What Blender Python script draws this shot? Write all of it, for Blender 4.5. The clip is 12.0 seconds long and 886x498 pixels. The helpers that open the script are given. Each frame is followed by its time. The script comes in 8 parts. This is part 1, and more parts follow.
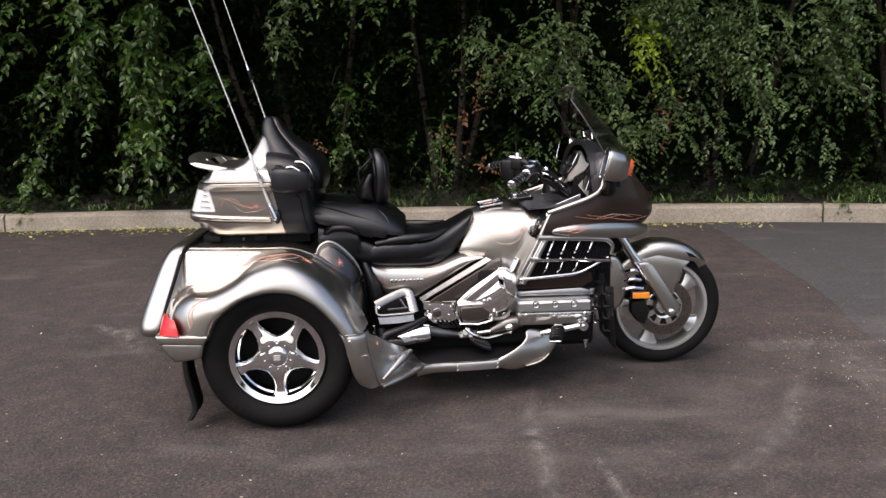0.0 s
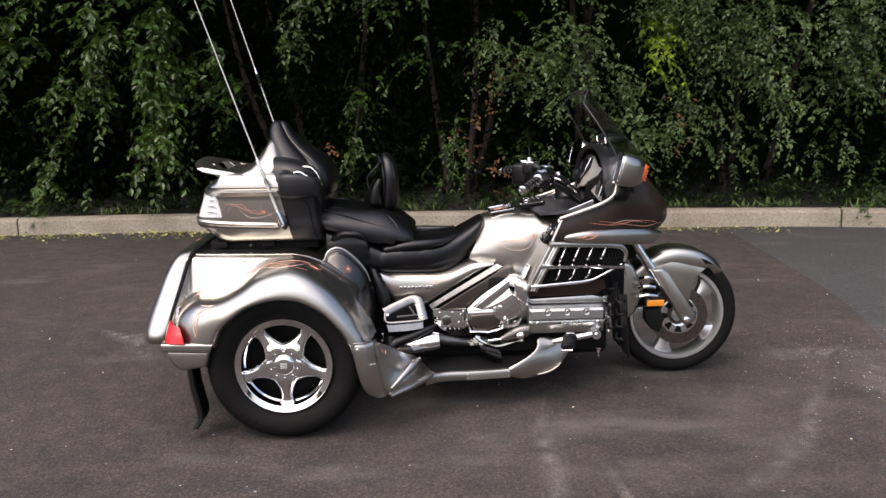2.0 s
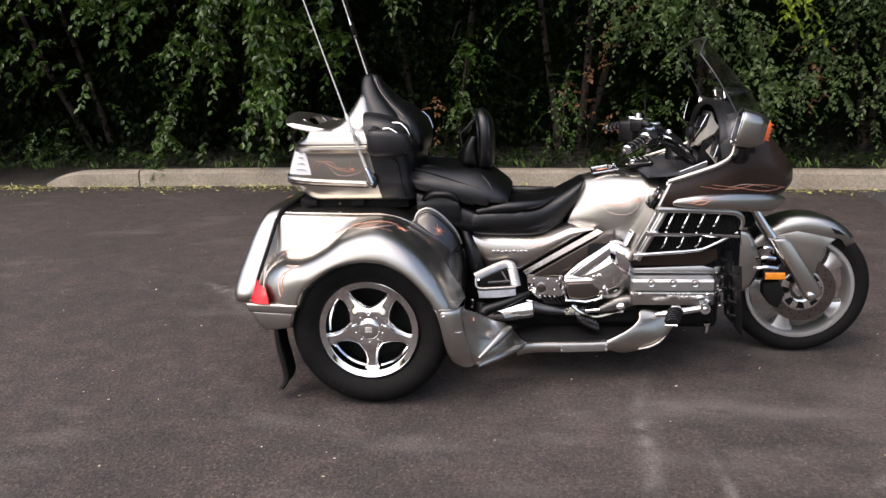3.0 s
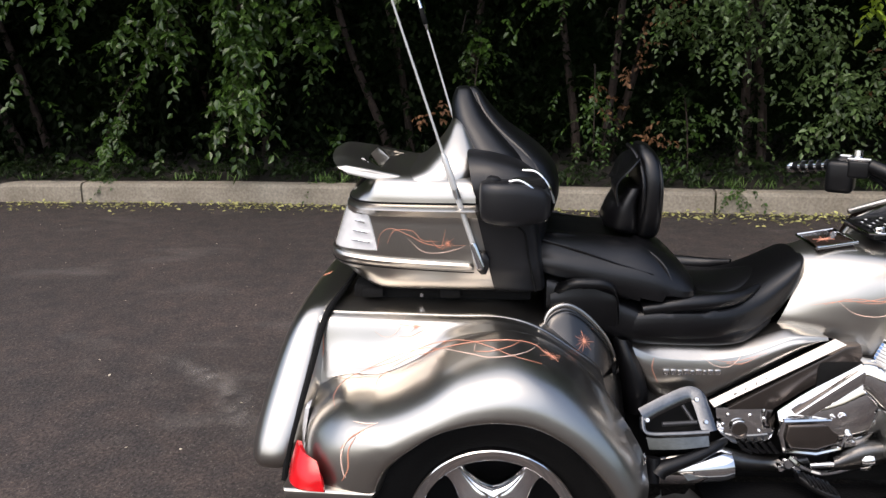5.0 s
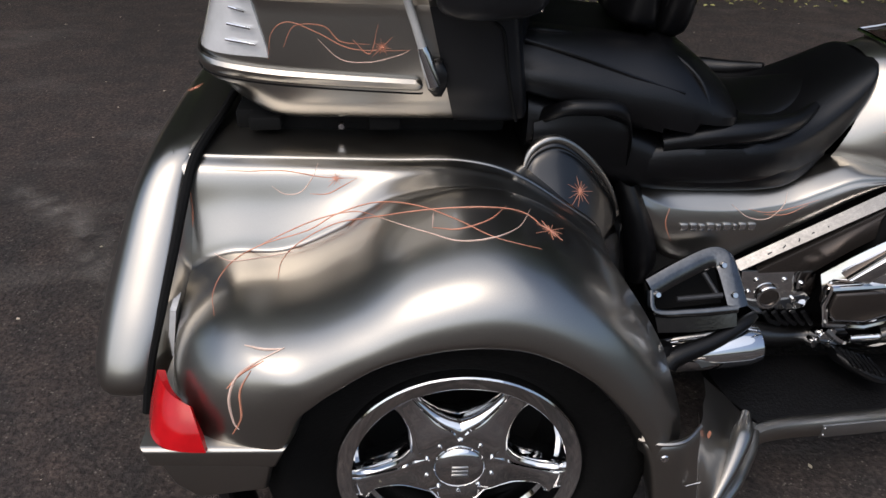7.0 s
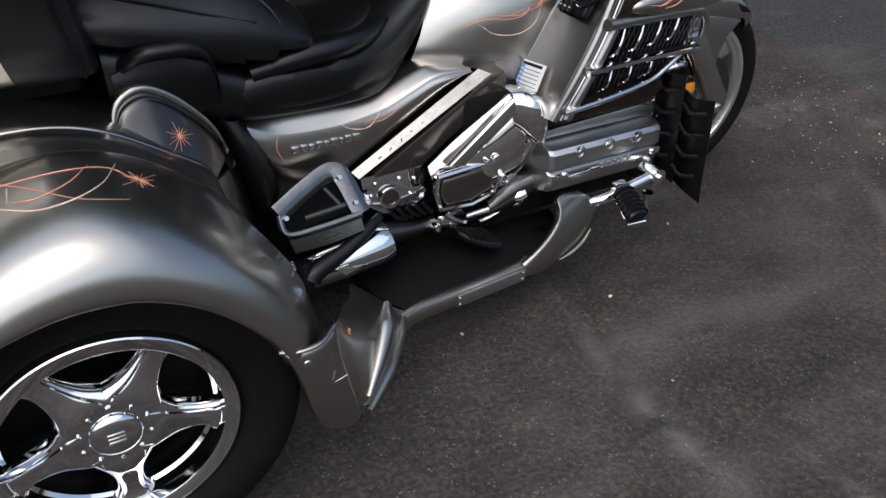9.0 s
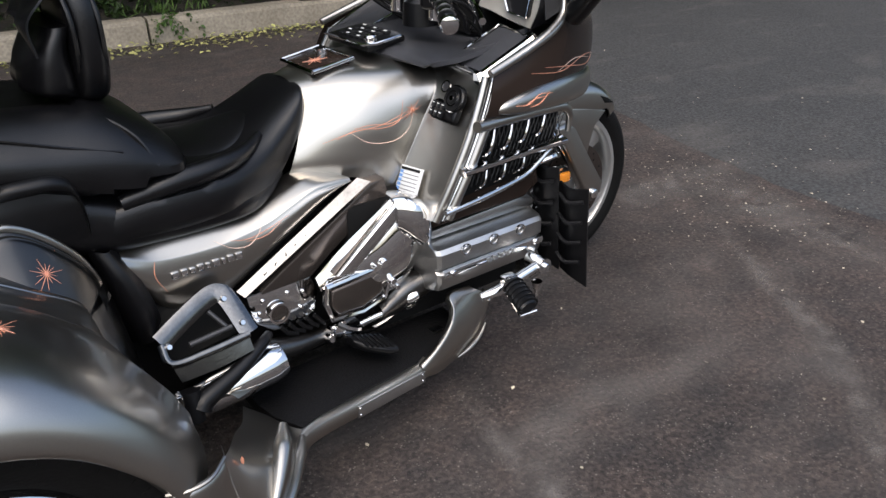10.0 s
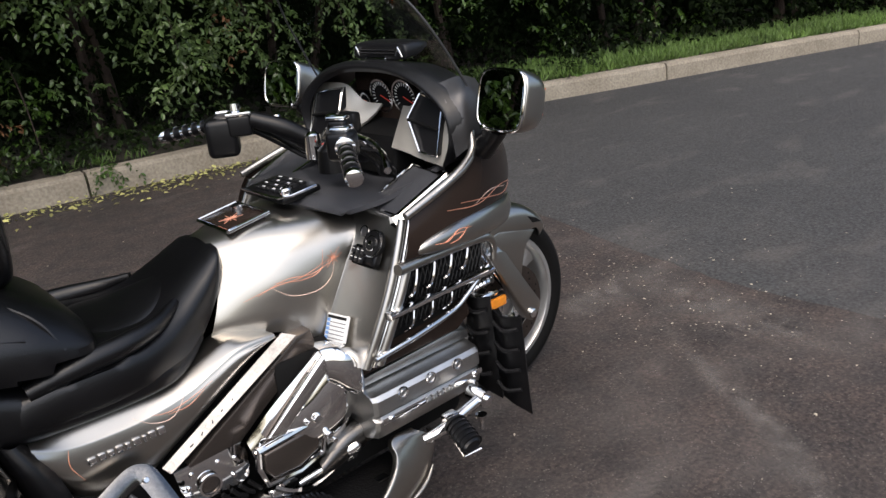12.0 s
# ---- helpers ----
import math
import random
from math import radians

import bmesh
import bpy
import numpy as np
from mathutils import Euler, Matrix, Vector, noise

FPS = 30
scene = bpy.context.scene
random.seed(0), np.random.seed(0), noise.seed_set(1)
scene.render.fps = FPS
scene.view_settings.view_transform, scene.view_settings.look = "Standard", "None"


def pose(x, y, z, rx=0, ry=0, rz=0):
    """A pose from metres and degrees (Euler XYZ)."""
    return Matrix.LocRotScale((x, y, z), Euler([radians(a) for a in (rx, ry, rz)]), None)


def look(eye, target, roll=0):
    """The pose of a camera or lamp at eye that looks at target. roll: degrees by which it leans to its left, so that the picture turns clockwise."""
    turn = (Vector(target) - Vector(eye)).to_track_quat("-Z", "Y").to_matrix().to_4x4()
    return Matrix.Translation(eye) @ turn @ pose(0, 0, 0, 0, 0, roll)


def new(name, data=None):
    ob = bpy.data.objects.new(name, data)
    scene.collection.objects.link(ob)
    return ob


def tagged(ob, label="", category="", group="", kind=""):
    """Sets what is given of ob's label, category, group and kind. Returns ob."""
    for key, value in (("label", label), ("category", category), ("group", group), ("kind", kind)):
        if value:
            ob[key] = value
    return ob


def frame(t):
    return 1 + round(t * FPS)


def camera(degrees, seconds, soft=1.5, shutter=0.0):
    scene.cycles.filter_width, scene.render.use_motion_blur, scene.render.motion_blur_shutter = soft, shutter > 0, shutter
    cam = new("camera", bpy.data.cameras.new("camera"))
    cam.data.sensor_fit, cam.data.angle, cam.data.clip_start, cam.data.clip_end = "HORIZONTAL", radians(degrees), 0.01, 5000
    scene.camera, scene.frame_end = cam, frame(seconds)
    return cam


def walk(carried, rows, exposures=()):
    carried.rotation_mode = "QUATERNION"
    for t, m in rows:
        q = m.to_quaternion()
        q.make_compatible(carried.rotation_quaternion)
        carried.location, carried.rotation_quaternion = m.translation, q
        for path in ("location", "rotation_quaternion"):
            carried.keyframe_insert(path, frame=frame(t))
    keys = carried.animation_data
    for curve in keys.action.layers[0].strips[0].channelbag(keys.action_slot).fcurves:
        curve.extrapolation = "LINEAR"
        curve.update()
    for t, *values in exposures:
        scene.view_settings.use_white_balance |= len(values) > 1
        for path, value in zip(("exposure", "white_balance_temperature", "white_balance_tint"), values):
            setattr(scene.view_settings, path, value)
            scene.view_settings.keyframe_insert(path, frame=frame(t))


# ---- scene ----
cam = camera(59.0, 12.0)
PATH = [
    (0, (0.605, -3.95, 1.435), (0.678, -1.99, 1.046), -1.3),
    (0.5, (0.595, -3.949, 1.429), (0.669, -1.99, 1.035), -1.1),
    (1, (0.604, -3.934, 1.441), (0.685, -1.978, 1.034), -0.7),
    (1.5, (0.6, -3.925, 1.419), (0.692, -1.963, 1.038), -1.0),
    (2, (0.626, -3.883, 1.438), (0.664, -1.92, 1.057), -1.4),
    (2.5, (0.731, -3.811, 1.436), (0.673, -1.849, 1.055), -0.9),
    (3, (0.708, -3.68, 1.428), (0.457, -1.756, 0.943), -1.9),
    (3.5, (0.489, -3.401, 1.454), (0.236, -1.484, 0.944), -4.3),
    (3.7, (0.411, -3.274, 1.452), (0.148, -1.36, 0.935), -5.4),
    (5.3, (-0.031, -2.131, 1.461), (-0.138, -0.193, 0.979), -0.3),
    (5.5, (-0.027, -1.977, 1.448), (-0.125, -0.032, 0.996), -1.1),
    (6, (-0.062, -1.7, 1.44), (-0.071, 0.24, 0.955), -0.8),
    (6.5, (-0.102, -1.634, 1.361), (-0.028, 0.212, 0.595), 0.8),
    (6.7, (-0.108, -1.634, 1.335), (-0.006, 0.157, 0.451), 1.1),
    (8.3, (-0.065, -1.767, 1.319), (0.249, -0.22, 0.092), 0.1),
    (8.4, (-0.055, -1.776, 1.317), (0.332, -0.222, 0.118), 0.0),
    (8.5, (-0.03, -1.757, 1.315), (0.433, -0.223, 0.118), 0.3),
    (9, (0.038, -1.75, 1.334), (0.837, -0.302, 0.21), 0.6),
    (9.5, (0.063, -1.747, 1.334), (1.014, -0.324, 0.3), 0.2),
    (10, (0.083, -1.756, 1.354), (1.144, -0.332, 0.433), -1.0),
    (10.5, (0.083, -1.759, 1.389), (1.191, -0.305, 0.578), -1.9),
    (11, (0.091, -1.772, 1.406), (1.298, -0.328, 0.73), -2.4),
    (11.5, (0.089, -1.787, 1.417), (1.296, -0.339, 0.749), -5.4),
    (12, (0.191, -1.771, 1.409), (1.4, -0.327, 0.736), -5.8),
]
walk(cam, [(t, look(eye, target, roll)) for t, eye, target, roll in PATH], [(0.0, 1.03, 6600, 15), (2.5, 1.03, 6600, 15), (3.7, 1.15, 6600, 15), (5.3, 0.8, 6300, 11), (6.0, 0.6, 6200, 10), (6.7, 0.15, 6200, 10), (8.3, -0.2, 6000, 9), (9.0, 0.22, 6000, 9), (9.5, 0.68, 6100, 9), (10.5, 0.76, 6300, 9), (11.0, 0.5, 6400, 9), (11.5, 0.65, 6400, 10), (12.0, 0.75, 6400, 10)])

# ---- world and light ----
world = bpy.data.worlds.new("sky")
scene.world = world
world.use_nodes = True
sky = world.node_tree.nodes.new("ShaderNodeTexSky")
sky.sky_type, sky.sun_disc = "NISHITA", False
sky.sun_elevation, sky.sun_rotation = radians(58), radians(215)
sky.air_density, sky.dust_density, sky.ozone_density = 1.0, 5.0, 1.0
background = world.node_tree.nodes["Background"]
background.inputs["Strength"].default_value = 0.15
world.node_tree.links.new(sky.outputs["Color"], background.inputs["Color"])
sun = new("sun", bpy.data.lights.new("sun", "SUN"))
sun.data.energy, sun.data.angle, sun.data.color = 0.9, radians(105), (1.0, 0.985, 0.96)
sun.matrix_world = look((-4, -6, 11), (0, 0, 0))


# ---- materials ----
def material(name, color, rough=0.5, metal=0.0, spread=0.15, scale=8.0, fine=0.0, bump=0.0, bump_scale=60.0,
             coat=0.0, second=None, random_tint=0.0, island=False, spec=0.5):
    """A surface with slow variation of colour, fine grain and relief."""
    m = bpy.data.materials.new(name)
    m.use_nodes = True
    n, l = m.node_tree.nodes, m.node_tree.links
    b = n["Principled BSDF"]
    b.inputs["Roughness"].default_value, b.inputs["Metallic"].default_value = rough, metal
    b.inputs["Coat Weight"].default_value, b.inputs["Coat Roughness"].default_value = coat, 0.04
    b.inputs["Specular IOR Level"].default_value = spec
    where = n.new("ShaderNodeTexCoord")
    slow = n.new("ShaderNodeTexNoise")
    slow.inputs["Scale"].default_value, slow.inputs["Detail"].default_value = scale, 5
    l.new(where.outputs["Object"], slow.inputs["Vector"])
    mix = n.new("ShaderNodeMix")
    mix.data_type = "RGBA"
    other = second or tuple(c * (1 - spread) for c in color)
    first = color if second else tuple(min(1, c * (1 + spread)) for c in color)
    mix.inputs[6].default_value, mix.inputs[7].default_value = (*first, 1), (*other, 1)
    ramp = n.new("ShaderNodeMapRange")
    ramp.inputs[1].default_value, ramp.inputs[2].default_value = 0.3, 0.7
    l.new(slow.outputs["Fac"], ramp.inputs[0])
    l.new(ramp.outputs[0], mix.inputs[0])
    out = mix.outputs[2]
    if fine:
        grain = n.new("ShaderNodeTexNoise")
        grain.inputs["Scale"].default_value, grain.inputs["Detail"].default_value = bump_scale, 3
        l.new(where.outputs["Object"], grain.inputs["Vector"])
        level = n.new("ShaderNodeMapRange")
        level.inputs[1].default_value, level.inputs[2].default_value = 0.3, 0.7
        level.inputs[3].default_value, level.inputs[4].default_value = 1 - fine, 1 + fine
        l.new(grain.outputs["Fac"], level.inputs[0])
        times = n.new("ShaderNodeVectorMath")
        times.operation = "SCALE"
        l.new(out, times.inputs[0])
        l.new(level.outputs[0], times.inputs["Scale"])
        out = times.outputs[0]
    if random_tint:
        info = n.new("ShaderNodeNewGeometry") if island else n.new("ShaderNodeObjectInfo")
        level = n.new("ShaderNodeMapRange")
        level.inputs[3].default_value, level.inputs[4].default_value = 1 - random_tint, 1 + random_tint
        l.new(info.outputs["Random Per Island" if island else "Random"], level.inputs[0])
        times = n.new("ShaderNodeVectorMath")
        times.operation = "SCALE"
        l.new(out, times.inputs[0])
        l.new(level.outputs[0], times.inputs["Scale"])
        out = times.outputs[0]
    l.new(out, b.inputs["Base Color"])
    if bump:
        rough_tex = n.new("ShaderNodeTexNoise")
        rough_tex.inputs["Scale"].default_value, rough_tex.inputs["Detail"].default_value = bump_scale, 4
        l.new(where.outputs["Object"], rough_tex.inputs["Vector"])
        relief = n.new("ShaderNodeBump")
        relief.inputs["Strength"].default_value, relief.inputs["Distance"].default_value = bump, 0.01
        l.new(rough_tex.outputs["Fac"], relief.inputs["Height"])
        l.new(relief.outputs["Normal"], b.inputs["Normal"])
    return m


PAINT = material("silver_paint", (0.415, 0.394, 0.357), 0.295, 1.0, 0.05, 3.0, 0.05, 0.0, 900, coat=0.6)
# body silver darkened: airbrushed tone and the hump's dark reflections in one colour
HUMP_SILVER = material("hump_dark_silver", (0.075, 0.072, 0.069), 0.28, 1.0, 0.08, 3.0, 0.04, 0.0, 900, coat=0.25)
DARK_PAINT = material("dark_brown_paint", (0.022, 0.015, 0.012), 0.22, 0.0, 0.1, 3.0, 0.06, 0.0, 900, coat=0.0, spec=0.18)
CHROME = material("chrome", (0.80, 0.80, 0.80), 0.05, 1.0, 0.03, 12.0)
STEEL = material("satin_aluminium", (0.50, 0.50, 0.49), 0.33, 1.0, 0.08, 15.0, 0.05, 0.05, 300)
RIM_GREY = material("cast_wheel_silver", (0.62, 0.62, 0.61), 0.36, 0.9, 0.06, 12.0)
LEATHER = material("black_leather", (0.003, 0.003, 0.0036), 0.31, 0.0, 0.3, 9.0, 0.1, 0.10, 420, spec=0.42)
PLASTIC = material("black_plastic", (0.004, 0.004, 0.0045), 0.34, 0.0, 0.25, 12.0, 0.0, 0.06, 500, spec=0.3)
GREY_PLASTIC = material("charcoal_plastic", (0.008, 0.008, 0.009), 0.36, 0.0, 0.2, 10.0, 0.0, 0.05, 500, spec=0.36)
COVER_GREY = material("matt_charcoal_cover", (0.042, 0.043, 0.048), 0.5, 0.0, 0.12, 10.0, 0.08, 0.06, 600, spec=0.4)
RUBBER = material("tyre_rubber", (0.004, 0.0038, 0.0036), 0.7, 0.0, 0.3, 9.0, 0.15, 0.15, 120, spec=0.15)
# matt black of real parts; also fills gaps that are only dark
BLACK = material("black_parts_dark_gaps", (0.003, 0.003, 0.003), 0.8, 0.0, 0.2, 8.0, spec=0.2)
MAT = material("ribbed_rubber_mat", (0.003, 0.003, 0.0034), 0.55, 0.0, 0.3, 20.0, 0.2, 0.3, 160, spec=0.25)
# the mottled tone imitates broken reflections on bright metal
STRAP = material("mottled_bright_metal", (0.16, 0.16, 0.16), 0.16, 1.0, 0.14, 30.0, 0.10, 0.02, 160)
ORANGE_STRIPE = material("orange_pinstripe", (0.62, 0.27, 0.17), 0.3, 0.0, 0.15, 30.0)
PALE_STRIPE = material("pale_pinstripe", (0.75, 0.55, 0.45), 0.3, 0.0, 0.15, 30.0)
RED_LENS = material("red_lens", (0.50, 0.006, 0.010), 0.16, 0.0, 0.15, 30.0, coat=0.2, spec=0.3)
AMBER = material("amber_lens", (0.85, 0.28, 0.02), 0.15, 0.0, 0.15, 40.0, coat=1.0)
ORANGE_LENS = material("orange_lens", (0.75, 0.13, 0.03), 0.15, 0.0, 0.15, 40.0, coat=1.0)
MAST = material("pale_antenna_rod", (0.62, 0.62, 0.60), 0.3, 0.35, 0.1, 20.0)
WHITE_LENS = material("clear_lens", (0.95, 0.95, 0.95), 0.08, 0.35, 0.08, 40.0, coat=1.0)
WHITE = material("white_print", (0.75, 0.75, 0.74), 0.5, 0.0, 0.05, 20.0)
RED = material("red_print", (0.6, 0.05, 0.03), 0.4, 0.0, 0.1, 20.0)
BLUE = material("blue_print", (0.15, 0.3, 0.6), 0.5, 0.0, 0.1, 20.0)
DASH_SILVER = material("silver_painted_plastic", (0.44, 0.42, 0.375), 0.40, 0.45, 0.06, 6.0, 0.04, 0.03, 500)
MIRROR = material("mirror_glass", (0.85, 0.85, 0.86), 0.01, 1.0, 0.0, 5.0)
BROWN_CHROME = material("smoked_metal", (0.085, 0.072, 0.064), 0.22, 0.75, 0.1, 9.0)
DISC = material("brake_disc_steel", (0.16, 0.135, 0.12), 0.35, 1.0, 0.15, 25.0, 0.1, 0.05, 200)
PIPE = material("dark_pipe_steel", (0.13, 0.125, 0.12), 0.3, 1.0, 0.2, 14.0, 0.1, 0.05, 200)
SATIN = material("satin_grey_moulding", (0.05, 0.05, 0.052), 0.36, 0.4, 0.1, 9.0, 0.05, 0.03, 400)
CONCRETE = material("kerb_concrete", (0.31, 0.275, 0.215), 0.9, 0.0, 0.0, 2.2, 0.22, 0.6, 45, second=(0.20, 0.172, 0.130), random_tint=0.06)
GRASS = material("grass_blade", (0.10, 0.17, 0.035), 0.6, 0.0, 0.35, 1.5, random_tint=0.4, island=True)
SOIL = material("leaf_litter_soil", (0.026, 0.021, 0.015), 0.95, 0.0, 0.4, 3.0, 0.4, 0.9, 25)
BARK = material("bark", (0.036, 0.024, 0.018), 0.9, 0.0, 0.4, 8.0, 0.3, 0.8, 40)
DRY_LEAF = material("dry_leaf", (0.36, 0.35, 0.12), 0.7, 0.0, 0.3, 6.0, random_tint=0.5, island=True)
BROWN_LEAF = material("withered_leaf", (0.16, 0.075, 0.03), 0.7, 0.0, 0.3, 6.0, random_tint=0.4, island=True)


def leaf_material(name, color, gloss=0.36, spec=0.34):
    m = material(name, color, gloss, 0.0, 0.3, 1.3, random_tint=0.5, island=True, spec=spec)
    n, l = m.node_tree.nodes, m.node_tree.links
    b, out = n["Principled BSDF"], n["Material Output"]
    thin = n.new("ShaderNodeBsdfTranslucent")
    thin.inputs["Color"].default_value = (color[0] * 1.5, color[1] * 1.6, color[2] * 1.0, 1)
    both = n.new("ShaderNodeMixShader")
    both.inputs[0].default_value = 0.25
    l.new(b.outputs[0], both.inputs[1])
    l.new(thin.outputs[0], both.inputs[2])
    l.new(both.outputs[0], out.inputs["Surface"])
    return m


LEAF = leaf_material("green_leaf", (0.046, 0.088, 0.015), 0.32, 0.5)
LEAF_GREY = leaf_material("grey_green_leaf", (0.078, 0.120, 0.038), 0.36, 0.5)
LEAF_YELLOW = leaf_material("yellow_green_leaf", (0.17, 0.24, 0.018), 0.42)
# undergrowth green darkened to carry the shade low behind the kerb
LEAF_LOW_SHADED = leaf_material("shaded_undergrowth_leaf", (0.015, 0.028, 0.006), 0.5, 0.2)
# near-black copy of the leaf green, with the hedge's inner shade in it
LEAF_SHADE = leaf_material("leaf_darkened_for_shade", (0.006, 0.011, 0.003), 0.7, 0.08)


def glass_material(name, tint, rough=0.02):
    m = bpy.data.materials.new(name)
    m.use_nodes = True
    n, l = m.node_tree.nodes, m.node_tree.links
    n.remove(n["Principled BSDF"])
    clear, gloss, both, fres = (n.new("ShaderNodeBsdfTransparent"), n.new("ShaderNodeBsdfGlossy"),
                                n.new("ShaderNodeMixShader"), n.new("ShaderNodeLayerWeight"))
    clear.inputs["Color"].default_value = (*tint, 1)
    gloss.inputs["Roughness"].default_value = rough
    fres.inputs["Blend"].default_value = 0.12
    part_of = n.new("ShaderNodeMath")
    part_of.operation, part_of.inputs[1].default_value = "MULTIPLY", 0.6
    l.new(fres.outputs["Fresnel"], part_of.inputs[0])
    l.new(part_of.outputs[0], both.inputs[0])
    l.new(clear.outputs[0], both.inputs[1])
    l.new(gloss.outputs[0], both.inputs[2])
    l.new(both.outputs[0], n["Material Output"].inputs["Surface"])
    return m


SCREEN = glass_material("windscreen_plastic", (0.93, 0.94, 0.93))


def asphalt_material(name, first, second, crumbs, uneven=1.0):
    """Worn asphalt: slow stains, scuffs and aggregate of a few millimetres."""
    m = material(name, first, 0.9, 0.0, 0.0, 0.8, 0.5, 0.8, 70, second=second)
    n, l = m.node_tree.nodes, m.node_tree.links
    b = n["Principled BSDF"]
    old = b.inputs["Base Color"].links[0].from_socket
    where = n.new("ShaderNodeTexCoord")
    cells = n.new("ShaderNodeTexVoronoi")
    cells.inputs["Scale"].default_value = 95
    l.new(where.outputs["Object"], cells.inputs["Vector"])
    # stones of uneven tone, and brown mottling
    tone = n.new("ShaderNodeSeparateColor")
    stones = n.new("ShaderNodeTexVoronoi")
    stones.inputs["Scale"].default_value = 105
    l.new(where.outputs["Object"], stones.inputs["Vector"])
    l.new(stones.outputs["Color"], tone.inputs[0])
    gain = n.new("ShaderNodeMapRange")
    gain.inputs[3].default_value, gain.inputs[4].default_value = 1 - 0.45 * uneven, 1 + 0.5 * uneven
    l.new(tone.outputs[0], gain.inputs[0])
    toned = n.new("ShaderNodeVectorMath")
    toned.operation = "SCALE"
    l.new(old, toned.inputs[0])
    l.new(gain.outputs[0], toned.inputs["Scale"])
    mottle = n.new("ShaderNodeTexNoise")
    mottle.inputs["Scale"].default_value, mottle.inputs["Detail"].default_value = 7, 7
    l.new(where.outputs["Object"], mottle.inputs["Vector"])
    spread = n.new("ShaderNodeMapRange")
    spread.inputs[1].default_value, spread.inputs[2].default_value = 0.35, 0.68
    l.new(mottle.outputs["Fac"], spread.inputs[0])
    shift = n.new("ShaderNodeMix")
    shift.data_type, shift.blend_type = "RGBA", "MULTIPLY"
    shift.inputs[0].default_value = 1.0
    hue = n.new("ShaderNodeMix")
    hue.data_type = "RGBA"
    hue.inputs[6].default_value, hue.inputs[7].default_value = (1 - 0.28 * uneven, 1 - 0.25 * uneven, 1 - 0.23 * uneven, 1), (1 + 0.30 * uneven, 1 + 0.21 * uneven, 1 + 0.14 * uneven, 1)
    l.new(spread.outputs[0], hue.inputs[0])
    l.new(toned.outputs[0], shift.inputs[6])
    l.new(hue.outputs[2], shift.inputs[7])
    old = shift.outputs[2]
    dots = n.new("ShaderNodeMapRange")
    dots.inputs[1].default_value, dots.inputs[2].default_value = 0.14, 0.30
    dots.inputs[3].default_value, dots.inputs[4].default_value = crumbs, 0.0
    l.new(cells.outputs["Distance"], dots.inputs[0])
    rare = n.new("ShaderNodeTexNoise")
    rare.inputs["Scale"].default_value = 30
    l.new(where.outputs["Object"], rare.inputs["Vector"])
    gate = n.new("ShaderNodeMapRange")
    gate.inputs[1].default_value, gate.inputs[2].default_value = 0.46, 0.66
    l.new(rare.outputs["Fac"], gate.inputs[0])
    fac = n.new("ShaderNodeMath")
    fac.operation = "MULTIPLY"
    l.new(dots.outputs[0], fac.inputs[0])
    l.new(gate.outputs[0], fac.inputs[1])
    # long pale scuffs
    stretch = n.new("ShaderNodeMapping")
    stretch.inputs["Rotation"].default_value = (0, 0, radians(35))
    stretch.inputs["Scale"].default_value = (0.9, 1.9, 1)
    l.new(where.outputs["Object"], stretch.inputs["Vector"])
    scuff = n.new("ShaderNodeTexNoise")
    scuff.inputs["Scale"].default_value, scuff.inputs["Detail"].default_value = 1.7, 9
    l.new(stretch.outputs[0], scuff.inputs["Vector"])
    band = n.new("ShaderNodeMapRange")
    band.inputs[1].default_value, band.inputs[2].default_value, band.inputs[4].default_value = 0.56, 0.74, 0.28
    l.new(scuff.outputs["Fac"], band.inputs[0])
    # broad dusty worn stretch beside the wheel tracks
    spot = n.new("ShaderNodeMapping")
    spot.inputs["Location"].default_value = (-0.72, 0.55, 0)
    spot.inputs["Rotation"].default_value = (0, 0, radians(-20))
    spot.inputs["Scale"].default_value = (0.42, 0.55, 0.5)
    l.new(where.outputs["Object"], spot.inputs["Vector"])
    ball = n.new("ShaderNodeTexGradient")
    ball.gradient_type = "SPHERICAL"
    l.new(spot.outputs[0], ball.inputs["Vector"])
    dusty = n.new("ShaderNodeMath")
    dusty.operation = "MULTIPLY"
    broken = n.new("ShaderNodeMapRange")
    broken.inputs[1].default_value, broken.inputs[2].default_value, broken.inputs[4].default_value = 0.40, 0.70, 0.42
    l.new(scuff.outputs["Fac"], broken.inputs[0])
    l.new(ball.outputs["Fac"], dusty.inputs[0])
    l.new(broken.outputs[0], dusty.inputs[1])
    last = old
    for f, c in ((dusty.outputs[0], (0.125, 0.108, 0.095)), (band.outputs[0], (0.16, 0.145, 0.13)), (fac.outputs[0], (0.22, 0.195, 0.17))):
        mix = n.new("ShaderNodeMix")
        mix.data_type = "RGBA"
        mix.inputs[7].default_value = (*c, 1)
        l.new(f, mix.inputs[0])
        l.new(last, mix.inputs[6])
        last = mix.outputs[2]
    l.new(last, b.inputs["Base Color"])
    return m


ASPHALT = asphalt_material("worn_asphalt", (0.044, 0.034, 0.030), (0.028, 0.0225, 0.020), 0.7)
PATCH = asphalt_material("newer_asphalt", (0.047, 0.048, 0.048), (0.037, 0.038, 0.039), 0.3, 0.15)


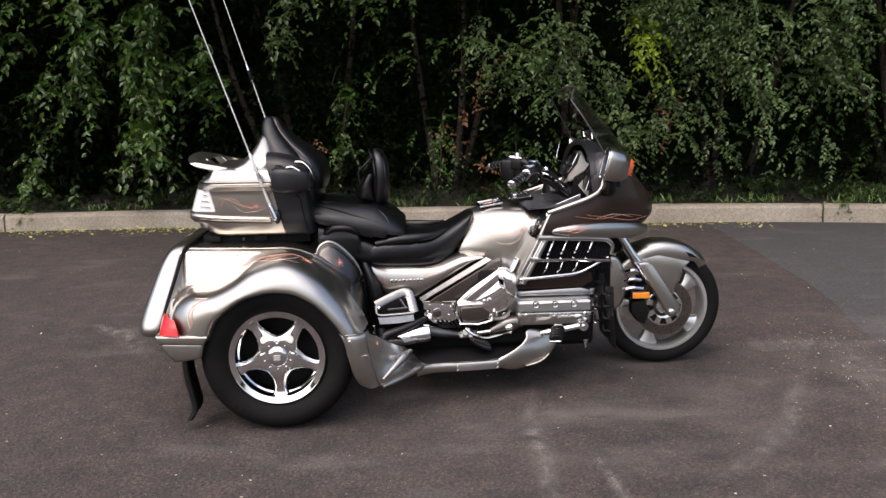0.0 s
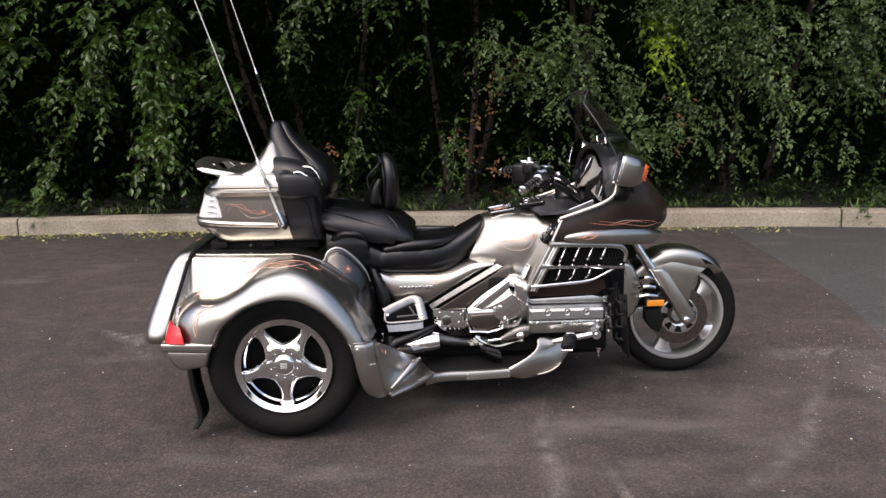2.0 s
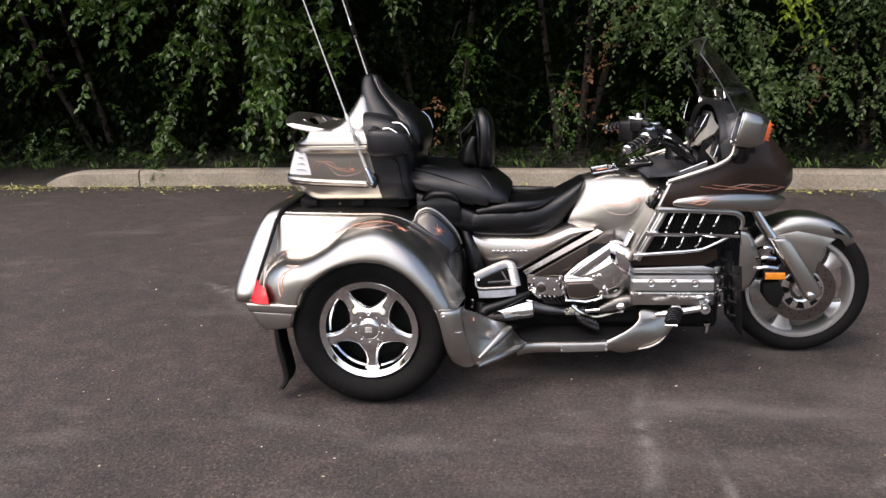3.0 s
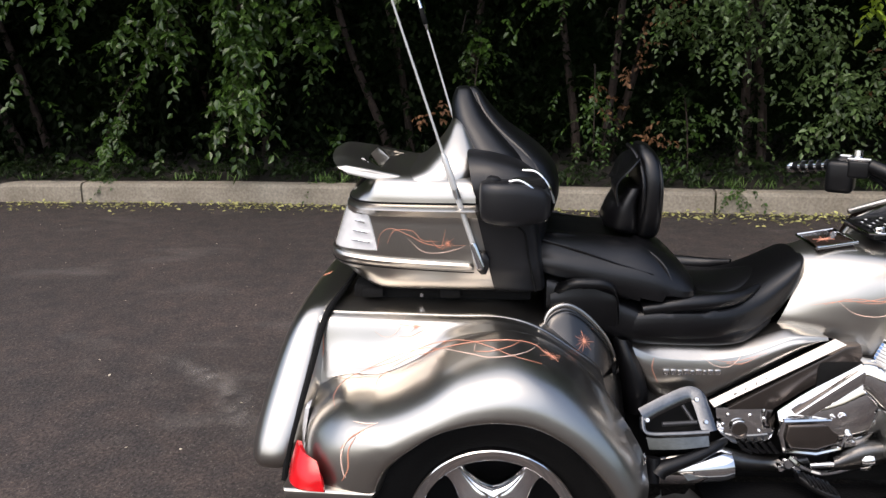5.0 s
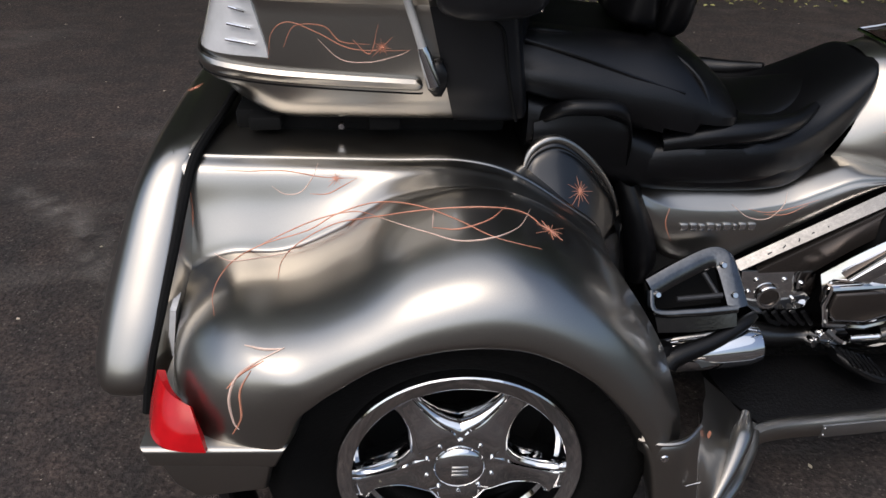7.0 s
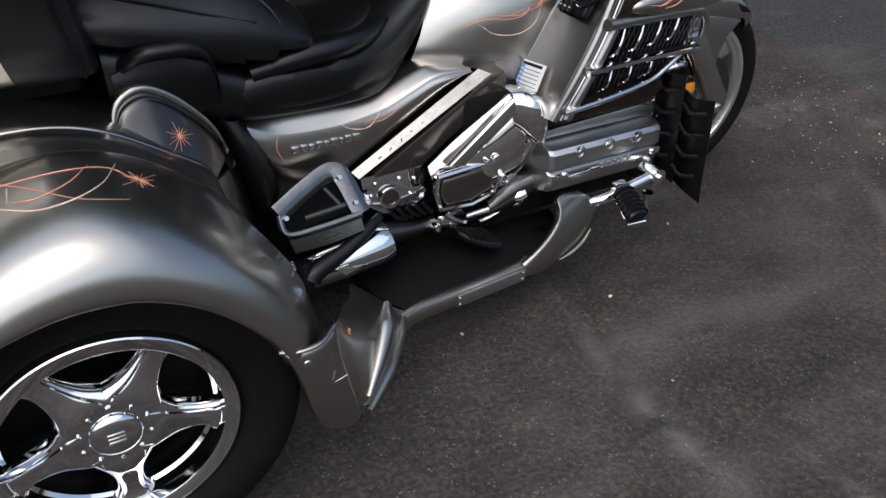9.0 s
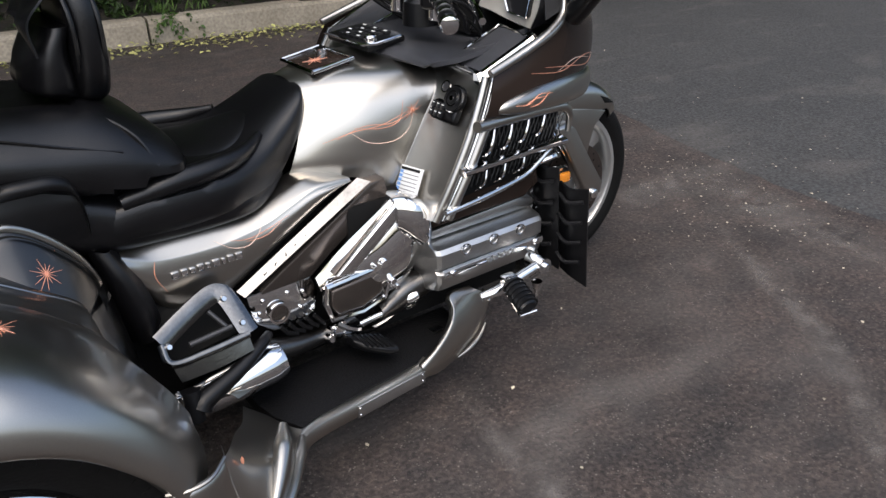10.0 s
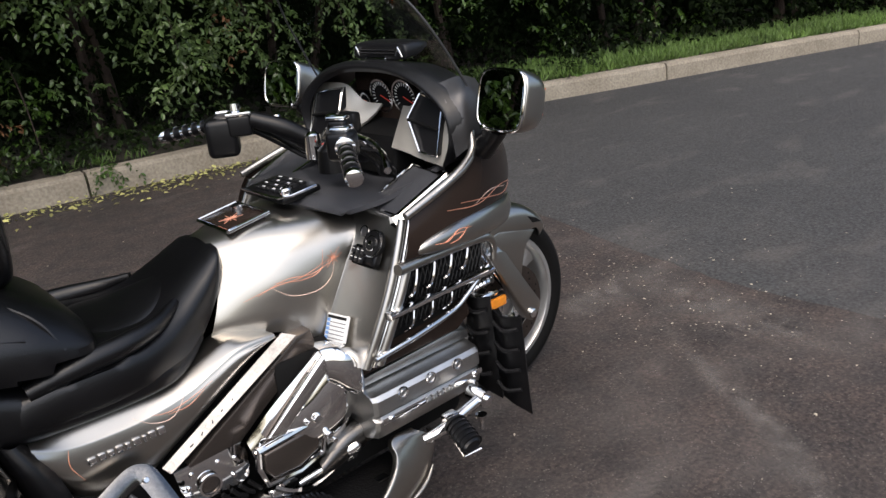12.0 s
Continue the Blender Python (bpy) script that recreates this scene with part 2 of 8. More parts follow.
def scuff_material():
    """Pale dust and tyre scuffs: patches broken up by noise, clear between."""
    m = material("pale_scuff", (0.19, 0.172, 0.155), 0.9, 0.0, 0.2, 20.0)
    n, l = m.node_tree.nodes, m.node_tree.links
    where, tex, level = n.new("ShaderNodeTexCoord"), n.new("ShaderNodeTexNoise"), n.new("ShaderNodeMapRange")
    tex.inputs["Scale"].default_value, tex.inputs["Detail"].default_value = 14, 9
    level.inputs[1].default_value, level.inputs[2].default_value, level.inputs[4].default_value = 0.34, 0.70, 0.75
    l.new(where.outputs["Object"], tex.inputs["Vector"])
    l.new(tex.outputs["Fac"], level.inputs[0])
    fade, both = n.new("ShaderNodeAttribute"), n.new("ShaderNodeMath")
    fade.attribute_name, both.operation = "fade", "MULTIPLY"
    l.new(fade.outputs["Fac"], both.inputs[0])
    l.new(level.outputs[0], both.inputs[1])
    l.new(both.outputs[0], n["Principled BSDF"].inputs["Alpha"])
    return m


SCUFF = scuff_material()


# ---- mesh helpers ----
def part(name, bm, mat, parent=None, label="", sharp=40):
    me = bpy.data.meshes.new(name)
    if isinstance(bm, tuple):
        me.from_pydata(bm[0], [], bm[1])
    else:
        bmesh.ops.recalc_face_normals(bm, faces=bm.faces)
        bm.to_mesh(me)
        bm.free()
    me.materials.append(mat)
    me.shade_smooth()
    me.set_sharp_from_angle(angle=radians(sharp))
    ob = new(name, me)
    ob.parent = parent
    if label:
        tagged(ob, label)
    return ob


def spline(points, n):
    """n points along a smooth curve through the points given."""
    p = np.asarray(points, float)
    k = len(p)
    ext = np.vstack([2 * p[0] - p[1], p, 2 * p[-1] - p[-2]])
    out = []
    for t in np.linspace(0, k - 1, n):
        i = min(int(t), k - 2)
        u = t - i
        a, b, c, d = ext[i], ext[i + 1], ext[i + 2], ext[i + 3]
        out.append(0.5 * (2 * b + (c - a) * u + (2 * a - 5 * b + 4 * c - d) * u * u + (3 * b - a - 3 * c + d) * u ** 3))
    return np.array(out)


def sheet(rows, nu, nv, thick=0.0, bm=None):
    """A smooth surface through rows of points (rows along u, points along v), with thickness if wanted."""
    rows = np.asarray(rows, float)
    across = np.array([spline(r, nv) for r in rows])
    full = np.array([spline(across[:, j], nu) for j in range(nv)]).transpose(1, 0, 2)
    bm = bm or bmesh.new()
    vs = [[bm.verts.new(p) for p in r] for r in full]
    fs = [bm.faces.new((vs[i][j], vs[i + 1][j], vs[i + 1][j + 1], vs[i][j + 1])) for i in range(nu - 1) for j in range(nv - 1)]
    if thick:
        bmesh.ops.recalc_face_normals(bm, faces=fs)
        bmesh.ops.solidify(bm, geom=fs, thickness=thick)
    return bm


def oval(x, yc, zc, hw, hh, power=2.6, n=28, axis=0):
    """A rounded-box ring round the x axis (axis 0) or the z axis (axis 2)."""
    out = []
    for i in range(n):
        a = 2 * math.pi * i / n
        c, s = math.cos(a), math.sin(a)
        p = yc + hw * math.copysign(abs(c) ** (2 / power), c)
        q = zc + hh * math.copysign(abs(s) ** (2 / power), s)
        out.append((x, p, q) if axis == 0 else (p, q, x))
    return out


def loft(rings, nu=None, bm=None):
    """A closed body through rings of equally many points, with ends closed."""
    rings = np.asarray(rings, float)
    nu = nu or len(rings)
    full = np.array([spline(rings[:, j], nu) for j in range(rings.shape[1])]).transpose(1, 0, 2)
    bm = bm or bmesh.new()
    vs = [[bm.verts.new(p) for p in r] for r in full]
    m = rings.shape[1]
    for i in range(nu - 1):
        for j in range(m):
            bm.faces.new((vs[i][j], vs[i + 1][j], vs[i + 1][(j + 1) % m], vs[i][(j + 1) % m]))
    bm.faces.new(vs[0][::-1])
    bm.faces.new(vs[-1])
    return bm


def plate(outline, y0, y1, bevel=0.004, bm=None, segments=2, lean=None):
    """An outline in x and z, extruded from y0 to y1 with rounded edges. lean(x, z): a shift of y."""
    bm = bm or bmesh.new()
    lean = lean or (lambda x, z: 0.0)
    a = [bm.verts.new((x, y0 + lean(x, z), z)) for x, z in outline]
    b = [bm.verts.new((x, y1 + lean(x, z), z)) for x, z in outline]
    k = len(a)
    made = [bm.faces.new(a), bm.faces.new(b[::-1])]
    made += [bm.faces.new((a[i], b[i], b[(i + 1) % k], a[(i + 1) % k])) for i in range(k)]
    if bevel:
        edges = [e for f in made[:2] for e in f.edges]
        bmesh.ops.bevel(bm, geom=edges, offset=bevel, segments=segments, affect="EDGES", profile=0.5)
    return bm


def block(x0, x1, y0, y1, z0, z1, bevel=0.005, bm=None, turn=None, segments=2):
    """A box with rounded edges; turn: a matrix that it is moved by."""
    own = bmesh.new()
    bmesh.ops.create_cube(own, size=1, matrix=Matrix.Translation(((x0 + x1) / 2, (y0 + y1) / 2, (z0 + z1) / 2)) @ Matrix.Diagonal((abs(x1 - x0), abs(y1 - y0), abs(z1 - z0), 1)))
    if bevel:
        bmesh.ops.bevel(own, geom=own.edges[:], offset=bevel, segments=segments, affect="EDGES", profile=0.5)
    if turn:
        bmesh.ops.transform(own, matrix=turn, verts=own.verts)
    return join(bm, own)


def join(bm, own):
    if bm is None:
        return own
    me = bpy.data.meshes.new("joined")
    own.to_mesh(me)
    own.free()
    bm.from_mesh(me)
    bpy.data.meshes.remove(me)
    return bm


def tube(points, radius, sides=8, bm=None, smooth=0):
    """A round bar along the points; radius: one number or one for each point."""
    p = spline(points, smooth) if smooth else np.asarray(points, float)
    r = np.full(len(p), radius, float) if np.isscalar(radius) else np.interp(np.linspace(0, 1, len(p)), np.linspace(0, 1, len(radius)), radius)
    rings, side = [], None
    for i in range(len(p)):
        way = Vector(p[min(i + 1, len(p) - 1)] - p[max(i - 1, 0)]).normalized()
        ref = side or (Vector((0, 0, 1)) if abs(way.z) < 0.9 else Vector((1, 0, 0)))
        side = (ref - way * ref.dot(way)).normalized()
        other = way.cross(side)
        rings.append([Vector(p[i]) + float(r[i]) * (math.cos(2 * math.pi * k / sides) * side + math.sin(2 * math.pi * k / sides) * other) for k in range(sides)])
    own = loft(rings)
    return join(bm, own)


def turned(profile, centre, axis="y", n=48, bm=None, closed=True):
    """A body of revolution: profile of (radius, place along the axis) round a line through centre."""
    bm = bm or bmesh.new()
    cx, cy, cz = centre
    def at(r, a, k):
        c, s = r * math.cos(2 * math.pi * k / n), r * math.sin(2 * math.pi * k / n)
        return {"y": (cx + c, cy + a, cz + s), "x": (cx + a, cy + c, cz + s), "z": (cx + c, cy + s, cz + a)}[axis]
    vs = [[bm.verts.new(at(r, a, k)) for k in range(n)] for r, a in profile]
    m = len(vs)
    for i in range(m if closed else m - 1):
        for k in range(n):
            bm.faces.new((vs[i][k], vs[(i + 1) % m][k], vs[(i + 1) % m][(k + 1) % n], vs[i][(k + 1) % n]))
    return bm


def knob(centre, way, r, h, bm=None, n=12):
    """A short round bolt or button that stands along way."""
    c, w = Vector(centre), Vector(way).normalized()
    return tube([c, c + w * h * 0.7, c + w * h], [r, r, r * 0.75], n, bm)


# ---- setting ----
KERB = [(-16, 5.75), (-9, 5.3), (-5.1, 5.09), (-3.45, 5.03), (-2.0, 4.955), (0.7, 4.65), (2.0, 4.50), (3.4, 4.36), (4.85, 4.12), (6.3, 3.71), (7.3, 3.37), (8.4, 3.04), (9.66, 2.67), (11.2, 2.18), (15, 0.9), (23, -2.2)]
kerb_line = spline(KERB, 600)
kerb_run = np.concatenate([[0], np.cumsum(np.linalg.norm(np.diff(kerb_line, axis=0), axis=1))])


def kerb_at(s, back=0.0):
    """Place s metres along the kerb, back metres behind its face, and the direction along it."""
    x, y = np.interp(s, kerb_run, kerb_line[:, 0]), np.interp(s, kerb_run, kerb_line[:, 1])
    x2, y2 = np.interp(s + 0.05, kerb_run, kerb_line[:, 0]), np.interp(s + 0.05, kerb_run, kerb_line[:, 1])
    d = Vector((x2 - x, y2 - y)).normalized()
    return x - d.y * back, y + d.x * back, d


def kerb_s(x):
    return float(np.interp(x, kerb_line[:, 0], kerb_run))


def lerp(a, b, t):
    return a + (b - a) * t


def build_ground():
    bm = bmesh.new()
    bmesh.ops.create_grid(bm, x_segments=20, y_segments=20, size=120)
    return tagged(part("ground", bm, ASPHALT), "worn brownish asphalt of a car park", "ground", kind="structure")


build_ground()


def build_patch():
    """The newer grey asphalt, a skin 4 mm over the old."""
    edge = spline([(3.79, 4.55), (3.72, 3.6), (3.63, 2.6), (3.52, 1.6), (3.41, 1.0), (3.28, 0.5), (3.17, -0.05), (3.15, -0.5), (3.2, -1.2), (3.45, -3.0), (3.9, -6), (4.6, -14)], 70)
    bm = bmesh.new()
    near = [bm.verts.new((x + 0.012 * noise.noise((x * 9, y * 9, 0)) + 0.02 * noise.noise((x * 30, y * 30, 3)), y, 0.005)) for x, y in edge]
    low = [bm.verts.new((v.co.x - 0.01, v.co.y, -0.002)) for v in near]
    far = [bm.verts.new((24, y * 1.5, 0.005)) for x, y in edge]
    for i in range(len(edge) - 1):
        bm.faces.new((near[i], far[i], far[i + 1], near[i + 1]))
        bm.faces.new((near[i], near[i + 1], low[i + 1], low[i]))
    return tagged(part("road", bm, PATCH), "newer smooth grey asphalt surface beside the worn one", "road", kind="structure")


build_patch()


def build_scuffs():
    """Long pale scuffs and the dusty edge of the newer asphalt."""
    for line, w in (([(1.16, -0.3), (1.11, -0.65), (1.09, -1.0), (1.08, -1.5), (1.12, -2.0)], 0.05),
                    ([(2.66, -0.1), (2.40, -0.5), (2.2, -0.83), (1.9, -1.15), (1.5, -1.45)], 0.05),
                    ([(2.42, 0.18), (2.6, 0.2), (2.85, 0.2), (3.05, 0.3)], 0.12),
                    ([(3.1, 0.35), (2.95, 0.0), (2.86, -0.4), (2.80, -0.9)], 0.16),
                    ([(1.3, -0.9), (1.35, -1.5), (1.5, -2.1)], 0.03),
                    ([(-1.7, 1.2), (-1.2, 0.8), (-0.9, 0.2)], 0.08)):
        pts = spline(line, 40)
        bm = bmesh.new()
        fade = bm.verts.layers.float.new("fade")
        vs = []
        for i, (x, y) in enumerate(pts):
            d = Vector(pts[min(i + 1, 39)] - pts[max(i - 1, 0)]).normalized()
            k = 1.5 * w * (0.9 + 0.4 * noise.noise((x * 5, y * 5, 1))) * (0.6 + 0.4 * math.sin(math.pi * (i + 0.5) / 40))
            vs.append([bm.verts.new((x - d.y * q * k, y + d.x * q * k, 0.0025)) for q in (-1, 0, 1)])
            for v, q in zip(vs[-1], (0, 1, 0)):
                v[fade] = q * math.sin(math.pi * (i + 0.5) / 40)
        for a, b in zip(vs, vs[1:]):
            for j in (0, 1):
                bm.faces.new((a[j], b[j], b[j + 1], a[j + 1]))
        tagged(part("scuff_mark", bm, SCUFF), "pale dusty scuff mark on the asphalt", "scuff mark", "scuffs on the asphalt", "structure")


build_scuffs()


def build_kerb():
    """Cast lengths; the first one slopes down to a nose."""
    kerb = tagged(new("kerb"), "pale weathered concrete kerb in long cast lengths", "kerb", kind="structure")
    s, first = kerb_s(4.95) - 3.02 * 3 - 1.24, True
    while s < kerb_run[-1] - 3.1:
        rings = []
        length = 1.22 if first else 3.0
        for i in range(7):
            x0, y0, d = kerb_at(s + length * i / 6 + 0.01)
            drop = (0.25, 0.72, 0.95, 1, 1, 1, 1)[i] if first else 1
            ring = []
            for b, z in ((0.0, -0.05), (0.012, 0.152), (0.03, 0.180), (0.05, 0.188), (0.15, 0.190), (0.16, 0.178), (0.16, -0.05)):
                w = 0.003 * noise.noise((s + i, b * 30, z * 20))
                ring.append((x0 - d.y * (b + w), y0 + d.x * (b + w), (z + w) * (drop if z > 0 else 1)))
            rings.append(ring)
        part("kerb_length", loft(rings, 13), CONCRETE, kerb, sharp=25)
        s += length + 0.02
        first = False


build_kerb()


def build_verge():
    """Soil and grass bank behind the kerb."""
    rows = []
    for s in np.linspace(1, kerb_run[-1] - 1, 160):
        row = []
        fade = min(1.0, max(0.0, (s - kerb_s(-5.4)) / (kerb_s(-5.05) - kerb_s(-5.4))))
        for b, z in ((0.155, 0.15), (0.5, 0.19), (1.2, 0.24), (2.5, 0.3), (6, 0.4), (14, 0.5)):
            x, y, d = kerb_at(s, b)
            z = lerp(z - 0.165 * max(0.0, 1 - (b - 0.155) / 1.5), z, fade)
            row.append((x, y, z + 0.05 * noise.noise((x * 1.5, y * 1.5, 0)) * (b > 0.2)))
        rows.append(row)
    return tagged(part("verge", sheet(rows, 320, 24), SOIL), "dark soil and leaf litter under the hedge", "soil", kind="structure")


build_verge()


# ---- foliage ----
rng = np.random.default_rng(7)


def unit(v):
    return v / np.maximum(np.linalg.norm(v, axis=-1, keepdims=True), 1e-9)


def leaves_mesh(base, way, normal, length, width):
    """Many folded, pointed leaves as one list of vertices and faces."""
    way = unit(way)
    side = unit(np.cross(way, normal))
    up = np.cross(side, way)
    L, W = length[:, None], width[:, None]
    pts = np.stack([base,
                    base + way * L * 0.42 + side * W * 0.5 + up * W * 0.14,
                    base + way * L * 0.78 + side * W * 0.30 + up * W * 0.02,
                    base + way * L - up * W * 0.22,
                    base + way * L * 0.78 - side * W * 0.30 + up * W * 0.02,
                    base + way * L * 0.42 - side * W * 0.5 + up * W * 0.14,
                    base + way * L * 0.5 - up * W * 0.06], axis=1)
    k = len(base)
    verts = pts.reshape(-1, 3)
    ring = np.array([[0, 1, 6], [1, 2, 6], [2, 3, 6], [3, 4, 6], [4, 5, 6], [5, 0, 6]])
    faces = (np.arange(k)[:, None, None] * 7 + ring[None]).reshape(-1, 3)
    return verts, faces


def twig_leaves(base, way, reach, per, size, droop=0.5):
    """Leaves set in turn along drooping twigs."""
    k = len(base)
    t = (np.arange(per)[None, :] + rng.uniform(0, 1, (k, per))) / per
    start = base[:, None, :] + way[:, None, :] * (reach[:, None] * t)[..., None]
    start[..., 2] -= droop * reach[:, None] * t ** 2
    tangent = way[:, None, :] + np.array([0, 0, -1.0]) * (2 * droop * t)[..., None]
    tangent = unit(tangent)
    flat = np.cross(tangent, np.array([0, 0, 1.0]))
    flat = unit(flat + 1e-6)
    turn = np.where((np.arange(per) % 2 == 0)[None, :, None], 1.0, -1.0)
    leaf_way = tangent * 0.55 + flat * turn * rng.uniform(0.5, 1.1, (k, per, 1)) + rng.normal(0, 0.28, (k, per, 3))
    leaf_way[..., 2] -= 0.35
    normal = np.array([0, 0, 1.0]) + rng.normal(0, 0.42, (k, per, 3)) + way[:, None, :] * 0.35
    L = size * rng.uniform(0.65, 1.3, (k, per))
    W = L * rng.uniform(0.5, 0.68, (k, per))
    return leaves_mesh(start.reshape(-1, 3), leaf_way.reshape(-1, 3), normal.reshape(-1, 3), L.reshape(-1), W.reshape(-1))


def mesh_part(name, verts, faces, mat, parent=None, label=""):
    me = bpy.data.meshes.new(name)
    me.from_pydata(verts.tolist(), [], faces.tolist())
    me.materials.append(mat)
    ob = new(name, me)
    ob.parent = parent
    if label:
        tagged(ob, label)
    return ob


def field(p, scale, seed):
    return np.array([noise.noise((x * scale, y * scale, z * scale + seed)) for x, y, z in p])


def build_tree(s, spread, height, mat, label, twigs, size, lean=0.0, low=0.25, front=0.15, gap=0.0, dark=1300, thin=1.0):
    """A roadside tree or shrub: several crooked stems, limbs, and a crown of twigs full of leaves."""
    x0, y0, d = kerb_at(s, 1.5)
    tree = tagged(new("tree"), label, "tree", "hedge trees")
    out = np.array([d.y, -d.x, 0.0])
    along = np.array([d.x, d.y, 0.0])
    root = np.array([x0, y0, 0.2])
    bm = bmesh.new()
    for i in range(3):
        a = rng.uniform(-0.5, 0.5) * spread
        top = root + along * a + out * rng.uniform(-0.2, 0.8) + np.array([0, 0, height * rng.uniform(0.6, 0.9)])
        foot = root + along * a * 0.3 + out * rng.uniform(-0.1, 0.3) - np.array([0, 0, 0.1])
        mid = (top + foot) / 2 + along * rng.normal(0, 0.12) + out * rng.normal(0, 0.1)
        tube([foot, (foot * 2 + mid) / 3 + along * 0.03, mid, top], [0.055, 0.045, 0.035, 0.012], 8, bm, smooth=12)
        part("trunk", bm, BARK, tree)
        bm = bmesh.new()
    for i in range(8):
        a = root + along * rng.uniform(-0.5, 0.5) * spread + np.array([0, 0, rng.uniform(0.25, 0.8) * height])
        b = a + out * rng.uniform(0.4, 1.3) + along * rng.normal(0, 0.5) + np.array([0, 0, rng.uniform(-0.2, 0.4)])
        part("limb", tube([a, (a + b) / 2 + np.array([0, 0, 0.12]), b], [0.016, 0.011, 0.004], 5, smooth=7), BARK, tree)
    # outer sprays
    n = twigs * 3
    u, z = rng.uniform(-0.5, 0.5, n) * spread * 1.25, low + (height - low) * rng.uniform(0, 1, n)
    p = np.stack([root[0] + along[0] * u, root[1] + along[1] * u, z], 1)
    bulge = field(p, 0.9, 3.0) * 0.65 + field(p, 2.3, 9.0) * 0.35
    depth = 1.5 - front - 0.55 * bulge - 0.25 * np.sin(np.clip(z / height, 0, 1) * math.pi)
    keep = (field(p, 1.5, 21.0) + 0.25 * rng.normal(0, 1, n) > gap) & (rng.random(n) < np.clip(thin + (1 - thin) * (z - (1.3 if thin < 0.1 else 1.25)) / 0.5, thin, 1))
    p, bulge = p[keep][:twigs], bulge[keep][:twigs]
    over = 0.42 * np.clip((p[:, 2] - 1.5) / 1.0, -0.9, 1.0)
    p += out * (1.5 - front + 0.6 * bulge + over)[:, None] + out * rng.uniform(-0.45, 0.05, (len(p), 1))
    p[:, 2] += lean * rng.normal(0, 1, len(p))
    way = unit(out * rng.uniform(0.2, 1.0, (len(p), 1)) + along * rng.normal(0, 0.55, (len(p), 1)) + np.array([0, 0, 1.0]) * rng.uniform(-0.5, 0.45, (len(p), 1)))
    v, f = twig_leaves(p, way, rng.uniform(0.18, 0.5, len(p)), 13, size)
    v[:, 2] = np.maximum(v[:, 2], 0.22)
    mesh_part("crown", v, f, mat, tree)
    # deep foliage; its shade is in the near-black leaf colour
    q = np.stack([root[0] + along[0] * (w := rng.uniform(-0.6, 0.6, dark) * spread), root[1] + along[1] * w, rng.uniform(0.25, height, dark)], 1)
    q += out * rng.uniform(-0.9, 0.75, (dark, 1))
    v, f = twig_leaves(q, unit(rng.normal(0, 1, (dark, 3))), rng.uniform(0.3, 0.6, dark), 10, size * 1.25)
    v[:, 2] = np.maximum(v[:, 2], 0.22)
    mesh_part("inner_leaves", v, f, LEAF_SHADE, tree)
    return tree


GREEN_LABEL = "dense dark green leafy shrub behind the kerb"
GREY_LABEL = "leafy tree with grey-green foliage hanging over the kerb"
for x, spread, height, mat, label, twigs, size, front, gap in (
        (-9.5, 2.6, 4.6, LEAF, GREEN_LABEL, 700, 0.085, 0.1, 0.05),
        (-7.2, 2.4, 4.8, LEAF, GREEN_LABEL, 750, 0.085, 0.1, 0.15),
        (-5.0, 2.3, 4.6, LEAF, GREEN_LABEL, 520, 0.082, 0.25, 0.30),
        (-2.9, 2.2, 4.7, LEAF, GREEN_LABEL, 560, 0.085, 0.15, 0.30),
        (-0.9, 2.1, 4.4, LEAF, GREEN_LABEL, 330, 0.066, 0.45, 0.36),
        (0.9, 2.1, 4.5, LEAF, GREEN_LABEL, 440, 0.060, 0.5, 0.30),
        (2.5, 2.0, 4.6, LEAF_GREY, GREY_LABEL, 1000, 0.052, 0.28, 0.16),
        (4.2, 2.0, 4.7, LEAF_GREY, GREY_LABEL, 1150, 0.052, 0.15, 0.10),
        (6.2, 2.2, 4.5, LEAF, GREEN_LABEL, 900, 0.060, 0.45, 0.20),
        (8.5, 2.5, 4.4, LEAF, GREEN_LABEL, 900, 0.070, 0.9, 0.08),
        (10.8, 2.6, 4.3, LEAF, GREEN_LABEL, 800, 0.080, 1.1, 0.0),
        (13.0, 3.0, 4.3, LEAF, GREEN_LABEL, 700, 0.085, 1.1, -0.1)):
    build_tree(kerb_s(x), spread, height, mat, label, twigs, size, front=front, gap=gap, thin=0.08 if -4 < x < 1.5 else 0.16 if x < 8 else 0.5)


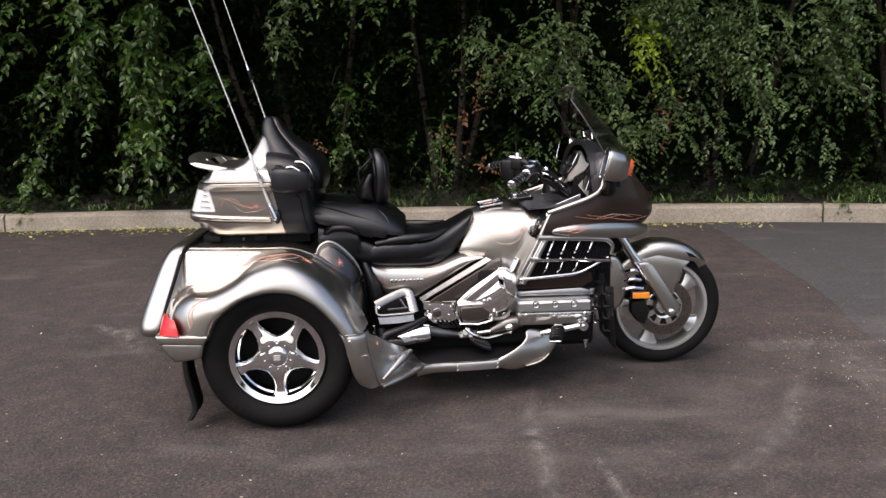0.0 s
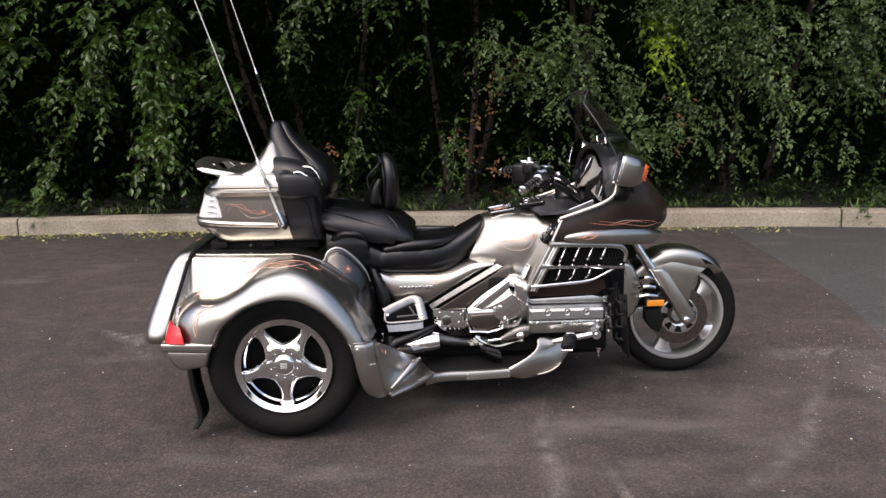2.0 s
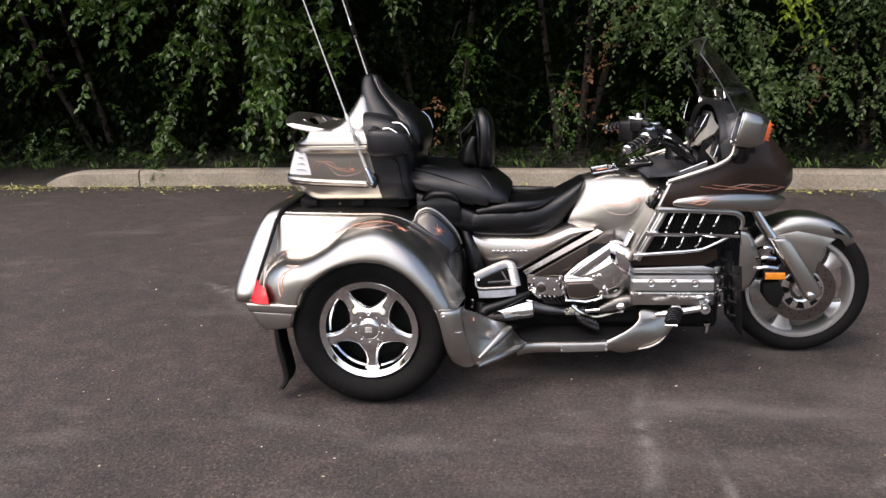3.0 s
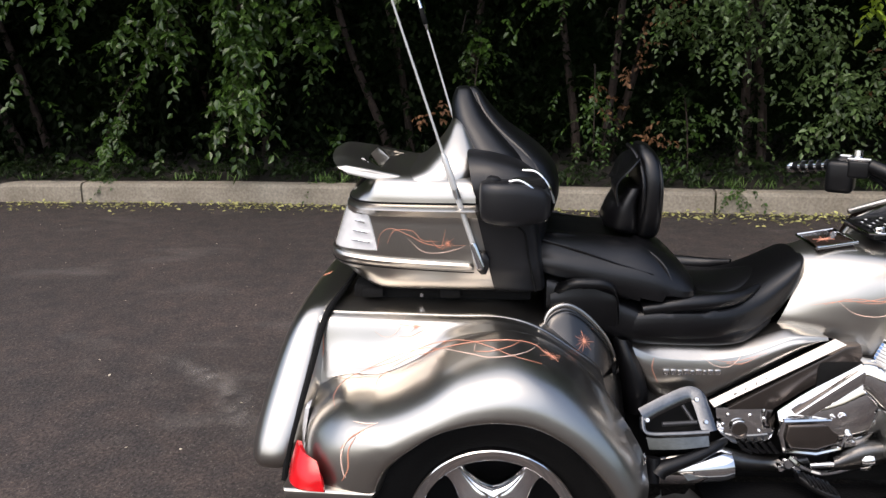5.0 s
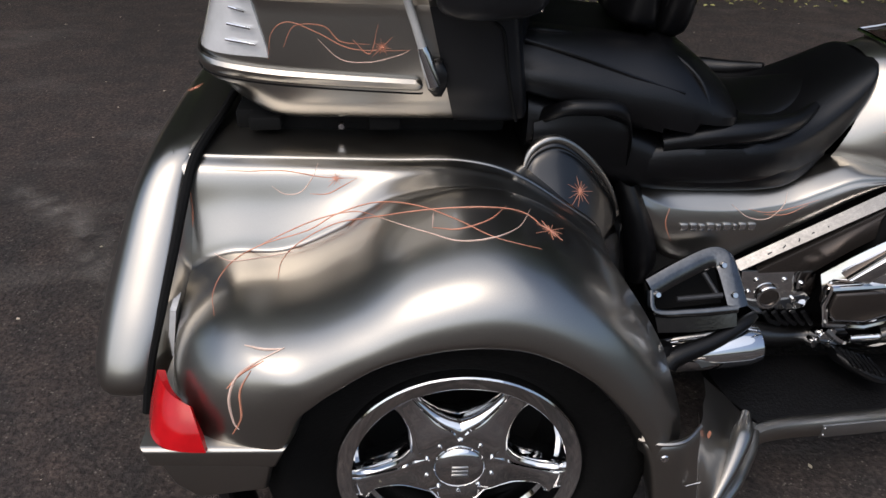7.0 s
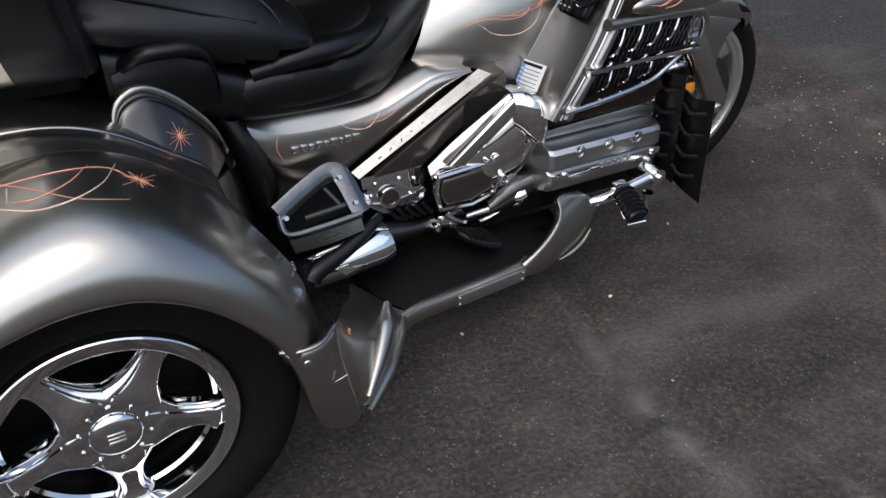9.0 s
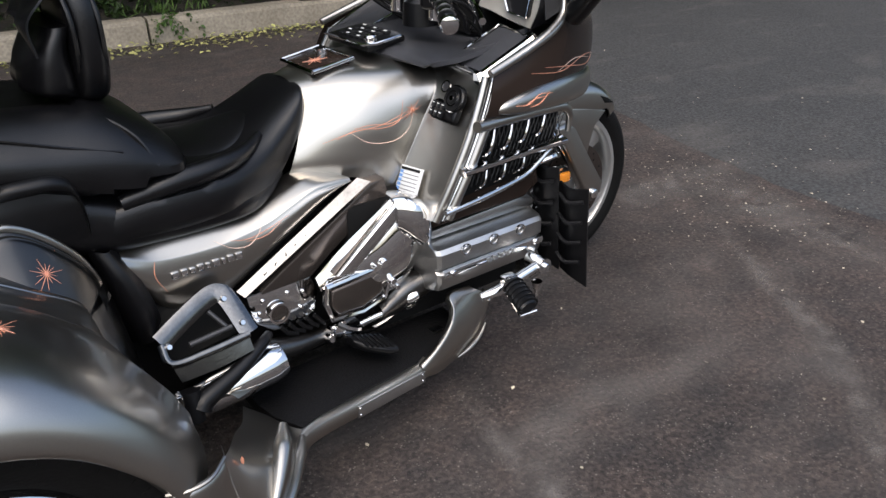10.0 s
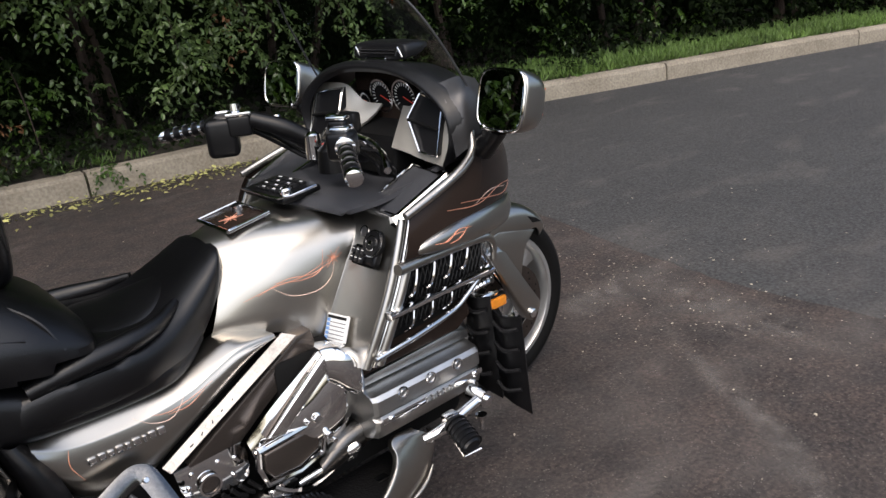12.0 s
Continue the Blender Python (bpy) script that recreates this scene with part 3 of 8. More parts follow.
def build_sprays():
    """Single branches that hang out of the hedge, each with larger leaves."""
    for x, back, z, mat, label, k, reach, size in (
            (-2.30, 0.00, 2.25, LEAF, "bright green leafy branch hanging low over the kerb", 62, 0.70, 0.085),
            (-2.20, -0.05, 1.65, LEAF, "bright green leafy branch hanging low over the kerb", 60, 0.70, 0.085),
            (-2.45, 0.10, 1.10, LEAF, "bright green leafy branch hanging low over the kerb", 34, 0.45, 0.080),
            (-3.0, 0.15, 1.95, LEAF, "green leafy branch hanging out of the hedge", 40, 0.50, 0.080),
            (-0.70, 0.10, 2.45, LEAF_GREY, "pale green leafy branch high in the hedge", 44, 0.50, 0.065),
            (3.05, 0.00, 2.00, LEAF_YELLOW, "yellow-green sunlit leafy branch", 30, 0.22, 0.060),
            (2.85, 0.15, 1.35, LEAF_GREY, "pale green low leafy branch beside the kerb", 46, 0.55, 0.060),
            (4.25, 0.05, 1.55, LEAF_GREY, "grey-green drooping leafy branch", 44, 0.60, 0.050),
            (5.2, 0.20, 1.75, LEAF, "green leafy branch reaching out of the hedge", 30, 0.35, 0.060),
            (-0.2, 0.5, 1.25, LEAF, "bright green leafy branch low in the hedge", 36, 0.4, 0.060),
            (1.75, 0.6, 0.75, LEAF, "grey-green low leafy branch", 24, 0.4, 0.050),
            (-3.7, 0.35, 0.95, LEAF, "green low leafy branch", 30, 0.40, 0.060),
            (0.9, 0.45, 0.95, LEAF, "bright green leafy branch low in the hedge", 30, 0.45, 0.050)):
        px, py, d = kerb_at(kerb_s(x), back)
        spray = tagged(new("branch"), label, "branch", "hedge branches")
        out = Vector((d.y, -d.x, 0))
        tip = Vector((px, py, z)) + out * 0.25 - Vector((0, 0, reach))
        root = Vector((px, py, z + 0.3)) - out * 0.9
        stem = spline([root, (root + Vector((px, py, z))) / 2 + Vector((0, 0, 0.12)), (px, py, z), tip], 14)
        part("stem", tube(stem, [0.012, 0.008, 0.003], 5), BARK, spray)
        i = rng.integers(5, 14, k)
        base = stem[i] + rng.normal(0, 0.07, (k, 3))
        way = unit(rng.normal(0, 0.8, (k, 3)) + np.array([out.x * 0.5, out.y * 0.5, -0.35]))
        v, f = twig_leaves(base, way, rng.uniform(0.15, 0.38, k), 11, size)
        mesh_part("leaves", v, f, mat, spray)


build_sprays()


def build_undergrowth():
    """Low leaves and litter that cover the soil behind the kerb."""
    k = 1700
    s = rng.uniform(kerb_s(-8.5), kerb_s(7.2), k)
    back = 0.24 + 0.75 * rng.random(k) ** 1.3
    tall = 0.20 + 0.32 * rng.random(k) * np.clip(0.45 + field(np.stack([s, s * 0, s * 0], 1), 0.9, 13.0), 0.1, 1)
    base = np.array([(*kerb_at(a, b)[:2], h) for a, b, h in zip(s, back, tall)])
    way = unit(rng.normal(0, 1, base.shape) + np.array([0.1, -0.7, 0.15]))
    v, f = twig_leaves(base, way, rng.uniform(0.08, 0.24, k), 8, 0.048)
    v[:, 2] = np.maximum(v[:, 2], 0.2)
    tagged(mesh_part("undergrowth", v, f, LEAF_LOW_SHADED), "low undergrowth behind the kerb, its green darkened for shade", "undergrowth", kind="stuff")


build_undergrowth()


def build_withered():
    """Brown dead leaves caught in the hedge."""
    spots = [(-0.6, 0.4, 0.85), (1.05, 0.4, 1.0), (1.2, 0.35, 1.45), (1.4, 0.35, 0.6), (3.4, 0.35, 1.15), (1.6, 0.4, 1.75)]
    base = []
    for x, b, z in spots:
        px, py, d = kerb_at(kerb_s(x), b)
        base += [(px + rng.normal(0, 0.1), py + rng.normal(0, 0.08), z + rng.normal(0, 0.14)) for _ in range(9)]
    base = np.array(base)
    v, f = twig_leaves(base, unit(rng.normal(0, 1, base.shape)), rng.uniform(0.1, 0.2, len(base)), 6, 0.055)
    tagged(mesh_part("withered_leaves", v, f, BROWN_LEAF), "withered brown leaves caught in the hedge", "leaves", kind="stuff")


build_withered()


def build_grass():
    """Mown grass and weeds along the top of the kerb."""
    k = 26000
    s = np.concatenate([rng.uniform(kerb_s(5.0), kerb_s(16), k), rng.uniform(kerb_s(-9), kerb_s(5), 1100)])
    back = np.concatenate([0.17 + 1.1 * rng.random(k) ** 1.2, rng.uniform(0.17, 0.34, 1100)])
    thin = np.concatenate([rng.random(k) < np.clip((s[:k] - kerb_s(5.2)) / 1.5, 0.05, 1), field(np.stack([s[k:], back[k:] * 0, back[k:] * 0], 1), 1.4, 5.0) > 0.0])
    s, back = s[thin], back[thin]
    base = np.array([(*kerb_at(a, b)[:2], 0.17 + 0.04 * min(b, 1)) for a, b in zip(s, back)])
    way = unit(np.array([0, 0, 1.0]) + rng.normal(0, 0.45, base.shape))
    L = rng.uniform(0.05, 0.13, len(base))
    v, f = leaves_mesh(base, way, unit(rng.normal(0, 1, base.shape)), L, L * 0.14)
    tagged(mesh_part("grass", v, f, GRASS), "short green grass along the top of the kerb", "grass", kind="stuff")


build_grass()


def build_weeds():
    spots = [(2.15, 0.08), (-1.6, 0.2), (5.2, 0.2), (-3.9, 0.2), (6.9, 0.22)]
    for x, back in spots:
        px, py, d = kerb_at(kerb_s(x), back)
        c = np.array([px, py, 0.18])
        base = c + rng.normal(0, 1, (26, 3)) * np.array([0.08, 0.05, 0.02])
        way = unit(rng.normal(0, 0.6, (26, 3)) + np.array([d.y * 0.6, -d.x * 0.6, 0.5]))
        v, f = twig_leaves(base, way, rng.uniform(0.10, 0.22, 26), 9, 0.04, 0.9)
        weed = tagged(mesh_part("weed", v, f, LEAF), "bright green weed growing over the kerb", "weed", "weeds at the kerb", "stuff")


build_weeds()


def build_fallen():
    """Fallen leaves in the gutter and light crumbs on the asphalt."""
    k = 3200
    s = rng.uniform(kerb_s(-7), kerb_s(4.4), k)
    clump = field(np.stack([s, s * 0, s * 0], 1), 1.1, 2.0)
    keep = clump + rng.normal(0, 0.25, k) > 0.0
    s = s[keep]
    b = -np.abs(rng.normal(0, 0.17, len(s))) - 0.03 - 0.25 * (rng.random(len(s)) < 0.12) * rng.random(len(s))
    base = np.array([(*kerb_at(a, q)[:2], 0.008 + 0.02 * rng.random()) for a, q in zip(s, b)])
    way = unit(np.concatenate([rng.normal(0, 1, (len(s), 2)), rng.normal(0, 0.25, (len(s), 1))], 1))
    nor = unit(np.array([0, 0, 1.0]) + rng.normal(0, 0.3, base.shape))
    L = rng.uniform(0.025, 0.055, len(s))
    v, f = leaves_mesh(base, way, nor, L, L * 0.55)
    v[:, 2] = np.maximum(v[:, 2], 0.003)
    tagged(mesh_part("fallen_leaves", v, f, DRY_LEAF), "yellowed fallen leaves along the gutter", "leaves", kind="stuff")
    k = 900
    base = np.stack([rng.uniform(-4.5, 4.5, k), rng.uniform(-3.2, 4.3, k), np.full(k, 0.006)], 1)
    way = unit(np.concatenate([rng.normal(0, 1, (k, 2)), rng.normal(0, 0.2, (k, 1))], 1))
    edge = rng.choice(k, 330, replace=False)
    base[edge, 0], base[edge, 1] = rng.normal(2.85, 0.28, 330), rng.normal(0.0, 0.45, 330)
    L = rng.uniform(0.005, 0.018, k)
    L[edge] *= 0.7
    v, f = leaves_mesh(base, way, np.tile([0, 0, 1.0], (k, 1)), L, L * rng.uniform(0.3, 0.8, k))
    v[:, 2] = np.maximum(v[:, 2], 0.007)
    tagged(mesh_part("litter", v, f, material("pale_litter", (0.45, 0.40, 0.30), 0.8, random_tint=0.5, island=True)), "small pale leaf scraps scattered on the asphalt", "litter", kind="stuff")


build_fallen()


def build_added_trees():
    """Unseen trees, added to close the car park's other sides and darken low reflections."""
    k = 6000
    a = rng.uniform(0, 2 * math.pi, k)
    r = 36 + 4.0 * rng.random(k)
    z = 3.4 * rng.random(k)
    base = np.stack([2 + r * np.cos(a), -4 + r * np.sin(a), z], 1)
    keep = (base[:, 1] < 0.0) | (base[:, 0] < -20) | (base[:, 0] > 24)
    base = base[keep]
    base[:, 2] *= 0.75 + 0.35 * field(np.stack([base[:, 0], base[:, 1], base[:, 0] * 0], 1), 0.25, 1.0)
    v, f = twig_leaves(base, unit(rng.normal(0, 1, base.shape)), rng.uniform(0.5, 1.4, len(base)), 9, 0.42)
    v[:, 2] = np.maximum(v[:, 2], 0.05)
    tagged(mesh_part("far_trees", v, f, LEAF_SHADE), "unseen dark green tree belt added round the car park", "trees", kind="stuff")
    # unseen crowns added high over the hedge to shade kerb and ground
    k = 6200
    s = rng.uniform(kerb_s(-9), kerb_s(7), k)
    z = rng.uniform(4.6, 11.0, k)
    back = rng.uniform(-2.3, 2.6, k) + 0.25 * (z - 4.3)
    base = np.array([(*kerb_at(a, b)[:2], h) for a, b, h in zip(s, back, z)])
    v, f = twig_leaves(base, unit(rng.normal(0, 1, base.shape)), rng.uniform(0.4, 1.0, k), 10, 0.26)
    tagged(mesh_part("high_crowns", v, f, LEAF), "unseen green crowns added over the hedge to block sky", "trees", kind="stuff")
    # added near-black sheet: the hedge's depth shade as colour, and a sky block
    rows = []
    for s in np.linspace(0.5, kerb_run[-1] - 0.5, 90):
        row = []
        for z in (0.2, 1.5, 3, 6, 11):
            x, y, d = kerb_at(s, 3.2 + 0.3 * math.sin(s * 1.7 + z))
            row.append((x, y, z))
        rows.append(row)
    tagged(part("backdrop", sheet(rows, 180, 12), LEAF_SHADE), "near-black sheet added for the shade behind the hedge", "woods", kind="structure")


build_added_trees()


# ---- the motor trike ----
CY = -0.03          # its middle line
trike = tagged(new("motor_trike"), "silver touring motor trike with chrome and orange pinstriping on asphalt", "motor trike")


def out(side, d):
    """y at d metres from the middle line; side -1: its right, 1: its left."""
    return CY + side * d


def mirrored(points, side):
    return [(x, out(side, d), z) for x, d, z in points]


def rear_body(side):
    """Fender and body side: outer lip, rounded shoulder, flat shelf, crease, body wall and deck."""
    lips = [(-0.283, 0.440), (-0.272, 0.462), (-0.252, 0.509), (-0.225, 0.537), (-0.195, 0.562), (-0.127, 0.607), (-0.042, 0.632), (0.031, 0.636), (0.101, 0.622), (0.180, 0.575), (0.252, 0.497), (0.290, 0.435), (0.300, 0.405)]
    crests = [(-0.485, 0.470), (-0.470, 0.535), (-0.432, 0.585), (-0.375, 0.620), (-0.285, 0.630), (-0.190, 0.671), (-0.094, 0.730), (0.030, 0.759), (0.125, 0.739), (0.220, 0.676), (0.300, 0.586), (0.360, 0.490), (0.385, 0.430)]
    rows = []
    for i, ((lx, lz), (cx, cz)) in enumerate(zip(lips, crests)):
        f = i / (len(lips) - 1)
        bx = max(-0.49, min(cx - 0.02 * (1 - f), 0.30))
        wall = 0.333 if f < 0.75 else lerp(0.333, 0.30, (f - 0.75) / 0.25)
        top = lerp(0.764, 0.742, min(f / 0.7, 1))
        top = top if f < 0.62 else lerp(top, 0.43, ((f - 0.62) / 0.38) ** 1.2)
        dip = cz - 0.016 if f > 0.3 else cz + lerp(0.03, -0.016, f / 0.3)
        dip = min(dip, top - 0.012)
        mid = lerp(top, dip, 0.5)
        rows.append([
            (lx * 0.97, out(side, 0.690), lz - 0.012),
            (lx, out(side, 0.722), lz - 0.002),
            (lerp(lx, cx, 0.04), out(side, 0.731), lerp(lz, cz, 0.05)),
            (lerp(lx, cx, 0.18), out(side, 0.730), lerp(lz, cz, 0.21)),
            (lerp(lx, cx, 0.36), out(side, 0.723), lerp(lz, cz, 0.41)),
            (lerp(lx, cx, 0.54), out(side, 0.708), lerp(lz, cz, 0.60)),
            (lerp(lx, cx, 0.69), out(side, 0.685), lerp(lz, cz, 0.76)),
            (lerp(lx, cx, 0.81), out(side, 0.652), lerp(lz, cz, 0.88)),
            (lerp(lx, cx, 0.90), out(side, 0.612), lerp(lz, cz, 0.96)),
            (lerp(lx, cx, 0.96), out(side, 0.565), lerp(lz, cz, 0.995)),
            (cx, out(side, 0.510), cz + 0.001),
            (lerp(cx, bx, 0.5), out(side, 0.450), cz - 0.004),
            (lerp(cx, bx, 0.8), out(side, 0.416), lerp(cz - 0.004, dip, 0.7)),
            (bx, out(side, 0.402), dip + 0.001),
            (bx, out(side, 0.392), lerp(dip, mid, 0.3)),
            (bx, out(side, lerp(wall, 0.40, 0.5)), mid),
            (bx, out(side, wall + 0.014), lerp(mid, top, 0.75)),
            (bx, out(side, wall - 0.012), top - 0.002),
            (bx, out(side, wall - 0.035), top + 0.004),
            (bx, out(side, 0.16), top + 0.008),
            (bx, out(side, 0.0), top + 0.008)])
    return part("rear_fender", sheet(rows, 110, 150), PAINT, trike, "flared silver rear fender with orange pinstripes")


fenders = {side: rear_body(side) for side in (-1, 1)}


def boot_lid():
    rings = []
    for z, xc, hx, hy in ((0.395, -0.560, 0.06, 0.50), (0.41, -0.565, 0.088, 0.548), (0.45, -0.562, 0.094, 0.556), (0.52, -0.548, 0.092, 0.520), (0.60, -0.530, 0.086, 0.462), (0.68, -0.512, 0.076, 0.402), (0.735, -0.497, 0.062, 0.356), (0.765, -0.482, 0.048, 0.315), (0.778, -0.462, 0.028, 0.26)):
        rings.append(oval(z, xc, CY, hx, hy, 3.4, 40, axis=2))
    lid = part("boot_lid", loft(rings, 40), PAINT, trike, "rounded silver boot lid with a black rubber seal")
    half = [(-0.535, 0.562, 0.385), (-0.522, 0.535, 0.47), (-0.500, 0.480, 0.56), (-0.478, 0.420, 0.65), (-0.462, 0.372, 0.72), (-0.452, 0.340, 0.757), (-0.440, 0.29, 0.776), (-0.425, 0.12, 0.784)]
    way = half + [(x, -d, z) for x, d, z in half[::-1]]
    part("seal", tube(mirrored(way, -1), 0.0085, 8, smooth=70), BLACK, lid, "black rubber seal")
    return lid


lid_back = boot_lid()


def rear_corner(side):
    bm = plate([(-0.490, 0.466), (-0.272, 0.458), (-0.292, 0.418), (-0.482, 0.428)], out(side, 0.40), out(side, 0.735), 0.010, segments=4)
    bumper = part("bumper_corner", bm, PAINT, trike, "rounded silver bumper corner")
    part("valance", plate([(-0.478, 0.432), (-0.294, 0.424), (-0.312, 0.354), (-0.42, 0.340), (-0.455, 0.372)], out(side, 0.42), out(side, 0.722), 0.016, segments=4), PAINT, bumper, "silver lower valance")
    part("exhaust_tip", tube([(-0.36, out(side, 0.52), 0.335), (-0.47, out(side, 0.52), 0.335), (-0.515, out(side, 0.52), 0.330), (-0.518, out(side, 0.52), 0.330)], [0.022, 0.024, 0.025, 0.018], 16), CHROME, bumper, "chrome exhaust tip")
    rows = [[(-0.494, out(side, 0.655), 0.466), (-0.480, out(side, 0.702), 0.466), (-0.460, out(side, 0.727), 0.466), (-0.430, out(side, 0.740), 0.466), (-0.390, out(side, 0.742), 0.464)],
            [(-0.486, out(side, 0.648), 0.50), (-0.472, out(side, 0.690), 0.50), (-0.455, out(side, 0.712), 0.50), (-0.430, out(side, 0.726), 0.50), (-0.398, out(side, 0.732), 0.498)],
            [(-0.474, out(side, 0.638), 0.540), (-0.462, out(side, 0.664), 0.538), (-0.448, out(side, 0.684), 0.535), (-0.432, out(side, 0.697), 0.531), (-0.412, out(side, 0.706), 0.524)]]
    part("tail_light", sheet(rows, 14, 16, 0.012), RED_LENS, trike, "red wrap-round tail light")
    rows = [[(-0.503, out(side, 0.36), 0.46), (-0.503, out(side, 0.50), 0.46)], [(-0.49, out(side, 0.40), 0.56), (-0.485, out(side, 0.50), 0.555)]]
    part("reversing_light", sheet([[rows[0][0], rows[0][1]], [rows[1][0], rows[1][1]]], 8, 6, 0.01), WHITE_LENS, trike, "clear ribbed reversing light")
    # mud flap
    rows = [[(-0.425 + dx, out(side, d), z) for d in (0.52, 0.57, 0.62, 0.66)] for dx, z in ((0.0, 0.34), (-0.01, 0.25), (0.0, 0.17), (0.012, 0.10), (-0.01, 0.055))]
    rows = [[(x + 0.02 * math.sin(9 * z) + 0.03 * (i % 2), y, z + 0.012 * math.sin(i * 2.1 + 4 * z)) for i, (x, y, z) in enumerate(r)] for r in rows]
    part("mud_flap", sheet(rows, 18, 12, 0.008), PLASTIC, trike, "ragged black rubber mud flap")


for side in (-1, 1):
    rear_corner(side)


def rear_wheel(side):
    c = (0.0, CY, 0.334)
    widen = 0.072
    s = side
    prof = [(0.200, 0.575), (0.224, 0.600), (0.250, 0.618), (0.280, 0.618), (0.302, 0.600), (0.314, 0.575), (0.318, 0.54), (0.318, 0.46), (0.312, 0.42), (0.29, 0.395), (0.25, 0.39), (0.20, 0.42), (0.20, 0.50)]
    wheel = part("rear_wheel", turned([(r * 1.050 if r > 0.23 else r, s * (a + widen)) for r, a in prof], c, n=72), RUBBER, trike, "wide black rear tyre on a chrome rim")
    bm = bmesh.new()
    for k in range(60):                       # tread blocks and sidewall lettering ribs
        a = 2 * math.pi * k / 60
        for w0, w1 in ((0.44, 0.475), (0.485, 0.52)):
            b = bmesh.new()
            bmesh.ops.create_cube(b, size=1, matrix=Matrix.Translation((0, out(s, (w0 + w1) / 2 + widen), 0.334)) @ Matrix.Rotation(a + 0.02 * w0 * 30, 4, "Y") @ Matrix.Translation((0.332, 0, 0)) @ Matrix.Diagonal((0.008, w1 - w0, 0.024, 1)))
            join(bm, b)
    part("tread", bm, RUBBER, wheel)
    for a0 in (2.0, 5.1):
        for k in range(9):
            a = a0 + k * 0.115
            bm = block(-0.010, 0.010, -0.0012, 0.0012, -0.008, 0.008, 0, None, Matrix.Translation((0, out(s, 0.6185 + widen), 0.334)) @ Matrix.Rotation(a, 4, "Y") @ Matrix.Translation((0.280, 0, 0)))
            part("sidewall_mark", bm, RUBBER, wheel)
    rim = [(0.2085, 0.594), (0.2078, 0.603), (0.2055, 0.605), (0.203, 0.6035), (0.184, 0.6025), (0.1805, 0.600), (0.179, 0.580), (0.177, 0.570), (0.178, 0.556), (0.172, 0.550), (0.171, 0.52), (0.168, 0.515), (0.168, 0.43), (0.20, 0.42), (0.204, 0.5), (0.206, 0.57)]
    part("rim", turned([(r, s * (a + widen)) for r, a in rim], c, n=72), CHROME, wheel, "polished chrome rim")
    part("wheel_back", turned([(0.0005, s * 0.53), (0.12, s * 0.535), (0.178, s * 0.52), (0.178, s * 0.50), (0.0005, s * 0.50)], c, n=40), BLACK, wheel)
    for k in range(5):
        a = radians(-90 + 72 * k)
        rows = []
        for r, w, d in ((0.030, 0.050, 0.586), (0.055, 0.060, 0.588), (0.072, 0.058, 0.587), (0.090, 0.045, 0.583), (0.112, 0.034, 0.577), (0.14, 0.0285, 0.573), (0.160, 0.030, 0.573), (0.172, 0.038, 0.576), (0.180, 0.050, 0.580)):
            row = []
            for q, drop in ((-1, 0.055), (-0.98, 0.032), (-0.88, 0.013), (-0.70, 0.004), (-0.60, 0.003), (-0.54, -0.001), (-0.25, -0.002), (0, -0.002), (0.25, -0.002), (0.54, -0.001), (0.60, 0.003), (0.70, 0.004), (0.88, 0.013), (0.98, 0.032), (1, 0.055)):
                drop2 = drop if r > 0.06 else drop * 0.35
                u, v = r * math.cos(a) - q * w * math.sin(a), r * math.sin(a) + q * w * math.cos(a)
                row.append((u, out(s, d - drop2 + widen), 0.334 + v))
            rows.append(row)
        part("spoke", sheet(rows, 24, 36), CHROME, wheel, "sculpted chrome spoke")
    cap = [(0.0005, 0.601), (0.028, 0.600), (0.039, 0.597), (0.044, 0.592), (0.046, 0.586), (0.046, 0.55), (0.0005, 0.55)]
    part("hub_cap", turned([(r, s * (a + widen)) for r, a in cap], c, n=32), CHROME, wheel, "round chrome hub cap with an emblem")
    bm = bmesh.new()
    for k in range(10):
        a = radians(-54 + 36 * k)
        part("wheel_bolt", knob((0.058 * math.cos(a), out(s, 0.586 + widen), 0.334 + 0.058 * math.sin(a)), (0, s, 0), 0.0045, 0.007), CHROME, wheel)
    for q in (-1, 0, 1):
        block(-0.014, 0.014, out(s, 0.6005 + widen), out(s, 0.603 + widen), 0.334 + q * 0.009 - 0.0025, 0.334 + q * 0.009 + 0.0025, 0.0008, bm)
    part("cap_emblem", bm, STEEL, wheel)


for side in (-1, 1):
    rear_wheel(side)


def underbody():
    bm = block(-0.44, 0.26, out(-1, 0.30), out(1, 0.30), 0.20, 0.60, 0.02)
    part("rear_chassis", bm, BLACK, trike)
    part("frame", block(0.25, 1.50, out(-1, 0.16), out(1, 0.16), 0.17, 0.58, 0.03), BLACK, trike)
    part("engine_block", block(0.9, 1.46, out(-1, 0.25), out(1, 0.25), 0.22, 0.60, 0.03), BLACK, trike)
    part("front_frame", block(1.3, 1.60, out(-1, 0.10), out(1, 0.10), 0.40, 0.88, 0.03), BLACK, trike)


underbody()


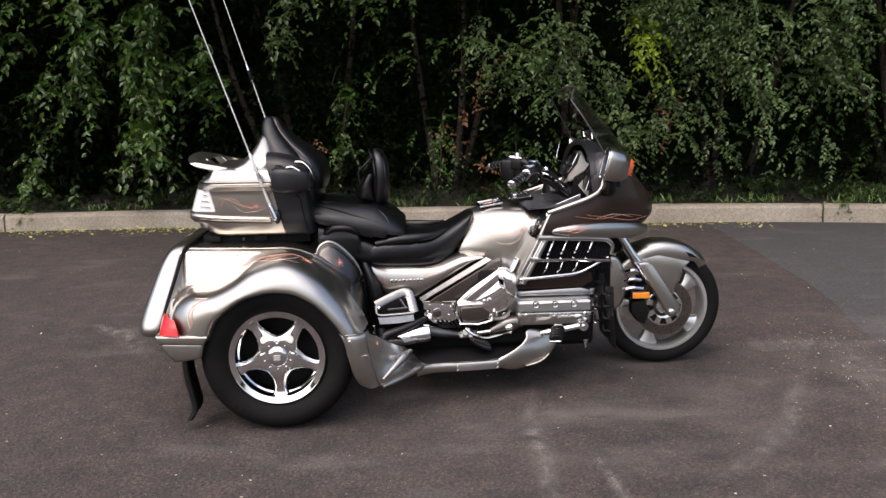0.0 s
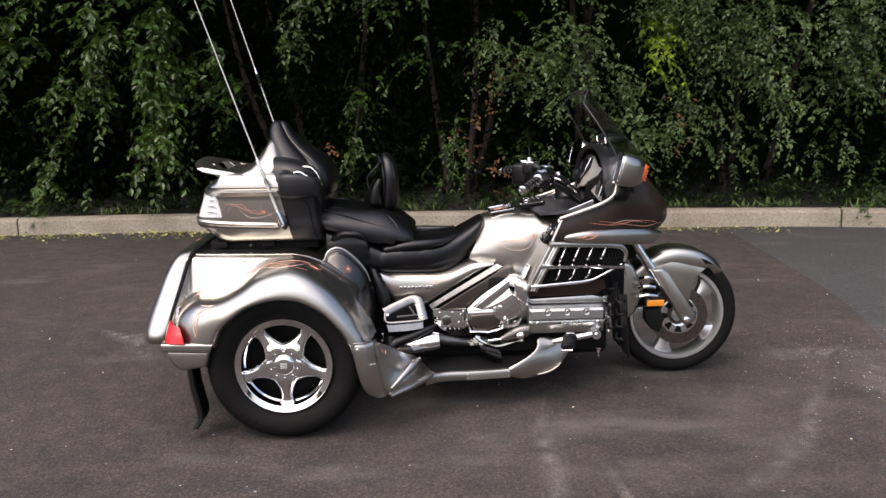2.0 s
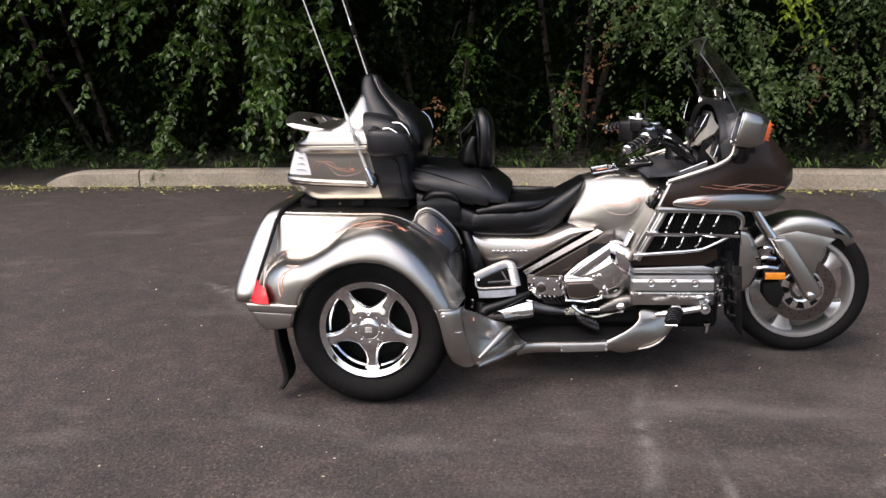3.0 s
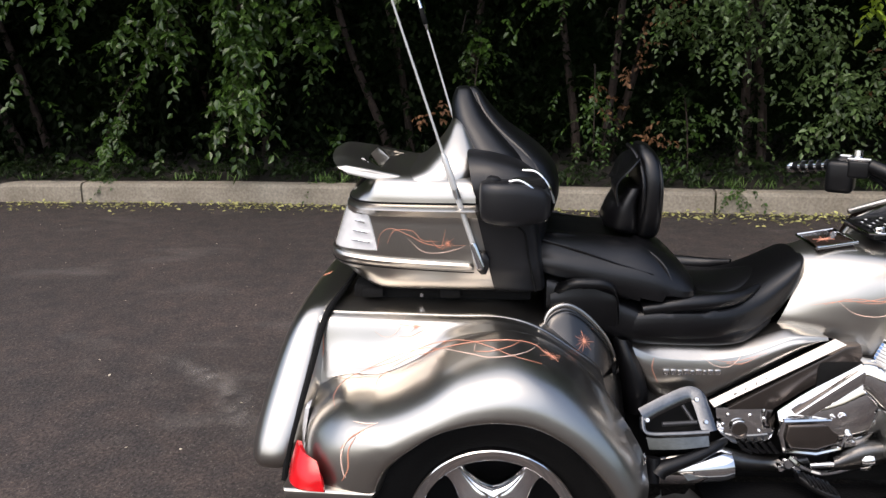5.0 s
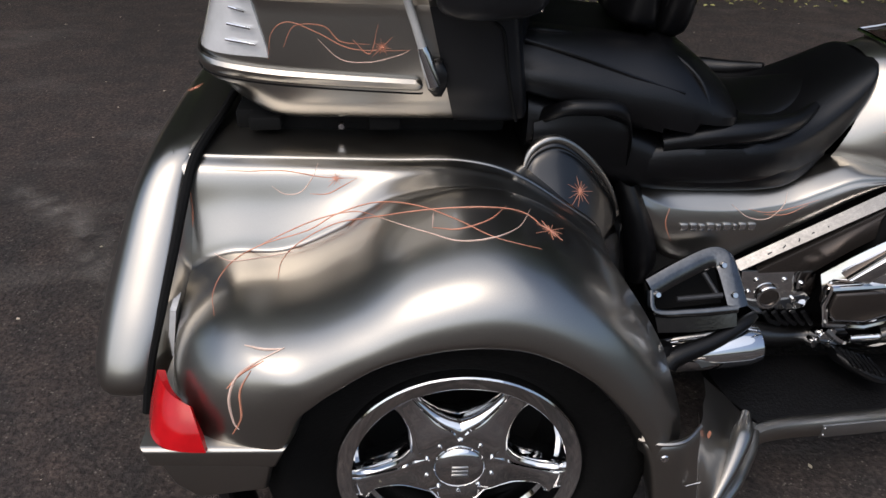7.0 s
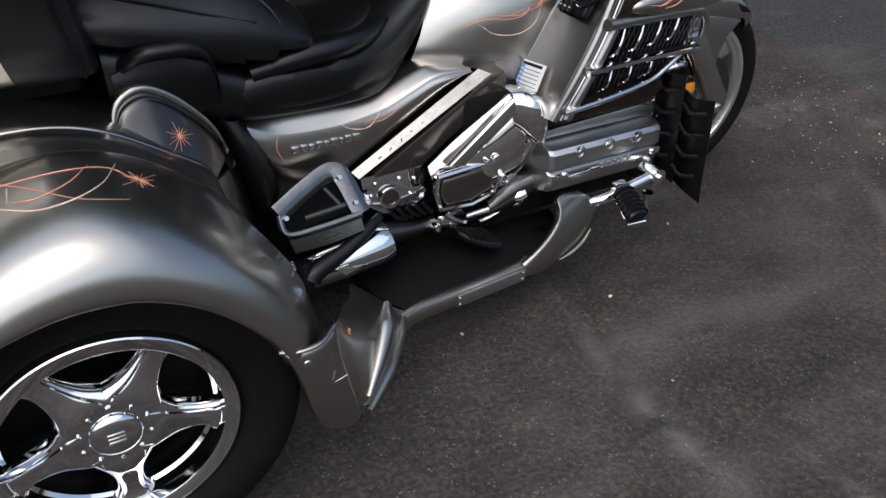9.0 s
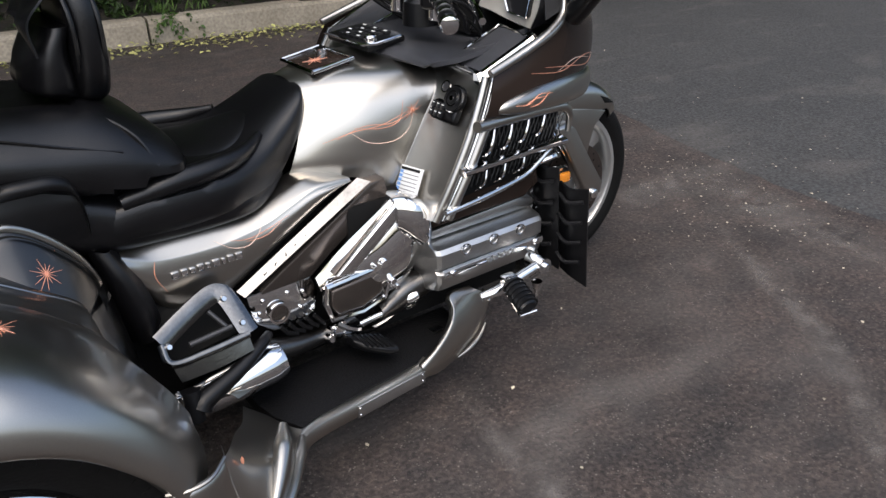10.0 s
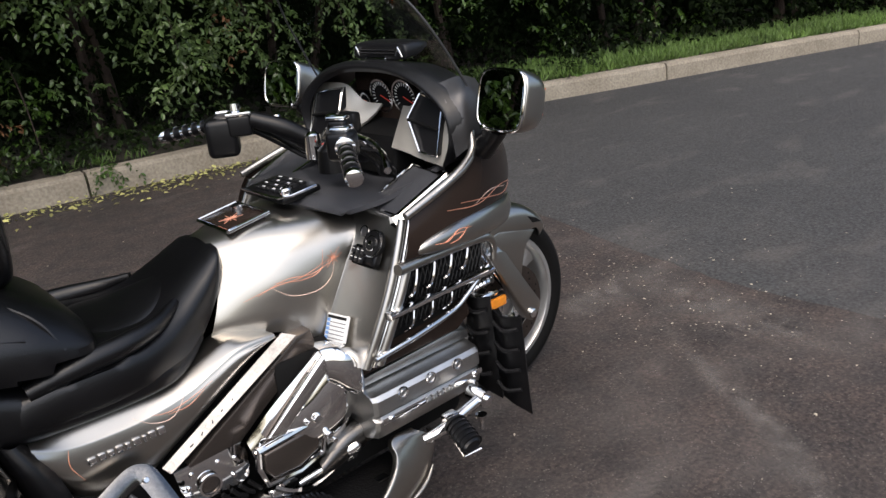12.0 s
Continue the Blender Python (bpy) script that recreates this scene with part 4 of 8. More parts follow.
def fender_front(side):
    """The panel ahead of the rear wheel and the folded flare down to the running board."""
    rows = []
    for x0, x1, z, b in ((0.278, 0.388, 0.440, -0.004), (0.288, 0.389, 0.424, 0.004), (0.303, 0.394, 0.375, 0.006), (0.315, 0.406, 0.31, 0.004), (0.330, 0.420, 0.25, -0.004), (0.352, 0.432, 0.21, -0.018), (0.385, 0.437, 0.190, -0.026)):
        rows.append([(x0 + 0.012, out(side, 0.62), z), (x0, out(side, 0.712 + b), z), (lerp(x0, x1, 0.2), out(side, 0.727 + b), z), (lerp(x0, x1, 0.6), out(side, 0.722 + b), z), (lerp(x0, x1, 0.92), out(side, 0.703 + b), z), (x1, out(side, 0.690 + b), z), (x1 + 0.008, out(side, 0.66 + b), z)])
    p = part("fender_panel", sheet(rows, 34, 34), PAINT, trike, "silver lower fender panel with a screw")
    part("screw", knob((0.320, out(side, 0.728), 0.412), (0, side, 0), 0.0075, 0.006), CHROME, p)
    if side < 0:
        part("scratch", tube(mirrored([(0.366, 0.7305, 0.347), (0.392, 0.727, 0.351)], side), [0.0004, 0.0010], 5), WHITE, p, "short pale scratch")
        bm = plate([(0.429, 0.378), (0.432, 0.384), (0.435, 0.380), (0.4345, 0.370), (0.432, 0.366), (0.429, 0.371)], out(side, 0.642), out(side, 0.645), 0.0006)
        part("sticker", bm, ORANGE_STRIPE, p, "small orange sticker on the flare")
    part("edge_strip", tube(mirrored([(0.278, 0.716, 0.440), (0.31, 0.730, 0.441), (0.35, 0.726, 0.442), (0.388, 0.692, 0.442)], side), 0.0035, 6, smooth=14), PAINT, p)
    rows = [[(0.386, out(side, 0.690), 0.438), (0.415, out(side, 0.640), 0.412), (0.455, out(side, 0.555), 0.365), (0.505, out(side, 0.46), 0.305), (0.545, out(side, 0.36), 0.262)],
            [(0.398, out(side, 0.693), 0.36), (0.435, out(side, 0.648), 0.335), (0.490, out(side, 0.572), 0.296), (0.545, out(side, 0.492), 0.262), (0.585, out(side, 0.39), 0.236)],
            [(0.414, out(side, 0.690), 0.28), (0.452, out(side, 0.655), 0.268), (0.515, out(side, 0.580), 0.272), (0.565, out(side, 0.515), 0.250), (0.605, out(side, 0.41), 0.220)],
            [(0.430, out(side, 0.682), 0.215), (0.462, out(side, 0.662), 0.222), (0.530, out(side, 0.592), 0.226), (0.585, out(side, 0.515), 0.215), (0.625, out(side, 0.43), 0.208)],
            [(0.438, out(side, 0.672), 0.186), (0.468, out(side, 0.655), 0.188), (0.540, out(side, 0.582), 0.190), (0.605, out(side, 0.498), 0.188), (0.65, out(side, 0.44), 0.195)]]
    flare = part("board_flare", sheet(rows, 34, 34), PAINT, trike, "folded silver flare between fender and running board")
    for pts, r in (([(0.575, 0.500, 0.286), (0.545, 0.556, 0.282), (0.505, 0.612, 0.256), (0.452, 0.672, 0.218)], [0.010, 0.020, 0.014, 0.006]),
                   ([(0.630, 0.462, 0.200), (0.600, 0.508, 0.198), (0.530, 0.600, 0.196), (0.450, 0.678, 0.186)], [0.008, 0.014, 0.013, 0.006])):
        part("flare_rib", tube(mirrored(pts, side), r, 12, smooth=20), PAINT, flare, "raised fold of the flare")


def running_board(side):
    outer = [(0.60, 0.495, 0.188), (0.645, 0.462, 0.187), (0.70, 0.447, 0.187), (0.79, 0.438, 0.186), (0.90, 0.430, 0.187), (0.985, 0.423, 0.190), (1.01, 0.420, 0.198)]
    rings = []
    for (x, d, z) in spline(outer, 34):
        rings.append([(x, out(side, d + a), z + b) for a, b in ((-0.030, 0.010), (-0.012, 0.013), (-0.002, 0.010), (0.002, 0.002), (0.002, -0.022), (-0.004, -0.030), (-0.03, -0.028))])
    board = part("running_board", loft(rings), PAINT, trike, "silver running board with a black rubber mat")
    # the broad panel that sweeps up at the front, from its bright rim down to its lower edge
    sweep = (((0.985, 0.421, 0.203), (0.985, 0.408, 0.160)), ((1.03, 0.415, 0.223), (1.05, 0.398, 0.143)), ((1.075, 0.402, 0.245), (1.11, 0.386, 0.148)), ((1.11, 0.385, 0.268), (1.17, 0.373, 0.163)),
             ((1.128, 0.368, 0.290), (1.218, 0.362, 0.182)), ((1.131, 0.350, 0.311), (1.258, 0.344, 0.225)), ((1.155, 0.336, 0.318), (1.275, 0.332, 0.250)), ((1.216, 0.326, 0.306), (1.279, 0.326, 0.264)))
    rows = []
    for top, low in sweep:
        mix = lambda f, bulge: (lerp(top[0], low[0], f), out(side, lerp(top[1], low[1], f) + bulge), lerp(top[2], low[2], f))
        rows.append([(top[0] - 0.004, out(side, top[1] - 0.018), top[2] - 0.006), (top[0] - 0.002, out(side, top[1] - 0.007), top[2] + 0.002), mix(0, 0.002), mix(0.3, 0.010), mix(0.65, 0.010), mix(1, 0.0), (low[0], out(side, low[1] - 0.03), low[2] + 0.004)])
    part("board_front", sheet(rows, 40, 30), PAINT, board, "broad silver panel sweeping up at the front of the board")
    part("front_lip", tube(mirrored([(1.120, 0.392, 0.158), (1.165, 0.386, 0.166), (1.205, 0.377, 0.182), (1.235, 0.366, 0.206)], side), [0.002, 0.006, 0.005, 0.002], 10, smooth=16), PAINT, board, "silver lower lip")
    bm = bmesh.new()
    edge = [(x, d - 0.026) for x, d, z in spline(outer[1:], 16)] + [(1.147, 0.335), (1.19, 0.27), (1.20, 0.22), (0.60, 0.22), (0.600, 0.30), (0.612, 0.365), (0.630, 0.405)]
    bm.faces.new([bm.verts.new((x, out(side, d), 0.2015)) for x, d in edge])
    ext = bmesh.ops.extrude_face_region(bm, geom=bm.faces[:])
    bmesh.ops.translate(bm, vec=(0, 0, -0.03), verts=[v for v in ext["geom"] if isinstance(v, bmesh.types.BMVert)])
    part("mat", bm, MAT, board, "black rubber foot mat")
    strip = part("plate", plate([(0.785, 0.158), (0.988, 0.161), (0.989, 0.193), (0.786, 0.191)], out(side, 0.438), out(side, 0.4425), 0.0015, lean=lambda x, z: -side * 0.07 * (x - 0.785)), STEEL, board, "brushed metal plate with four screws")
    for x, z in ((0.792, 0.165), (0.792, 0.184), (0.981, 0.168), (0.981, 0.187)):
        part("screw", knob((x, out(side, 0.4422 - 0.07 * (x - 0.785)), z), (0, side, 0), 0.003, 0.002, None, 8), CHROME, strip)
    part("vent_tab", block(1.09, 1.125, out(side, 0.30), out(side, 0.325), 0.206, 0.212, 0.002), CHROME, board)


for side in (-1, 1):
    fender_front(side)
    running_board(side)


def tour_trunk():
    # body below the seam, lid above it; each station: x, half width
    widths = [(-0.462, 0.10), (-0.455, 0.165), (-0.434, 0.212), (-0.392, 0.243), (-0.31, 0.266), (-0.20, 0.281), (-0.11, 0.288), (-0.047, 0.290)]
    shape = [(0.0, 0.795), (0.55, 0.795), (0.80, 0.797), (0.90, 0.806), (0.955, 0.832), (0.978, 0.868), (0.992, 0.91), (0.998, 0.96), (0.999, 1.01), (0.996, 1.050)]
    cap = [(0.996, 1.053), (0.985, 1.072), (0.955, 1.093), (0.89, 1.110), (0.74, 1.122), (0.35, 1.130), (0.0, 1.132)]
    tail = lambda x: min(1.0, max(0.0, (-0.31 - x) / 0.13))
    back = lambda x, z: tail(x) * (0.34 * max(0.0, z - 0.90) + 0.5 * max(0.0, 0.875 - z))
    rows, caps = [], []
    for x, w in widths:
        slant = lambda z: 0.056 * (1.05 - z) / 0.25 * max(0.0, min(1.0, (x + 0.25) / 0.2))
        row = [(x + slant(z) + back(x, z), CY - w * k, z + 0.035 * tail(x) * (z < 0.84)) for k, z in shape]
        rows.append(row + [(p[0], 2 * CY - p[1], p[2]) for p in row[::-1]])
        row = [(x + back(x, 1.05) + tail(x) * 0.95 * (z - 1.053), CY - w * k, 1.053 + (z - 1.053) * (1 - 0.30 * tail(x))) for k, z in cap]
        caps.append(row + [(p[0], 2 * CY - p[1], p[2]) for p in row[-2::-1]])
    trunk = part("tour_trunk", sheet(rows, 60, 76), PAINT, trike, "silver top box with pinstripes and a chrome trim strip")
    part("trunk_lid", sheet(caps, 60, 60), PAINT, trunk, "silver lid")
    part("trunk_back", sheet([[(-0.458 + back(-0.462, z), CY - 0.105, z), (-0.462 + back(-0.462, z), CY, z), (-0.458 + back(-0.462, z), CY + 0.105, z)] for z in (0.84, 0.90, 0.98, 1.07)], 8, 8, 0.006), PAINT, trunk)
    seam = [(x + back(x, 1.05), w * 0.998, 1.0515) for x, w in widths[::-1]] + [(-0.463 + back(-0.462, 1.05), 0.0, 1.0515)]
    part("seam", tube(mirrored(seam, -1) + mirrored(seam, 1)[-2::-1], 0.0022, 6, smooth=60), BLACK, trunk)
    # black front section
    rows = []
    for x, w in ((-0.050, 0.2925), (0.03, 0.298), (0.078, 0.295), (0.105, 0.275), (0.118, 0.20)):
        row = [(x + 0.056 * (1.05 - z) / 0.25 * (1 if x < 0 else 0.6), CY - w * (k + (0.02 if z < 0.90 else 0)), z) for k, z in shape]
        rows.append(row + [(p[0], 2 * CY - p[1], p[2]) for p in row[::-1]])
    part("front_panel", sheet(rows, 24, 60), GREY_PLASTIC, trunk, "black plastic front panel")
    for side in (-1, 1):
        strip = [(-0.466, 0.10, 0.898), (-0.459, 0.165, 0.897), (-0.438, 0.213, 0.894), (-0.395, 0.244, 0.890), (-0.31, 0.267, 0.885), (-0.20, 0.281, 0.881), (-0.11, 0.288, 0.878), (-0.062, 0.289, 0.876), (-0.052, 0.286, 0.876)]
        rings = []
        run = spline(strip, 44)
        for i, (x, d, z) in enumerate(run):
            k = 1.0 - 0.55 * max(0.0, (i - 38) / 5) - 0.25 * i / 43
            rings.append([(x, out(side, d + a), z + b * k) for a, b in ((-0.006, 0.016), (0.004, 0.015), (0.010, 0.007), (0.009, -0.002), (0.004, -0.010), (-0.006, -0.012))])
        strip = part("trim_strip", loft(rings), PAINT, trunk, "bright moulded trim strip")
        part("trim_line", tube([(x, out(side, d + 0.0045), z - 0.013) for x, d, z in run[6:]], 0.0018, 5), BLACK, strip)
        rows = [[(-0.466 + back(-0.462, z), out(side, 0.10), z), (-0.458 + back(-0.455, z), out(side, 0.168), z), (-0.437 + back(-0.434, z), out(side, 0.2155), z), (-0.394 + back(-0.392, z), out(side, 0.2465), z), (-0.318 - k, out(side, 0.268 - k * 0.22), z)] for z, k in ((0.918, 0.0), (0.935, 0.002), (0.985, 0.014), (1.038, 0.028))]
        lens = part("trunk_light", sheet(rows, 14, 24, 0.006), WHITE_LENS, trunk, "clear faceted light on the trunk corner")
        for z in (0.945, 0.972, 1.0, 1.024):
            k = 0.028 * (z - 0.918) / 0.12
            part("lens_facet", tube([(-0.400 + back(-0.392, z), out(side, 0.2510), z), (-0.330 - k, out(side, 0.2705 - 0.2 * k), z - 0.004)], 0.0022, 5), CHROME, lens)
        part("panel_line", tube(mirrored([(0.066, 0.2995, 0.99), (0.085, 0.2995, 0.97), (0.096, 0.2975, 0.90), (0.116, 0.292, 0.81)], side), 0.0028, 5, smooth=14), BLACK, trunk)
        # speaker pod beside the passenger, on a tapered base
        pod = loft([oval(-0.036, out(side, 0.325), 1.075, 0.022, 0.030, 3, 28), oval(-0.028, out(side, 0.335), 1.070, 0.040, 0.050, 3.6, 28), oval(0.01, out(side, 0.342), 1.066, 0.050, 0.058, 4.2, 28), oval(0.07, out(side, 0.338), 1.064, 0.052, 0.056, 4.2, 28), oval(0.125, out(side, 0.325), 1.060, 0.050, 0.046, 3.6, 28), oval(0.147, out(side, 0.315), 1.056, 0.036, 0.030, 3, 28)], 26)
        podpart = part("speaker_pod", pod, GREY_PLASTIC, trunk, "charcoal speaker pod with chrome bars")
        rows = [[(x, out(side, d), z) for x, d, z in pts] for pts in (
            [(-0.030, 0.300, 1.035), (-0.052, 0.310, 1.09), (-0.064, 0.285, 1.150), (-0.070, 0.23, 1.182), (-0.06, 0.15, 1.186)],
            [(0.020, 0.305, 1.035), (0.010, 0.318, 1.10), (0.000, 0.295, 1.152), (-0.005, 0.235, 1.176), (0.0, 0.15, 1.18)],
            [(0.085, 0.302, 1.03), (0.080, 0.315, 1.095), (0.070, 0.290, 1.140), (0.065, 0.235, 1.156), (0.065, 0.15, 1.16)],
            [(0.140, 0.285, 1.02), (0.145, 0.288, 1.08), (0.135, 0.265, 1.112), (0.125, 0.22, 1.122), (0.12, 0.15, 1.12)])]
        part("pod_base", sheet(rows, 20, 22, 0.008), GREY_PLASTIC, podpart, "charcoal base of the pod")
        part("pod_knob", tube([(0.0, out(side, 0.335), 1.112), (0.002, out(side, 0.335), 1.128), (0.003, out(side, 0.335), 1.133)], [0.020, 0.019, 0.012], 16), GREY_PLASTIC, podpart)
        for bar in ([(0.040, 0.362, 1.124), (0.068, 0.366, 1.126), (0.105, 0.368, 1.100), (0.128, 0.362, 1.055), (0.134, 0.350, 1.022)],
                    [(0.075, 0.318, 1.146), (0.110, 0.325, 1.142), (0.140, 0.330, 1.110), (0.156, 0.330, 1.062)]):
            part("chrome_bar", tube(mirrored(bar, side), 0.0048, 8, smooth=18), CHROME, podpart, "curved chrome bar")
        part("grille_gap", block(0.045, 0.135, out(side, 0.305), out(side, 0.352), 1.09, 1.128, 0.014), BLACK, podpart)
    # raised fairing behind the pillow
    rise = []
    for z, x0, x1, hw in ((1.095, -0.33, 0.0, 0.262), (1.115, -0.275, 0.0, 0.255), (1.135, -0.222, 0.0, 0.245), (1.158, -0.190, -0.01, 0.228), (1.185, -0.163, -0.03, 0.20), (1.215, -0.140, -0.05, 0.165), (1.245, -0.122, -0.07, 0.125), (1.262, -0.112, -0.08, 0.09), (1.27, -0.105, -0.085, 0.06)):
        rise.append(oval(z, (x0 + x1) / 2, CY, (x1 - x0) / 2, hw, 3.2, 44, axis=2))
    part("backrest_fairing", loft(rise, 34), PAINT, trunk, "silver fairing that rises to the backrest")
    # spoiler: a blade with a raised trailing edge and long side arms
    rings = []
    for d in np.linspace(-1, 1, 31):
        a = abs(d)
        arm = min(1.0, max(0.0, (a - 0.70) / 0.22))
        arm = arm * arm * (3 - 2 * arm)
        xr = lerp(-0.462, -0.428, a ** 3)
        zr = lerp(1.172, 1.146, a ** 2)
        xf = lerp(-0.355, -0.215, arm)
        zf = lerp(zr - 0.012, 1.108, arm)
        y = CY + d * 0.222
        m = lambda f: (lerp(xr, xf, f), lerp(zr, zf, f))
        ring = []
        for f, up in ((0, 0.0), (0.12, 0.008), (0.45, 0.008), (0.8, 0.006), (1, 0.0), (0.8, -0.012), (0.45, -0.016), (0.12, -0.012)):
            x, z = m(f)
            ring.append((x, y, z + up))
        rings.append(ring)
    for end in (0, -1):
        sgn = -1 if end == 0 else 1
        ring = np.array(rings[end])
        mid = ring.mean(0)
        ends = [mid + (ring - mid) * (k, 1, k) + np.array([0, sgn * dy, -dz]) for k, dy, dz in ((0.99, 0.005, 0.001), (0.95, 0.010, 0.003), (0.86, 0.013, 0.005))]
        rings = [list(map(tuple, c)) for c in ends[::-1]] + rings if end == 0 else rings + [list(map(tuple, c)) for c in ends]
    part("spoiler", loft(rings, 80), PAINT, trunk, "silver wing spoiler on the lid")
    for d in (-0.13, 0.13):
        part("spoiler_foot", plate([(-0.40, 1.155), (-0.365, 1.158), (-0.30, 1.10), (-0.36, 1.095)], CY + d - 0.02, CY + d + 0.02, 0.005), PAINT, trunk)
    # black filler added for the dark gap between trunk and deck
    part("trunk_gap_filler", block(-0.40, 0.11, out(-1, 0.20), out(1, 0.20), 0.752, 0.80, 0.01), BLACK, trike)
    bm = bmesh.new()
    for x in (-0.34, -0.12):
        block(x - 0.03, x + 0.03, out(-1, 0.235), out(1, 0.235), 0.770, 0.797, 0.006, bm)
    part("trunk_bracket", bm, BLACK, trike)
    for x, d in ((-0.36, 0.20), (-0.20, 0.235)):
        part("rack_bolt", knob((x, out(-1, d), 0.781), (0, -1, 0.1), 0.007, 0.01), CHROME, trike)
    return trunk


trunk = tour_trunk()


def passenger_pillow():
    """The tall tapered backrest cushion, a side shell and a fuller front pad."""
    rings = []
    for z, x0, x1, hw in ((0.93, 0.08, 0.155, 0.21), (1.00, 0.05, 0.165, 0.235), (1.06, -0.02, 0.150, 0.248), (1.12, -0.065, 0.130, 0.240), (1.165, -0.088, 0.100, 0.212), (1.21, -0.106, 0.050, 0.168), (1.26, -0.120, -0.005, 0.120), (1.305, -0.120, -0.040, 0.078), (1.335, -0.110, -0.058, 0.045), (1.345, -0.10, -0.072, 0.022)):
        rings.append(oval(z, (x0 + x1) / 2, CY, (x1 - x0) / 2, hw, 2.5, 44, axis=2))
    p = part("passenger_backrest", loft(rings, 50), LEATHER, trike, "tall padded black leather passenger backrest")
    pad = []
    for z, x0, x1, hw in ((1.00, 0.09, 0.180, 0.17), (1.05, 0.08, 0.192, 0.195), (1.10, 0.04, 0.188, 0.200), (1.145, 0.0, 0.165, 0.188), (1.19, -0.03, 0.115, 0.150), (1.24, -0.06, 0.045, 0.105), (1.29, -0.08, -0.005, 0.065), (1.33, -0.085, -0.035, 0.035), (1.343, -0.08, -0.05, 0.018)):
        pad.append(oval(z, (x0 + x1) / 2, CY, (x1 - x0) / 2, hw, 2.7, 44, axis=2))
    part("lumbar_pad", loft(pad, 40), LEATHER, p, "full black leather front pad")
    for side in (-1, 1):
        seam = [(-0.05, 0.038, 1.325), (-0.025, 0.075, 1.275), (0.025, 0.118, 1.22), (0.09, 0.165, 1.165), (0.13, 0.195, 1.11), (0.145, 0.198, 1.05)]
        part("piping", tube(mirrored(seam, side), 0.005, 6, smooth=24), LEATHER, p, "black leather piping")


passenger_pillow()


def seats():
    def ring(x, hw, z0, z1, power=3.2, n=48):
        return oval(x, CY, (z0 + z1) / 2, hw, (z1 - z0) / 2, power, n)
    # passenger seat: broad, its side edge falling towards the front
    p = loft([ring(0.07, 0.17, 0.86, 0.925), ring(0.10, 0.225, 0.85, 0.940), ring(0.16, 0.245, 0.845, 0.945), ring(0.24, 0.25, 0.82, 0.938), ring(0.32, 0.25, 0.785, 0.930), ring(0.40, 0.25, 0.755, 0.922), ring(0.46, 0.248, 0.745, 0.902), ring(0.52, 0.238, 0.755, 0.862), ring(0.553, 0.225, 0.770, 0.832), ring(0.565, 0.205, 0.785, 0.815)], 54)
    for v in p.verts:                          # a dished middle and soft outer edges
        d = abs(v.co.y - CY)
        if v.co.z > 0.84 and v.co.x < 0.40:
            v.co.z -= 0.030 * max(0.0, 1 - d / 0.17) ** 1.5 * min(1, max(0, (v.co.x - 0.05) / 0.06))
        if v.co.z > 0.80:
            v.co.z -= 0.85 * max(0, d - 0.13) ** 1.5
    seat = part("passenger_seat", p, LEATHER, trike, "wide black leather passenger seat with stitched seams")
    # rider seat: scooped, rising to a nose against the tank
    q = loft([ring(0.33, 0.19, 0.62, 0.70), ring(0.37, 0.222, 0.618, 0.745), ring(0.46, 0.235, 0.616, 0.768), ring(0.56, 0.236, 0.615, 0.772), ring(0.64, 0.225, 0.615, 0.765), ring(0.70, 0.205, 0.616, 0.768), ring(0.755, 0.180, 0.628, 0.786), ring(0.81, 0.155, 0.668, 0.815), ring(0.855, 0.135, 0.725, 0.840), ring(0.885, 0.115, 0.785, 0.855), ring(0.90, 0.085, 0.825, 0.858)], 58)
    for v in q.verts:
        d = abs(v.co.y - CY)
        if v.co.z > 0.735 and v.co.x < 0.78:
            v.co.z -= 0.022 * max(0.0, 1 - d / 0.15) * min(1, max(0, (0.78 - v.co.x) / 0.1))
            v.co.z -= 0.5 * max(0, d - 0.17) ** 1.4
    rider = part("rider_seat", q, LEATHER, trike, "scooped black leather rider seat")
    skirt = loft([ring(0.15, 0.225, 0.70, 0.86), ring(0.25, 0.232, 0.66, 0.83), ring(0.36, 0.228, 0.61, 0.79), ring(0.50, 0.228, 0.608, 0.72), ring(0.66, 0.218, 0.608, 0.70), ring(0.74, 0.185, 0.618, 0.70), ring(0.80, 0.145, 0.655, 0.72)], 30)
    part("seat_skirt", skirt, LEATHER, rider)
    part("scoop_pad", loft([ring(0.55, 0.10, 0.72, 0.764, 2.6), ring(0.61, 0.135, 0.72, 0.768, 2.6), ring(0.68, 0.125, 0.72, 0.770, 2.6), ring(0.745, 0.09, 0.74, 0.784, 2.6), ring(0.785, 0.05, 0.765, 0.800, 2.6)], 24), LEATHER, rider, "raised black leather centre pad")
    for side in (-1, 1):
        bolster = [(0.42, 0.215, 0.735), (0.52, 0.218, 0.752), (0.62, 0.205, 0.756), (0.70, 0.175, 0.762), (0.76, 0.13, 0.778)]
        part("bolster", tube(mirrored(bolster, side), [0.018, 0.024, 0.024, 0.018, 0.010], 12, smooth=22), LEATHER, rider, "rolled black leather seat edge")
